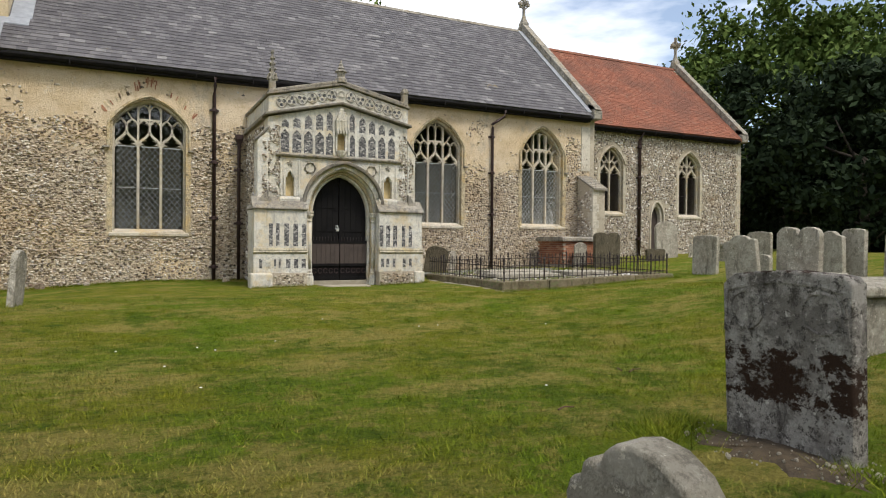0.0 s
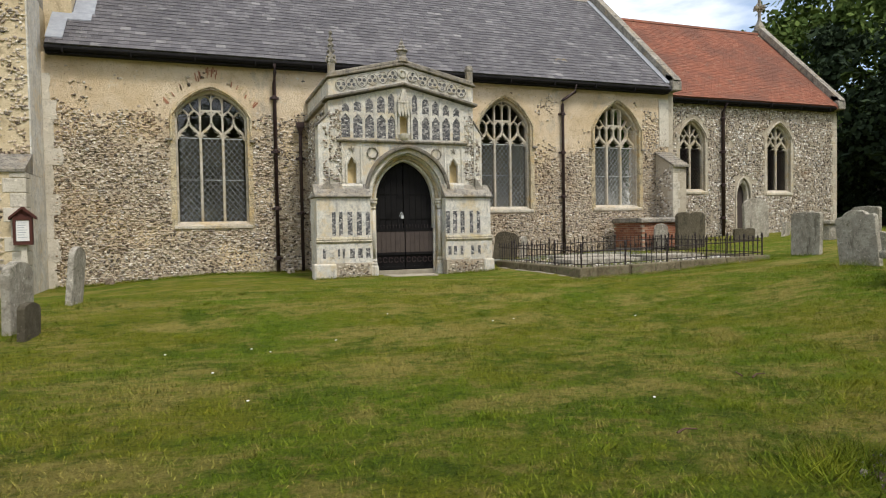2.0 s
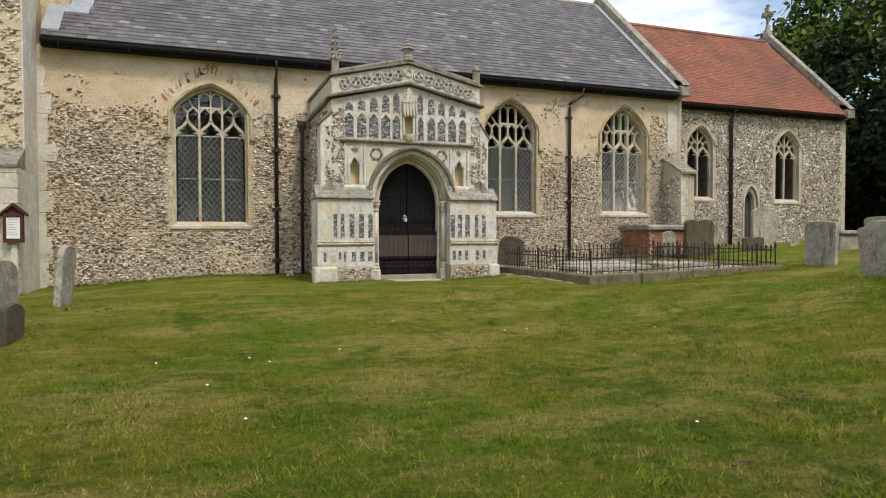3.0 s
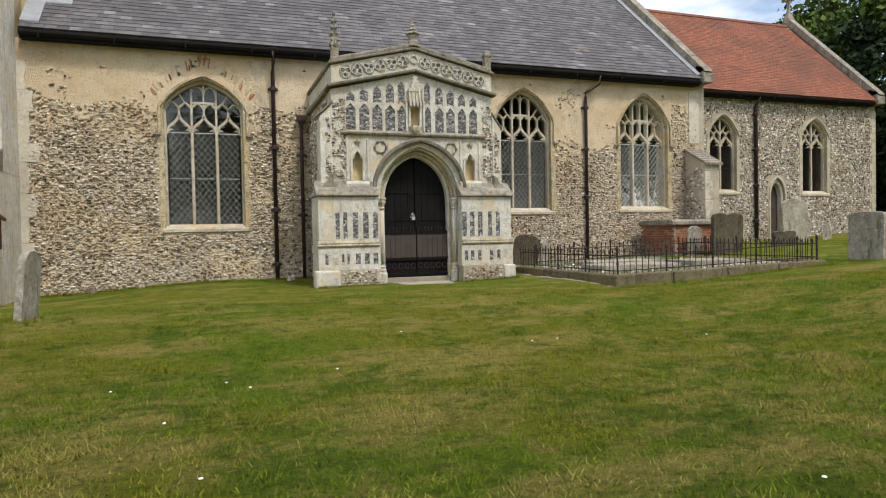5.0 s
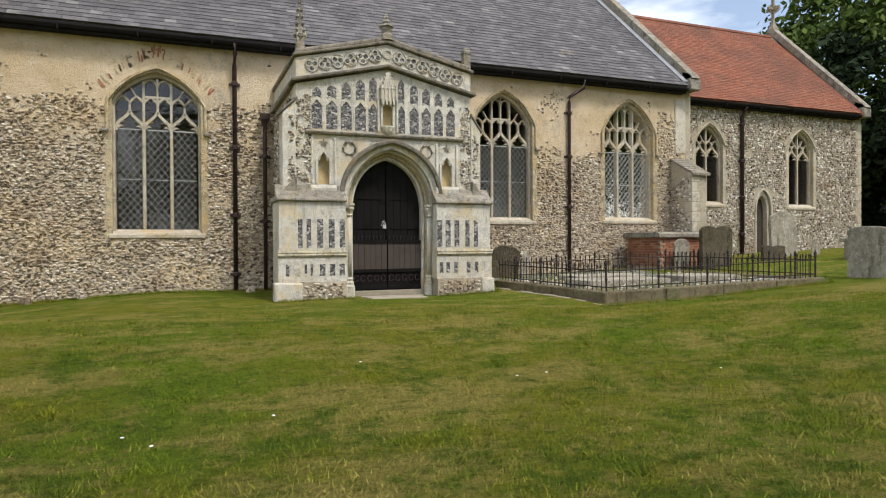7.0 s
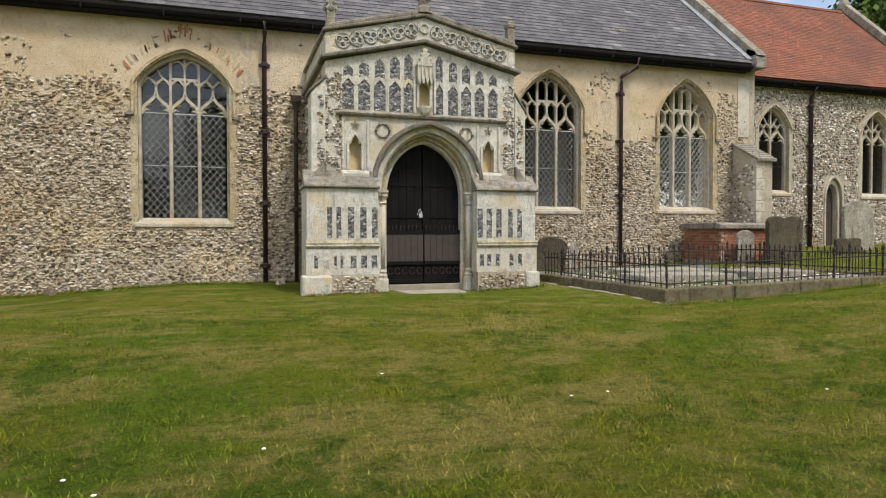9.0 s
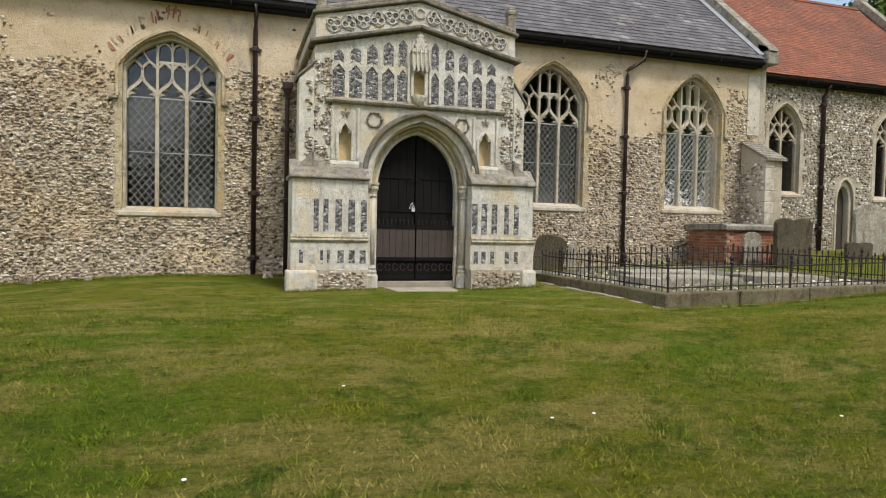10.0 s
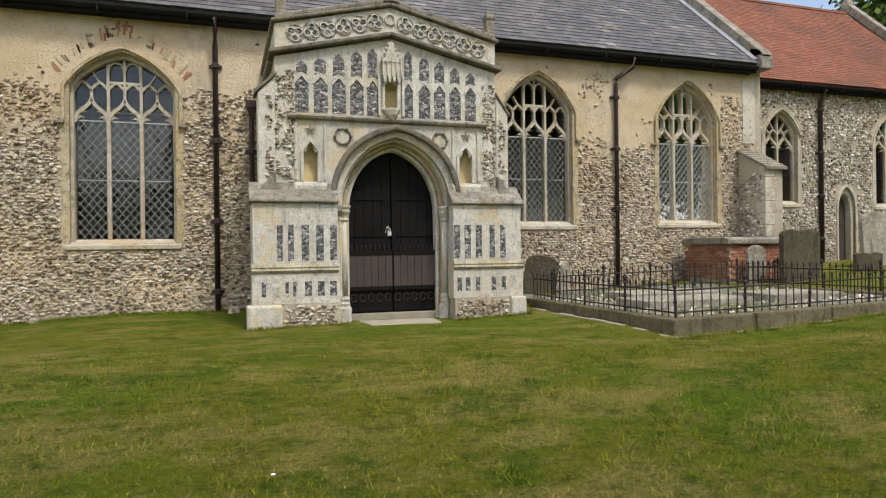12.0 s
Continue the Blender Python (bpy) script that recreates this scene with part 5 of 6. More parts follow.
# ---- tower ----
def make_tower():
    body = Geo().box(-16.0, -8.25, 3.9, 12.4, -0.5, 17.0).make("wall_tower", M_TOWER)
    tagged(body, "tall flint rubble church tower", "tower", kind="structure")
    root = thing("tower_buttress", "stepped flint tower buttress with pale dressed corners", "buttress", at=(-9.9, 2.0, 0))
    o = Matrix.Translation((9.9, -2.0, 0))
    parts = []
    upper = Geo().box(-11.2, -8.90, 1.70, 4.2, 2.75, 7.1).make("upper_stage", M_TOWER, root)
    lower = Geo().box(-11.4, -8.90, 0.95, 4.2, -0.7, 2.55).make("lower_stage", M_TOWER, root)
    parts += [upper, lower]
    parts.append(Geo().prism([(0.90, 2.553), (0.90, 2.62), (1.697, 3.05), (1.697, 2.553)], -11.42, -8.85, "x").make("set_off", M_WEATHERED, root))
    parts.append(Geo().prism([(1.64, 7.103), (1.64, 7.18), (3.9, 8.7), (4.2, 8.7), (4.2, 7.103)], -11.25, -8.93, "x").make("weathering", M_COPING, root))
    parts.append(Geo().box(-8.897, -8.86, 1.69, 3.047, 2.553, 7.1).make("dressed_edge", M_ASHLAR, root, "pale rendered edge"))
    parts.append(Geo().box(-8.897, -8.862, 1.30, 3.047, -0.7, 2.548).make("dressed_edge", M_ASHLAR, root, "pale rendered edge"))
    for k, (w, z0, z1) in enumerate(((0.20, -0.5, 0.35), (0.30, 0.36, 0.98), (0.16, 0.99, 1.6), (0.34, 1.61, 2.15), (0.20, 2.16, 2.9), (0.42, 2.91, 3.35), (0.24, 3.36, 4.1), (0.32, 4.11, 4.6), (0.18, 4.61, 5.3))):
        ragged = [(-8.859, z0)] + [(-8.86 + w + 0.05 * noise.noise((z * 4, k, 2.0)), z) for z in np.linspace(z0, z1, 6)] + [(-8.859, z1)]
        parts.append(Geo().prism(ragged, 3.047 - 0.03, 3.046).make("render_patch", M_RENDER, root, "ragged pale render at the wall's end"))
    z = -0.3
    k = 0
    while z < 2.5:
        w = 0.42 if k % 2 else 0.28
        parts.append(Geo().box(-8.90 - w, -8.85, 0.935, 1.25 if k % 2 else 1.4, z, min(z + 0.33, 2.548)).make("quoin", M_RENDER, root, bevel=0.015))
        z += 0.34
        k += 1
    parts.append(Geo().prism([(0.85, 0.30), (0.85, 0.36), (0.945, 0.44), (0.945, 0.30)], -11.4, -9.33, "x").make("plinth_mould", M_COPING, root))
    parts.append(scatter_flints("flintwork", -11.2, -8.90, 2.8, 7.05, 1.70, 0.105, 0.07, lambda x, zz: noise.noise((x * 4, zz * 5, 4)) > -0.1, M_FLINT, root, 5))
    parts.append(scatter_flints("flintwork", -11.3, -9.34, -0.05, 2.5, 0.95, 0.105, 0.07, lambda x, zz: noise.noise((x * 4, zz * 5, 4)) > -0.25, M_FLINT, root, 6))
    for p in parts:
        p.data.transform(o)
    # lead flashing between slates and tower
    f = Geo()

    def on_roof(x0, x1, y0, y1):
        k2 = (RIDGE_Z - EAVE_Z) / (RIDGE_Y - EAVE_Y)
        z0, z1 = EAVE_Z + (y0 - EAVE_Y) * k2 + 0.085, EAVE_Z + (y1 - EAVE_Y) * k2 + 0.085
        f.add([(x0, y0, z0), (x1, y0, z0), (x1, y1, z1), (x0, y1, z1), (x0, y0, z0 - 0.03), (x1, y0, z0 - 0.03), (x1, y1, z1 - 0.03), (x0, y1, z1 - 0.03)],
              [(0, 1, 2, 3), (4, 7, 6, 5), (0, 4, 5, 1), (1, 5, 6, 2), (2, 6, 7, 3), (3, 7, 4, 0)])
    on_roof(-8.72, -8.32, 2.85, 3.92)
    on_roof(-8.32, -7.75, 3.65, 3.95)
    on_roof(-8.22, -7.70, 3.955, 7.9)
    on_roof(10.70, 10.915, 2.8, 7.9)
    tagged(f.make("flashing_trim", M_LEAD), "pale grey lead flashing where the slates meet stone", "flashing", kind="structure")


make_tower()


# ---- buttress of the nave corner ----
def make_corner_buttress():
    root = thing("nave_buttress", "rendered buttress with a tiled slope on the nave corner", "buttress", at=(10.75, 2.5, 0))
    o = Matrix.Translation((-10.75, -2.5, 0))
    a = Geo().prism([(2.10, -0.2), (NAVE_Y - 0.003, -0.2), (NAVE_Y - 0.003, 3.66), (2.10, 3.14)], 10.42, 11.0, "x").make("body", M_CHANCEL, root, bevel=0.03)
    b = Geo()
    for k in range(7):
        t0, t1 = k / 7, (k + 1) / 7
        y0, y1 = 2.0 + 1.044 * t0, 2.0 + 1.044 * t1
        z0, z1 = 3.10 + 0.57 * t0, 3.10 + 0.57 * t1
        b.prism([(y0, z0 - 0.02), (y1, z1 - 0.02), (y1, z1 + 0.035), (y0, z0 + 0.06)], 10.37, 11.06, "x")
    c = b.make("tiled_slope", M_COPING, root, "dark weathered tiles")
    d = Geo().box(10.58, 10.99, NAVE_Y - 0.035, NAVE_Y - 0.003, 3.9, 5.60).make("quoin_strip", M_RENDER, root)
    e = scatter_flints("flintwork", 2.14, 3.0, 0.2, 3.05, 10.42, 0.11, 0.08, lambda y, z: noise.noise((y * 2, z * 2, 3)) > -0.2, M_FLINT_CH, root, 15, -1)
    quoins = []
    z, k = 0.1, 0
    while z < 2.9:
        w = 0.30 if k % 2 else 0.2
        quoins.append(Geo().box(10.405, 10.405 + w, 2.085, 2.085 + (0.2 if k % 2 else 0.3), z, z + 0.30).make("corner_stone", M_RENDER, root, bevel=0.012))
        z += 0.31
        k += 1
    for p in (a, c, d, e, *quoins):
        p.data.transform(o)


make_corner_buttress()


# ---- priest's door ----
def make_priest_door():
    root = thing("door_2", "grey boarded chancel door in a pointed stone arch", "door", at=(15.45, CH_Y, 0.6))
    tagged(root, kind="structure")
    o = Matrix.Translation((-15.45, -CH_Y, -0.6))
    outer = [(15.02, 0.5)] + arch(15.45, 0.43, 2.10, 2.97) + [(15.88, 0.5)]
    inner = [(15.10, 0.5)] + arch(15.45, 0.35, 2.10, 2.88) + [(15.80, 0.5)]
    inn2 = [(15.20, 0.5)] + arch(15.45, 0.25, 2.08, 2.70) + [(15.70, 0.5)]
    made = [Geo().band(outer, inner, CH_Y - 0.04, CH_Y + 0.05).make("hood", M_TRACERY, root, bevel=0.02),
            Geo().band(inner, inn2, CH_Y + 0.06, CH_Y + 0.4).make("jamb", M_TRACERY, root, bevel=0.03)]
    leaf = Geo().prism([(15.70, 0.5), (15.20, 0.5)] + arch(15.45, 0.25, 2.08, 2.70), CH_Y + 0.26, CH_Y + 0.30).make("leaf", M_GATE, root, "grey weathered boards")
    made.append(leaf)
    for p in made:
        p.data.transform(o)


make_priest_door()


# ---- headstones ----
def headstone(x, y, w, h, t, mat, label, top="round", yaw=90, lean=(0, 0), sink=0.25, group="churchyard headstones", moss=None):
    """yaw 90: the face looks west, its width runs along y."""
    z = ground_z(x, y)
    root = thing("headstone", label, "headstone", group, at=(x, y, z))
    root.rotation_euler = (radians(lean[0]), radians(lean[1]), radians(yaw))
    hw = w / 2
    if top == "round":
        line = [(-hw, h * 0.80)] + [(-hw * 0.98 * math.cos(a), h * 0.80 + h * 0.20 * math.sin(a)) for a in np.linspace(0.12, math.pi - 0.12, 13)] + [(hw, h * 0.80)]
    elif top == "shoulder":
        line = [(-hw, h * 0.86), (-hw * 0.9, h * 0.9), (-hw * 0.62, h * 0.90)] + [(-hw * 0.55 * math.cos(a), h * 0.905 + h * 0.095 * math.sin(a)) for a in np.linspace(0.2, math.pi - 0.2, 9)] + [(hw * 0.62, h * 0.90), (hw * 0.9, h * 0.9), (hw, h * 0.86)]
    elif top == "double":
        line = [(-hw, h * 0.90)] + [(-hw * 0.5 - hw * 0.46 * math.cos(a), h * 0.90 + h * 0.10 * math.sin(a)) for a in np.linspace(0.1, math.pi - 0.1, 8)] + [(0, h * 0.88)]
        line += [(hw * 0.5 - hw * 0.46 * math.cos(a), h * 0.90 + h * 0.10 * math.sin(a)) for a in np.linspace(0.1, math.pi - 0.1, 8)] + [(hw, h * 0.90)]
    elif top == "broken":
        line = [(hw * a, h * b) for a, b in ((-1, 0.70), (-0.92, 0.81), (-0.72, 0.91), (-0.42, 0.975), (-0.1, 1.0), (0.2, 0.985), (0.38, 0.955), (0.43, 0.90), (0.54, 0.93), (0.68, 0.91), (0.75, 0.84), (0.9, 0.85), (1, 0.78))]
    else:
        line = [(-hw, h * 0.93), (-hw * 0.93, h * 0.97), (-hw * 0.6, h * 0.985), (-hw * 0.2, h), (hw * 0.3, h * 0.995), (hw * 0.8, h * 0.975), (hw, h * 0.92)]
    line = [(px + 0.012 * noise.noise((px * 9, pz * 9, x)), pz + 0.012 * noise.noise((px * 9, pz * 9, y))) for px, pz in line]
    g = Geo().prism([(hw * 0.97, -sink), (-hw * 0.97, -sink)] + line, -t / 2, t / 2)
    g.make("slab", mat, root, bevel=0.018)
    return root


old_stone = headstone(-1.39, -14.68, 0.93, 1.17, 0.16, M_STONE_A, "grey headstone blotched with pale lichen and black moss", "worn", 91, (0, 2))
for cx in (-0.27, 0.27):
    g = Geo().bar([(cx + 0.13 * math.cos(u * math.pi / 9), 0.90 + 0.13 * math.sin(u * math.pi / 9)) for u in range(19)], 0.022, 0.078, 0.089)
    g.make("carved_ring", M_STONE_A, old_stone, bevel=0.004)
g = Geo().bar([(-0.44, 0.74), (-0.42, 1.03), (-0.2, 1.08), (0.0, 1.10), (0.2, 1.08), (0.42, 1.03), (0.44, 0.74)], 0.025, 0.078, 0.088)
g.make("carved_border", M_STONE_A, old_stone, bevel=0.004)
for cz, cw in ((0.68, 0.6), (0.60, 0.5), (0.52, 0.56)):
    Geo().box(-cw / 2, cw / 2, 0.078, 0.0825, cz, cz + 0.012).make("worn_inscription_line", M_STONE_A, old_stone)
headstone(-4.08, -16.24, 0.47, 0.80, 0.15, M_STONE_B, "pale worn headstone with a rounded broken top", "broken", 100, (0, 4), 0.4)
headstone(6.1, -8.15, 0.72, 1.00, 0.13, M_STONE_B, "leaning grey headstone with a shaped top", "shoulder", 98, (0, 6))
headstone(5.3, -9.93, 0.80, 1.20, 0.14, M_STONE_B, "weathered grey double headstone with scrolled tops", "double", 92, (0, -1))
headstone(8.0, -8.76, 0.56, 0.98, 0.14, M_STONE_B, "grey lichened headstone with a shaped top", "shoulder", 88, (0, 2))
headstone(8.4, -8.98, 0.48, 1.02, 0.14, M_STONE_B, "grey lichened headstone with a flat top", "worn", 90)
headstone(9.2, -4.33, 0.86, 1.10, 0.12, M_STONE_B, "tall plain grey headstone with a flat top", "worn", 90, (0, -1))
headstone(8.0, -7.1, 0.42, 0.48, 0.14, M_STONE_B, "small mossy rounded headstone", "round", 95)
headstone(-6.95, -5.15, 0.50, 0.90, 0.10, M_STONE_B, "narrow pale headstone leaning to the east", "round", 80, (3, 7))
headstone(-7.22, -7.25, 0.62, 0.86, 0.11, M_STONE_B, "grey headstone with a rounded top", "round", 78, (0, 2))
headstone(-7.02, -7.66, 0.42, 0.42, 0.09, M_STONE_C, "small dark rounded footstone", "round", 78, (0, 4))
headstone(9.55, 0.25, 1.08, 1.17, 0.14, M_STONE_C, "wide dark headstone with a double curved top", "double", 0)
headstone(3.75, 1.85, 0.75, 0.95, 0.09, M_STONE_C, "dark headstone leaning beside the porch", "round", -22, (0, 9))
headstone(4.25, 1.60, 0.34, 0.80, 0.09, M_STONE_B, "pale narrow headstone leaning beside the porch", "round", 40, (0, 18))
headstone(8.95, 0.92, 0.52, 0.86, 0.09, M_STONE_B, "pale round-topped headstone before the chest tomb", "round", 0)
headstone(13.5, 1.45, 1.12, 1.42, 0.12, M_STONE_B, "tall pale round-topped headstone before the chancel", "round", 0, (-3, 0))
headstone(12.2, 0.7, 0.9, 0.45, 0.10, M_STONE_C, "low dark headstone behind the railings", "double", 0)
headstone(14.6, 1.2, 0.8, 0.40, 0.12, M_STONE_B, "low pale headstone beyond the railings", "worn", 30, (0, 20))
headstone(13.6, -2.6, 0.9, 1.0, 0.12, M_STONE_B, "plain grey headstone near the chancel corner", "worn", 90)


def slab_tomb(x, y, lx, ly, h, label, tilt=0.0):
    z = ground_z(x, y)
    root = thing("table_tomb", label, "tomb", at=(x, y, z))
    root.rotation_euler = (radians(tilt), 0, 0)
    Geo().box(-lx / 2, lx / 2, -ly / 2, ly / 2, -0.3, h - 0.12).make("base", M_STONE_B, root, bevel=0.03)
    Geo().box(-lx / 2 - 0.08, lx / 2 + 0.08, -ly / 2 - 0.08, ly / 2 + 0.08, h - 0.117, h).make("ledger", M_STONE_B, root, bevel=0.03)


slab_tomb(2.9, -12.6, 2.0, 0.95, 0.72, "broad pale stone tomb with a thick ledger", 2)
slab_tomb(4.9, -10.25, 0.8, 0.95, 0.46, "low pale stone tomb with a worn ledger")
headstone(8.6, -9.75, 0.55, 0.96, 0.14, M_STONE_B, "grey lichened headstone in a row", "worn", 90, (0, -2))
slab_tomb(14.2, -1.2, 1.9, 0.9, 0.55, "low stone tomb with a flat ledger")


# ---- chest tomb of brick ----
def make_chest_tomb():
    x0, x1, y0, y1 = 8.45, 10.02, 1.22, 2.72
    z0, z1 = 0.35, 1.15
    root = thing("chest_tomb", "red brick chest tomb with a grey stone top", "tomb", at=(x0, y0, z0))
    Geo().box(0.02, x1 - x0 - 0.02, 0.02, y1 - y0 - 0.02, -0.35, z1 - z0).make("core", M_CHANCEL, root)
    lid = Geo().prism([(-0.10, z1 - z0 + 0.003), (y1 - y0 + 0.08, z1 - z0 + 0.003), (y1 - y0 + 0.08, z1 - z0 + 0.12), (y1 - y0 - 0.05, z1 - z0 + 0.17), (0.05, z1 - z0 + 0.17), (-0.10, z1 - z0 + 0.12)], -0.10, x1 - x0 + 0.1, "x")
    lid.make("stone_top", M_COPING, root, "grey lichened stone top", bevel=0.02)
    full = Geo().box(0, 0.212, 0, 0.03, 0, 0.064).mesh("brick", M_BRICK)
    rows = 11
    for r in range(rows):
        z = -0.03 + r * 0.075 + 0.01
        off = 0.11 if r % 2 else 0
        for face in (0, 1):
            length = (x1 - x0) if face == 0 else (y1 - y0)
            k = -off
            while k < length - 0.12:
                if k >= -0.001:
                    b = new("brick", full)
                    b.parent = root
                    j = 0.004 * math.sin(r * 7 + k * 31)
                    if face == 0:
                        b.matrix_basis = pose(k, -0.008 + j, z)
                    else:
                        b.matrix_basis = pose(0.022 + j, k + 0.0, z, 0, 0, 90)
                k += 0.222


make_chest_tomb()


# ---- railed plot ----
def make_railings():
    cx0, cx1, cy0, cy1 = 2.92, 8.18, -3.92, 0.35

    def kz(x):
        return 0.14 + 0.13 * (x - cx0) / (cx1 - cx0)
    root = thing("plot_kerb", "mossy stone kerb round the railed grave plot", "kerb")
    for name, p in (("a", [(cx0 - 0.14, cy0 - 0.14), (cx1 + 0.14, cy0 - 0.14), (cx1 + 0.14, cy0 + 0.12), (cx0 - 0.14, cy0 + 0.12)]),
                    ("b", [(cx0 - 0.14, cy0 + 0.123), (cx0 + 0.12, cy0 + 0.123), (cx0 + 0.12, cy1), (cx0 - 0.14, cy1)]),
                    ("c", [(cx1 - 0.12, cy0 + 0.123), (cx1 + 0.14, cy0 + 0.123), (cx1 + 0.14, cy1), (cx1 - 0.12, cy1)])):
        # each side in lengths of about 1.3 m
        (ax, ay), (bx, by) = p[0], p[2]
        along_x = abs(bx - ax) > abs(by - ay)
        n = 4 if along_x else 3
        for k in range(n):
            t0, t1 = k / n, (k + 1) / n - 0.004
            if along_x:
                xa, xb, ya, yb = ax + (bx - ax) * t0, ax + (bx - ax) * t1, ay, by
            else:
                xa, xb, ya, yb = ax, bx, ay + (by - ay) * t0, ay + (by - ay) * t1
            v = [(x, y, z) for z in (0, 1) for y in (ya, yb) for x in (xa, xb)]
            v = [(x, y, kz(x) if z else -0.3) for x, y, z in v]
            Geo().add(v, [(0, 2, 3, 1), (4, 5, 7, 6), (0, 1, 5, 4), (2, 6, 7, 3), (0, 4, 6, 2), (1, 3, 7, 5)]).make("kerb_stone", M_KERB, root, bevel=0.025)
    foot = thing("plot_footing", "rough pale stone footing under the kerb", "footing")
    for k in range(11):
        x = cx0 - 0.2 + k * 0.5
        z = ground_z(x, cy0 - 0.25)
        Geo().box(x, x + 0.48, cy0 - 0.26 + 0.02 * math.sin(k * 5), cy0 - 0.145, z - 0.15, z + 0.012 + 0.012 * math.sin(k * 3)).make("footing_stone", M_SLAB, foot, bevel=0.02)
    for k in range(8):
        y = cy0 - 0.1 + k * 0.5
        z = ground_z(cx0 - 0.25, y)
        Geo().box(cx0 - 0.24 + 0.02 * math.sin(k * 5), cx0 - 0.145, y, y + 0.47, z - 0.15, z + 0.012 + 0.012 * math.sin(k * 3)).make("footing_stone", M_SLAB, foot, bevel=0.02)
    bed = thing("plot_bed", "pale gravel and ledger stones inside the railings", "grave bed")
    v = [(x, y, kz(x) - 0.06 if z else -0.2) for z in (0, 1) for y in (cy0 + 0.125, cy1 + 2.0) for x in (cx0 + 0.125, cx1 - 0.125)]
    Geo().add(v, [(0, 2, 3, 1), (4, 5, 7, 6), (0, 1, 5, 4), (2, 6, 7, 3), (0, 4, 6, 2), (1, 3, 7, 5)]).make("gravel", M_GRAVEL, bed)
    for x, y, lx, ly in ((4.6, -2.0, 2.1, 0.95), (6.6, -2.2, 1.5, 1.0), (5.2, -0.6, 2.0, 0.9)):
        Geo().box(x - lx / 2, x + lx / 2, y - ly / 2, y + ly / 2, kz(x) - 0.08, kz(x) + 0.06).make("ledger", M_STONE_B, bed, "pale flat ledger stone", bevel=0.02)
    rail = thing("railings", "black iron grave railings with spear-headed bars", "railings")
    bar = Geo().turned(0, 0, [(0.009, 0), (0.009, 0.40), (0.018, 0.41), (0.009, 0.425), (0.02, 0.455), (0.001, 0.52)], 6).mesh("bar", M_IRON)
    post = Geo().turned(0, 0, [(0.026, 0), (0.02, 0.03), (0.018, 0.2), (0.028, 0.23), (0.018, 0.26), (0.018, 0.42), (0.034, 0.44), (0.02, 0.47), (0.032, 0.50), (0.03, 0.53), (0.002, 0.59)], 8).mesh("post", M_IRON)
    sides = [((cx0, cy0), (cx1, cy0)), ((cx0, cy0), (cx0, cy1)), ((cx1, cy0), (cx1, cy1)), ((cx0 + 0.6, cy1 + 0.3), (cx1 + 2.0, cy1 + 0.3))]
    rng = np.random.default_rng(3)
    for (ax, ay), (bx, by) in sides:
        d = math.hypot(bx - ax, by - ay)
        n = round(d / 0.145)
        for k in range(n + 1):
            t = k / n
            x, y = ax + (bx - ax) * t, ay + (by - ay) * t
            o = new("post" if k % 8 == 0 else "bar", post if k % 8 == 0 else bar)
            o.parent = rail
            o.matrix_basis = pose(x, y, kz(min(x, cx1)) - 0.01, rng.uniform(-1.5, 1.5), rng.uniform(-1.5, 1.5), 0)
        for h, r in ((0.37, 0.013), (0.07, 0.012)):
            Geo().tube([(ax, ay, kz(ax) + h), ((ax + bx) / 2, (ay + by) / 2, kz((ax + bx) / 2) + h - 0.008), (bx, by, kz(min(bx, cx1)) + h)], r, 6).make("rail", M_IRON, rail)


make_railings()


def make_rubble():
    rng = np.random.default_rng(14)
    g = Geo()
    for _ in range(1000):
        x, y = rng.uniform(3.1, 8.0), rng.uniform(-3.7, 0.3)
        if noise.noise((x * 0.9, y * 0.9, 2.0)) < -0.12:
            continue
        r = rng.uniform(0.015, 0.055)
        z = 0.08 + 0.13 * (x - 2.92) / 5.26
        v, f = flint_shape(rng, r, r * rng.uniform(0.6, 1.0), r * 0.7)
        g.add([(x + px, y + pz, z - py) for px, py, pz in v], f)
    tagged(g.make("rubble", M_FLINT_CH), "pale broken stones strewn inside the railings", "rubble", kind="stuff")


make_rubble()


# ---- notice board ----
def make_board():
    x, y = -8.91, 0.86
    z = ground_z(x, y)
    root = thing("notice_board", "brown gabled wooden notice board with white papers", "notice board", at=(x, y, z))
    Geo().box(-0.06, 0.06, -0.03, 0.05, -0.3, 1.2).make("post", M_RENDER, root, "pale post")
    body = Geo().box(-0.19, 0.19, -0.08, 0.05, 1.22 - 0.02, 1.85).make("case", M_BOARDWOOD, root, bevel=0.01)
    Geo().prism([(-0.27, 1.78), (0, 2.02), (0.27, 1.78), (0.27, 1.84), (0, 2.08), (-0.27, 1.84)], -0.13, 0.08).make("gable_roof", M_BOARDWOOD, root)
    Geo().prism([(-0.19, 1.851), (0.19, 1.851), (0, 2.015)], -0.07, 0.04).make("gable_board", M_BOARDWOOD, root)
    Geo().box(-0.13, 0.13, -0.088, -0.081, 1.29, 1.76).make("notice", M_PAPER, body, "white paper notice")
    for k in range(7):
        Geo().box(-0.10, 0.09 - 0.03 * (k % 3), -0.0905, -0.0885, 1.70 - 0.055 * k, 1.712 - 0.055 * k).make("text_line", M_LEAD, body)
    for xa, xb, za, zb in ((-0.19, -0.135, 1.20, 1.85), (0.135, 0.19, 1.20, 1.85), (-0.134, 0.134, 1.20, 1.275), (-0.134, 0.134, 1.775, 1.85)):
        Geo().box(xa, xb, -0.11, -0.082, za, zb).make("frame", M_BOARDWOOD, body)


make_board()


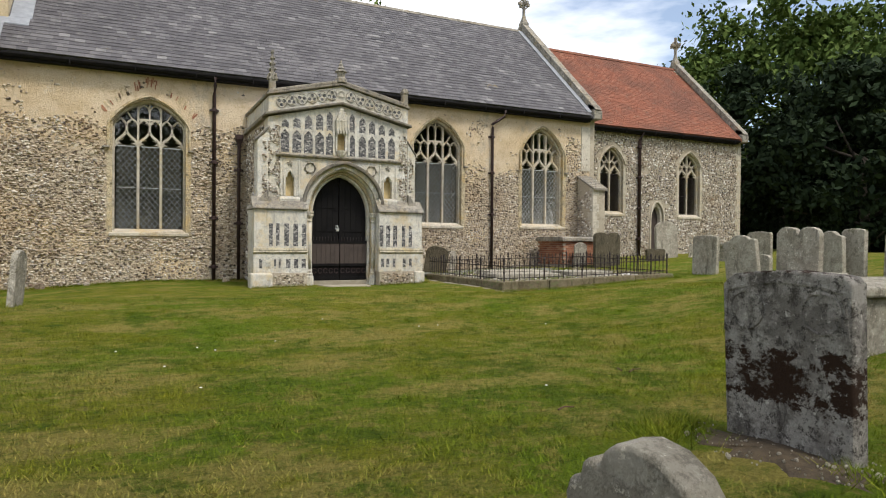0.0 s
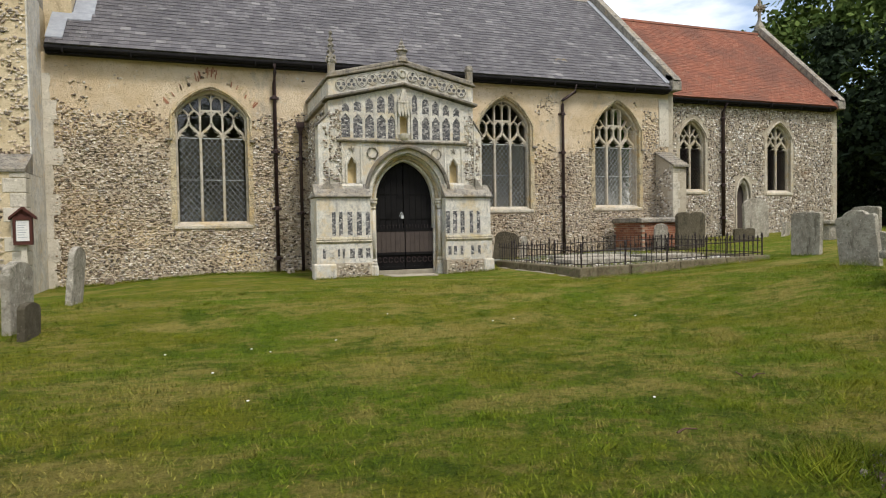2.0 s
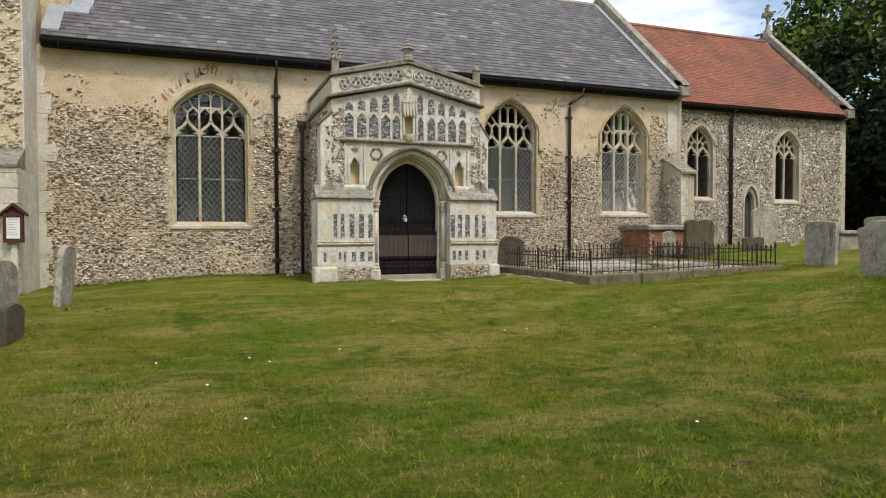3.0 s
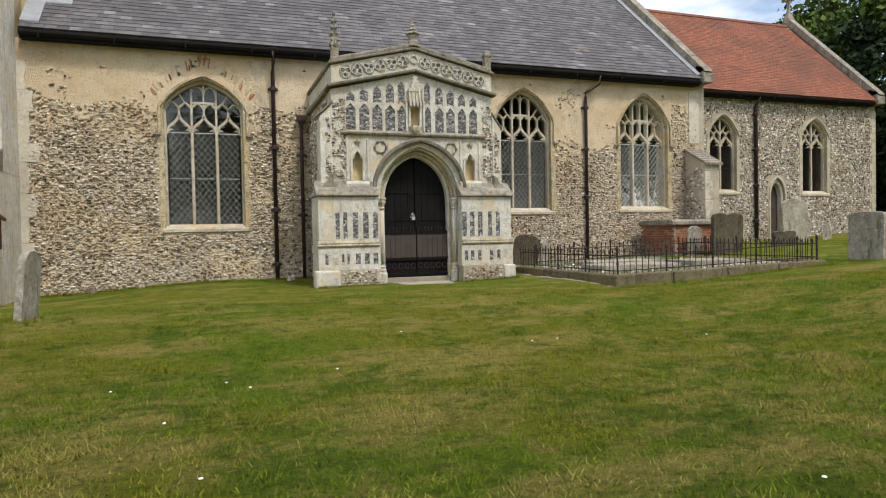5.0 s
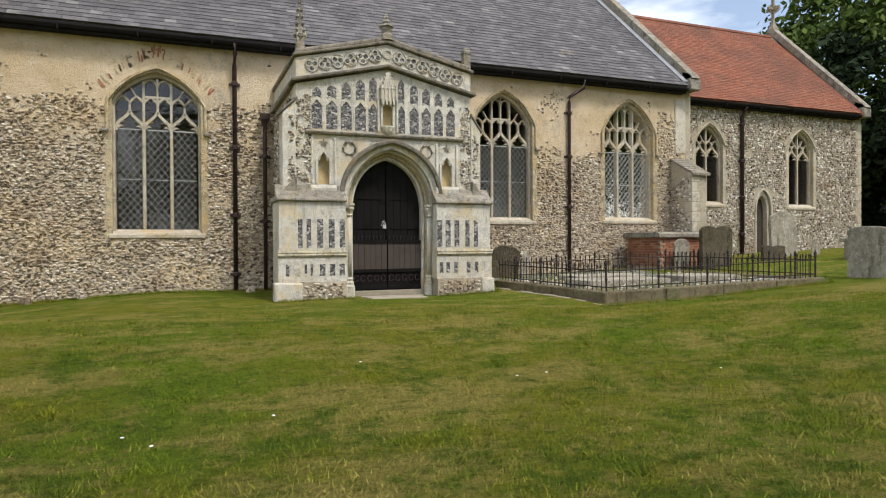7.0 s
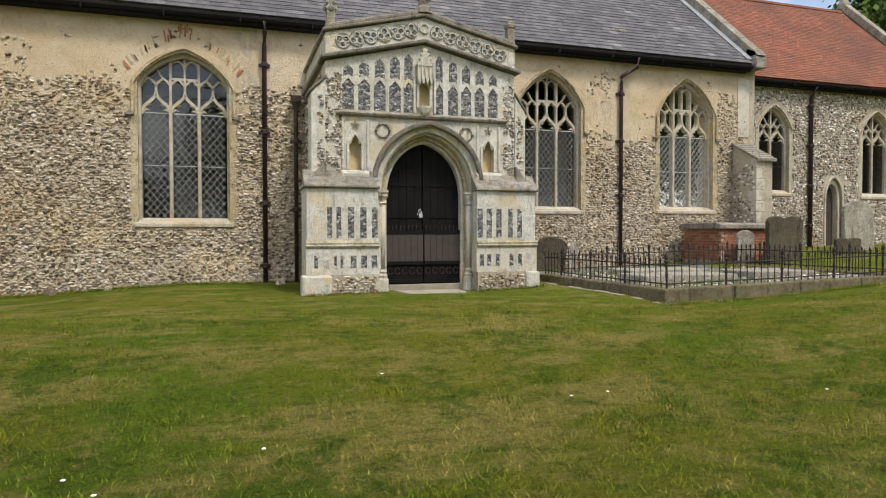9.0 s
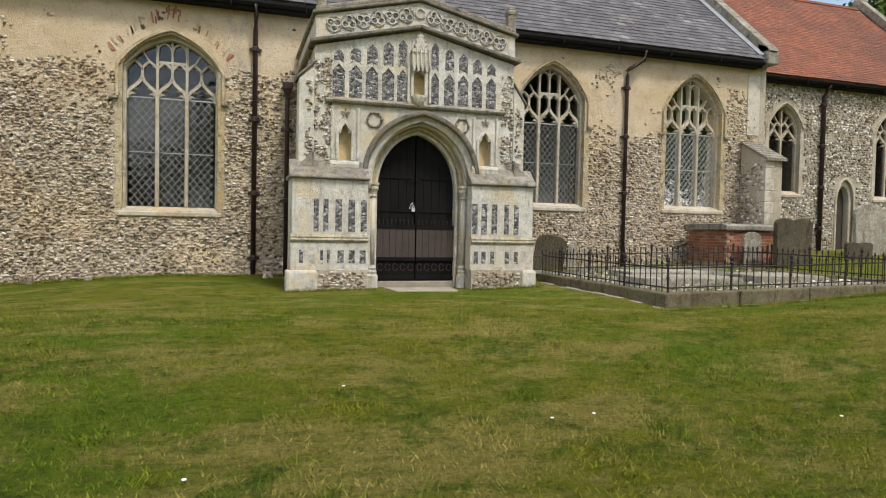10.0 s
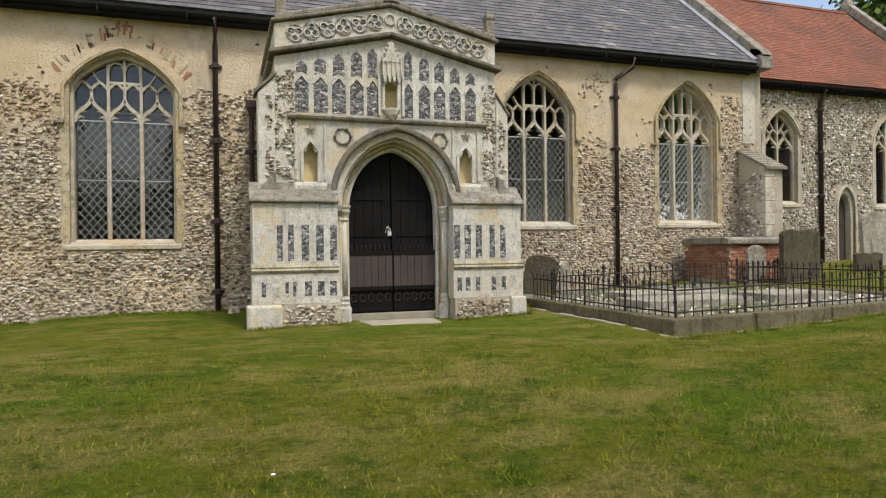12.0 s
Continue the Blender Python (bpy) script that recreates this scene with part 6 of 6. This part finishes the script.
# ---- tile voussoirs over the west window, stones at the wall foot ----
def make_voussoirs():
    root = thing("relieving_arch", "radiating red-brown tile ends over the nave window", "relieving arch", at=(-4.72, NAVE_Y, 5.2))
    rng = np.random.default_rng(8)
    line = arch(0, 1.12, -0.75, 0.12, True, 12)
    for i in range(1, len(line) - 1):
        for _ in range(2):
            if rng.uniform() < 0.25:
                continue
            x, z = line[i]
            x += rng.uniform(-0.03, 0.03)
            ang = math.atan2(x, z + 2.0) + rng.uniform(-0.15, 0.15)
            l, w = rng.uniform(0.12, 0.24), rng.uniform(0.025, 0.04)
            ux, uz = math.sin(ang), math.cos(ang)
            s = 0.10 + rng.uniform(0, 0.05)
            p = [(x + ux * s - uz * w / 2, z + uz * s + ux * w / 2), (x + ux * s + uz * w / 2, z + uz * s - ux * w / 2),
                 (x + ux * (s + l) + uz * w / 2, z + uz * (s + l) - ux * w / 2), (x + ux * (s + l) - uz * w / 2, z + uz * (s + l) + ux * w / 2)]
            Geo().prism(p, -0.016, 0.01).make("tile", M_BRICK if rng.uniform() < 0.45 else M_CREAM_STONE, root)
    for k in range(7):
        Geo().box(-0.12 + 0.045 * k, -0.085 + 0.045 * k, -0.02, 0.01, 0.36 + 0.05 * math.sin(k * 4), 0.48 + 0.05 * math.sin(k * 2)).make("tile", M_BRICK, root)


make_voussoirs()


# ---- lawn details ----
def make_grass():
    rng = np.random.default_rng(4)
    n = 420000
    x = rng.uniform(-9.5, 6.0, n)
    y = rng.uniform(-17.0, -1.0, n)
    keep = rng.uniform(0, 1, n) < np.clip((-(y) - 1.0) / 9.0, 0.12, 1.0)
    keep &= ~((((x + 1.62) / 0.45) ** 2 + ((y + 14.75) / 0.75) ** 2 < 1) & (rng.uniform(0, 1, n) < 0.88))
    keep &= ~((x > 2.6) & (y > -4.3))
    x, y = x[keep], y[keep]
    x = np.concatenate([x, rng.uniform(-8.7, -2.1, 7000), rng.uniform(2.4, 8.4, 3500), rng.uniform(-2.5, -0.9, 900), rng.uniform(0.9, 2.4, 900)])
    y = np.concatenate([y, 3.0 - rng.exponential(0.08, 7000), -4.20 - rng.exponential(0.05, 3500), -0.70 - rng.exponential(0.05, 1800)])
    z = np.array([ground_z(a, b) for a, b in zip(x, y)])
    n = len(x)
    h = rng.uniform(0.010, 0.030, n) * (1 + 0.5 * (rng.uniform(0, 1, n) > 0.93))
    tall = (x > -1.2) & (np.array([noise.noise((a * 0.8, b * 0.8, 3.0)) for a, b in zip(x, y)]) > 0.25)
    h = np.where(tall, h * 1.7, h)
    h[-12300:] = rng.uniform(0.03, 0.09, 12300)
    tufts = [(-1.95, -14.12, 500, 0.14, 0.12), (-1.70, -14.02, 400, 0.10, 0.12), (-1.55, -15.3, 300, 0.12, 0.09), (-7.05, -5.25, 350, 0.16, 0.09),
             (-7.25, -7.4, 450, 0.22, 0.11), (5.9, -8.2, 400, 0.25, 0.16), (2.2, -12.0, 700, 0.4, 0.16), (-0.6, -12.9, 500, 0.35, 0.08), (0.6, -11.0, 700, 0.5, 0.10), (9.1, -4.4, 300, 0.25, 0.12)]
    for _ in range(230):
        tufts.append((rng.uniform(-7.5, 2.5), rng.uniform(-14.5, -4.5), int(rng.integers(40, 130)), rng.uniform(0.03, 0.10), rng.uniform(0.035, 0.065)))
    for tx, ty, tn, spread, tall_h in tufts:
        ux, uy = rng.normal(tx, spread, tn), rng.normal(ty, spread, tn)
        x, y = np.concatenate([x, ux]), np.concatenate([y, uy])
        z = np.concatenate([z, [ground_z(p, q) for p, q in zip(ux, uy)]])
        h = np.concatenate([h, rng.uniform(0.35, 1.0, tn) * tall_h])
    wx, wy = rng.uniform(3.1, 8.0, 17000), rng.uniform(-3.75, 2.2, 17000)
    grow = np.array([noise.noise((a * 1.1, b * 1.1, 6.0)) for a, b in zip(wx, wy)]) > 0.02
    wx, wy = wx[grow], wy[grow]
    x, y = np.concatenate([x, wx]), np.concatenate([y, wy])
    z = np.concatenate([z, 0.08 + 0.13 * (wx - 2.92) / 5.26])
    h = np.concatenate([h, rng.uniform(0.02, 0.10, len(wx))])
    n = len(x)
    a = rng.uniform(0, 2 * math.pi, n)
    w = rng.uniform(0.0025, 0.005, n)
    lean = rng.uniform(0.4, 1.8, n) * h
    b = rng.uniform(0, 2 * math.pi, n)
    v = np.empty((n, 3, 3))
    v[:, 0] = np.stack([x - w * np.cos(a), y - w * np.sin(a), z - 0.005], 1)
    v[:, 1] = np.stack([x + w * np.cos(a), y + w * np.sin(a), z - 0.005], 1)
    v[:, 2] = np.stack([x + lean * np.cos(b), y + lean * np.sin(b), z + h], 1)
    me = bpy.data.meshes.new("grass")
    me.from_pydata(v.reshape(-1, 3).tolist(), [], np.arange(3 * n).reshape(n, 3).tolist())
    me.materials.append(M_BLADE)
    tagged(new("grass", me), "short mown green grass blades mixed with dry straw", "grass", kind="stuff")


make_grass()


def make_lawn_bits():
    rng = np.random.default_rng(12)
    for x, y in ((-1.36, -8.5), (-1.03, -8.47), (-3.6, -8.94), (-4.58, -9.16), (0.67, -8.9), (-5.46, -9.15), (-5.0, -10.25), (-4.76, -11.4), (-4.4, -9.4), (-2.6, -7.6), (-1.9, -12.6)):
        root = thing("daisy", "small white daisy in the lawn", "flower", "daisies in the lawn", at=(x, y, ground_z(x, y)))
        Geo().turned(0, 0, [(0.002, -0.01), (0.002, 0.031)], 5).make("stem", M_BLADE, root)
        Geo().turned(0, 0, [(0.005, 0.03), (0.013, 0.034), (0.013, 0.037), (0.005, 0.04)], 9).make("petals", M_PETAL, root)
    for x, y, l, a in ((-0.58, -12.3, 0.22, 20), (-2.2, -13.3, 0.16, 5), (-0.7, -12.2, 0.15, 70)):
        root = thing("twig", "dry brown twig on the lawn", "twig", at=(x, y, ground_z(x, y) + 0.015))
        root.rotation_euler = (0, 0, radians(a))
        Geo().tube([(-l / 2, 0, 0), (0, 0.015, 0.012), (l / 2, -0.01, 0.004)], 0.008, 5, 0.004).make("stick", M_TWIG, root)
    # bare soil and flints round the lichened headstone
    g = Geo()
    cx, cy, n = -1.62, -14.75, 60
    rim = [(cx + (0.42 + 0.30 * noise.noise((math.cos(a) * 3.5, math.sin(a) * 3.5, 5))) * math.cos(a), cy + (0.72 + 0.38 * noise.noise((math.cos(a) * 3.5, math.sin(a) * 3.5, 9))) * math.sin(a)) for a in np.linspace(0, 2 * math.pi, n, endpoint=False)]
    mid = [(cx + (x - cx) * 0.6, cy + (y - cy) * 0.6) for x, y in rim]
    g.add([(x, y, ground_z(x, y) - 0.012) for x, y in rim] + [(x, y, ground_z(x, y) + 0.014) for x, y in mid] + [(cx, cy, ground_z(cx, cy) + 0.04)],
          [(i, (i + 1) % n, (i + 1) % n + n, i + n) for i in range(n)] + [(n + i, n + (i + 1) % n, 2 * n) for i in range(n)])
    tagged(g.make("soil_patch", M_SOIL, smooth=True), "bare dark soil round the headstone foot", "soil", kind="stuff")
    p = Geo()
    for _ in range(170):
        a, r = rng.uniform(0, 2 * math.pi), math.sqrt(rng.uniform(0, 1))
        x, y = cx + 0.42 * r * math.cos(a), cy + 0.68 * r * math.sin(a)
        s = rng.uniform(0.003, 0.009) * (2.2 if rng.uniform() < 0.1 else 1.0)
        z = ground_z(x, y) + 0.03
        p.turned(x, y, [(s * 0.6, z - s), (s, z), (s * 0.7, z + s * 0.6), (s * 0.1, z + s * 0.8)], 5)
    tagged(p.make("pebbles", M_STONE_B), "small flints and pebbles on bare soil", "pebbles", kind="stuff")
    for x, y, s in ((-7.4, 2.9, 0.16), (-2.62, 2.75, 0.13), (-2.72, 2.55, 0.10), (-6.3, 2.93, 0.10)):
        root = thing("loose_stone", "rough flint stone at the wall foot", "stone", at=(x, y, ground_z(x, y)))
        v, f = flint_shape(rng, s, s * 0.8, s)
        bm_pts = [(px, pz, -py - 0.02) for px, py, pz in v]
        Geo().add(bm_pts, f).make("stone", M_FLINT_ONE, root)


make_lawn_bits()


# ---- trees ----
def make_tree(x, y, height, crown, leaf_mat, label, leaves, size, seed, low=0.28, squash=0.8, name="tree"):
    rng = np.random.default_rng(seed)
    z = ground_z(x, y)
    root = thing(name, label, "tree", at=(x, y, z))
    g = Geo()
    trunk_top = height * 0.55
    g.tube([(0, 0, -0.3), (0.1, 0.05, trunk_top * 0.4), (-0.1, 0.1, trunk_top * 0.8), (0, 0, trunk_top)], 0.035 * height, 9, 0.016 * height)
    tips = []
    for k in range(12):
        a = 2 * math.pi * k / 12 + rng.uniform(-0.3, 0.3)
        z0 = height * rng.uniform(low, 0.55)
        r = crown * rng.uniform(0.55, 0.9)
        end = (r * math.cos(a), r * math.sin(a), z0 + height * rng.uniform(0.08, 0.3))
        g.tube([(0, 0, z0), (end[0] * 0.45, end[1] * 0.45, z0 + (end[2] - z0) * 0.35), end], 0.012 * height, 6, 0.004 * height)
        tips.append(end)
    g.make("trunk", M_BARK, root, smooth=True)
    # clumps spread over an uneven crown
    centre = height * (0.5 + low / 2)
    clumps = []
    for _ in range(150):
        u = rng.normal(size=3)
        u /= np.linalg.norm(u)
        rad = rng.uniform(0.35, 1.0) ** 0.5
        wob = 1 + 0.28 * noise.noise((u[0] * 1.8 + seed, u[1] * 1.8, u[2] * 1.8))
        c = np.array([u[0] * crown * rad * wob, u[1] * crown * rad * wob, centre + u[2] * (height - centre) * rad * wob * squash / 0.8])
        if c[2] > height * low * 0.5:
            clumps.append((c, rng.uniform(0.10, 0.22) * crown))
    per = leaves // len(clumps)
    vs = []
    for c, r in clumps:
        p = rng.normal(size=(per, 3)) * [r * 0.55, r * 0.55, r * 0.4] + c
        d1 = rng.normal(size=(per, 3))
        d1 /= np.linalg.norm(d1, axis=1)[:, None]
        d2 = np.cross(d1, rng.normal(size=(per, 3)))
        d2 /= np.linalg.norm(d2, axis=1)[:, None]
        s = size * rng.uniform(0.6, 1.3, (per, 1))
        vs.append(np.stack([p - d1 * s, p + d2 * s * 0.55, p + d1 * s, p - d2 * s * 0.55], 1))
    v = np.concatenate(vs)
    me = bpy.data.meshes.new("crown")
    me.from_pydata(v.reshape(-1, 3).tolist(), [], np.arange(len(v) * 4).reshape(-1, 4).tolist())
    me.materials.append(leaf_mat)
    ob = new("crown", me)
    ob.parent = root
    return root


make_tree(37.5, 14, 16.9, 8.6, M_LEAF, "large dark green broadleaf tree behind the chancel", 34000, 0.24, 2, 0.2)
make_tree(42, 2, 14.8, 10, M_LEAF, "large dark green broadleaf tree beyond the churchyard", 17000, 0.30, 3, 0.12)
make_tree(38, -10, 14.6, 9, M_LEAF, "broad dark tree beyond the headstones", 17000, 0.30, 4, 0.10)
# three added leaf masses, near black to stand for shade under the trees
make_tree(30, 4, 9, 5.0, M_SHADE_LEAF, "dense leaf backing beyond the chancel, coloured dark as tree shade", 16000, 0.22, 5, 0.02, 1.0, "yew_tree")
make_tree(33, -4, 9, 5.5, M_SHADE_LEAF, "dense leaf backing beyond the headstones, coloured dark as tree shade", 16000, 0.22, 6, 0.02, 1.0, "yew_tree")
make_tree(29, 11, 10, 4.5, M_SHADE_LEAF, "dense leaf backing behind the chancel, coloured dark as tree shade", 14000, 0.22, 7, 0.02, 1.0, "yew_tree")
make_tree(9.3, 30, 19.0, 6, M_LEAF, "green treetop behind the nave roof", 9000, 0.30, 8, 0.3)


# unseen tree row, added and scaled to shape what the window glass mirrors
south = make_tree(-2.5, -46, 14, 5.6, M_LEAF, "unseen broadleaf tree added across the lawn for the windows to mirror", 15000, 0.30, 9, 0.15)
tagged(south, group="trees south of the lawn")
for k, tx in enumerate((-34, -23, -13, 8, 17, 25, 33, 40, 47, 54, 62, 70)):
    copy_thing(south, pose(tx, -46 - 4 * (k % 2), ground_z(tx, -46), 0, 0, 50 * k) @ Matrix.Diagonal((1.0, 1.0, 0.55, 1) if tx == -13 else (1.3, 1.3, 1.75 if tx > 20 else 1.0, 1)))


# added band of leaves, its dark colour standing for shade beneath the crowns
def make_shade_hedge():
    rng = np.random.default_rng(21)
    n = 26000
    t = rng.uniform(0, 1, n)
    x = 46 + 3.0 * rng.normal(size=n) * 0.4 - 6 * t
    y = 26 - 55 * t
    z = 0.6 + rng.uniform(0, 1, n) ** 1.4 * 6.5
    p = np.stack([x, y, z], 1)
    d1 = rng.normal(size=(n, 3))
    d1 /= np.linalg.norm(d1, axis=1)[:, None]
    d2 = np.cross(d1, rng.normal(size=(n, 3)))
    d2 /= np.linalg.norm(d2, axis=1)[:, None]
    s = 0.42 * rng.uniform(0.6, 1.3, (n, 1))
    v = np.stack([p - d1 * s, p + d2 * s * 0.6, p + d1 * s, p - d2 * s * 0.6], 1)
    me = bpy.data.meshes.new("hedge")
    me.from_pydata(v.reshape(-1, 3).tolist(), [], np.arange(n * 4).reshape(-1, 4).tolist())
    me.materials.append(M_SHADE_LEAF)
    tagged(new("hedge", me), "added leaf backing, coloured dark as the shade under the trees", "hedge", kind="stuff")


make_shade_hedge()


# ---- slates, tiles and flints of roofs and walls ----
def roof_pieces(parent, x0, x1, y0, z0, y1, z1, gauge, width, thick, one_name, many_name, mat_one, mat_many, singles, seed):
    rng = np.random.default_rng(seed)
    run = Vector((0, y1 - y0, z1 - z0))
    length = run.length
    d = run.normalized()
    up = Vector((0, -d.z, d.y))
    rows = int(length / gauge)
    verts, faces = [], []
    shapes = []
    for k in range(4):
        w, l = width * (0.975, 0.985, 0.965, 0.98)[k], gauge * 1.45
        p = [Vector((s, 0, 0)) + d * a + up * (b + (thick * 1.5 if a < 0.01 else 0.0)) for b in (0, thick) for a in (0.0, l) for s in (0, w)]
        shapes.append(p)
    quad = [(0, 2, 3, 1), (4, 5, 7, 6), (0, 1, 5, 4), (2, 6, 7, 3), (0, 4, 6, 2), (1, 3, 7, 5)]
    meshes = []
    if singles:
        for p in shapes:
            me = bpy.data.meshes.new(one_name)
            me.from_pydata([tuple(q) for q in p], [], quad)
            me.materials.append(mat_one)
            meshes.append(me)
    count = 0
    for r in range(rows):
        x = x0 - (width / 2 if r % 2 else 0)
        while x < x1:
            if x >= x0 - 0.01 and x + width <= x1 + 0.05:
                o = Vector((x, y0, z0)) + d * (r * gauge) + up * (0.004 + rng.uniform(0, 0.006))
                k = int(rng.integers(4))
                if count < singles:
                    ob = new(one_name, meshes[k])
                    ob.parent = parent
                    ob.location = o
                    count += 1
                else:
                    b = len(verts)
                    slip = d * rng.uniform(-0.014, 0.014)
                    verts += [tuple(q + o + slip) for q in shapes[k]]
                    faces += [tuple(i + b for i in f) for f in quad]
            x += width
    me = bpy.data.meshes.new(many_name)
    me.from_pydata(verts, [], faces)
    me.materials.append(mat_many)
    ob = new(many_name, me)
    ob.parent = parent
    tagged(ob, kind="stuff")


roof_pieces(roof, -8.70, 10.86, EAVE_Y - 0.05, EAVE_Z - 0.03, RIDGE_Y, RIDGE_Z + 0.01, 0.205, 0.26, 0.011, "slate", "slates", M_SLATE_ONE, M_SLATE, 300, 31)
roof_pieces(ch_roof, 11.30, CH_X1 - 0.32, CH_EAVE_Y - 0.05, CH_EAVE_Z - 0.03, RIDGE_Y, CH_RIDGE_Z + 0.01, 0.12, 0.17, 0.007, "tile", "tiles", M_TILE, M_TILE, 0, 32)


def clear_of_windows(x, z, margin=0.16):
    for xc, hw, sill, zs, za, _ in WINDOWS:
        if abs(x - xc) < hw + margin and sill - 0.16 < z < zs + (za - zs + margin) * (1 - 0.75 * (abs(x - xc) / (hw + margin)) ** 1.7) + 0.06:
            return False
    return True


def nave_keep(x, z):
    if not clear_of_windows(x, z) or (abs(x) < 1.5 and z < 2.2):
        return False
    plaster_line = 4.45 + 0.45 * noise.noise((x * 0.5, 0.0, 3.0)) + 0.3 * noise.noise((x * 2.2, z, 3.0))
    if 5.4 < x < 7.9:
        plaster_line = 3.6 + 0.4 * noise.noise((x, 1.0, 3.0))
    if x > 9.9:
        plaster_line = 5.2
    bare = 0.7 * noise.noise((x * 0.9, z * 1.3, 11.0)) + 0.4 * noise.noise((x * 3.0, z * 3.5, 5.0)) + 0.55 * noise.noise((x * 11.0, z * 13.0, 5.0))
    if z > plaster_line:
        return bare > 0.38
    if z > 2.6:
        return bare > -0.16 - 0.20 * (plaster_line - z)
    return bare > -0.62


rng_near = np.random.default_rng(77)
flint_meshes = []
for k in range(10):
    v, f = flint_shape(rng_near, 0.054 * rng_near.uniform(0.6, 1.35), 0.033 * rng_near.uniform(0.8, 1.35), rng_near.uniform(0.010, 0.036))
    me = bpy.data.meshes.new("flint")
    me.from_pydata(v.tolist(), [], f)
    me.materials.append(M_FLINT_ONE)
    flint_meshes.append(me)
# the flints of one low stretch of wall, one by one
near_count = 0
for px, pz in flint_places(rng_near, -6.3, -3.1, -0.1, 0.82, 0.098, 0.062, nave_keep):
    if near_count >= 300:
        break
    ob = new("flint", flint_meshes[int(rng_near.integers(10))])
    ob.parent = nave_wall
    ob.matrix_basis = pose(px, NAVE_Y, pz, 0, rng_near.uniform(-25, 25), 0)
    near_count += 1
NEAR_TOP = pz


def rest_keep(x, z):
    return nave_keep(x, z) and not (-6.32 < x < -3.08 and z < NEAR_TOP - 0.02)


scatter_flints("flints", NAVE_X0 + 0.05, NAVE_X1 - 0.1, -0.35, 5.6, NAVE_Y, 0.100, 0.062, rest_keep, M_FLINT, nave_wall, 41)
scatter_flints("flints", NAVE_X1 + 0.28, CH_X1 - 0.25, 0.3, 5.75, CH_Y, 0.092, 0.078,
               lambda x, z: clear_of_windows(x, z) and not (14.98 < x < 15.92 and z < 3.0) and noise.noise((x * 2, z * 2, 8)) > -0.55, M_FLINT_CH, chancel_wall, 42)
# dressed corner of the chancel
z, k = 0.2, 0
while z < 5.5:
    w = 0.22 if k % 2 else 0.34
    ob = Geo().box(CH_X1 - w, CH_X1 + 0.012, CH_Y - 0.025, CH_Y + 0.3, z, z + 0.29).make("quoin", M_TRACERY, chancel_wall, bevel=0.015)
    z += 0.3
    k += 1


def make_sill_flowers():
    """White flowers that stand on the inner sill of a nave window."""
    root = thing("flower_vase", "white flowers in a pale vase behind the window glass", "vase", at=(8.18, NAVE_Y + 0.62, 1.72))
    Geo().turned(0, 0, [(0.05, 0.003), (0.07, 0.08), (0.035, 0.22), (0.05, 0.26)], 10).make("vase", M_PAPER, root, smooth=True)
    rng = np.random.default_rng(6)
    g = Geo()
    for _ in range(30):
        x, y, z = rng.normal(0, 0.06), rng.normal(0, 0.04), 0.36 + rng.normal(0, 0.08)
        g.turned(x, y, [(0.01, z - 0.02), (0.03, z), (0.01, z + 0.02)], 6)
    g.make("blossom", M_PETAL, root, "white blossom")
    Geo().box(7.9 - 8.18, 9.7 - 8.18, -0.1, 0.17, -0.12, 0.0).make("inner_sill", M_CREAM_STONE, root)


make_sill_flowers()
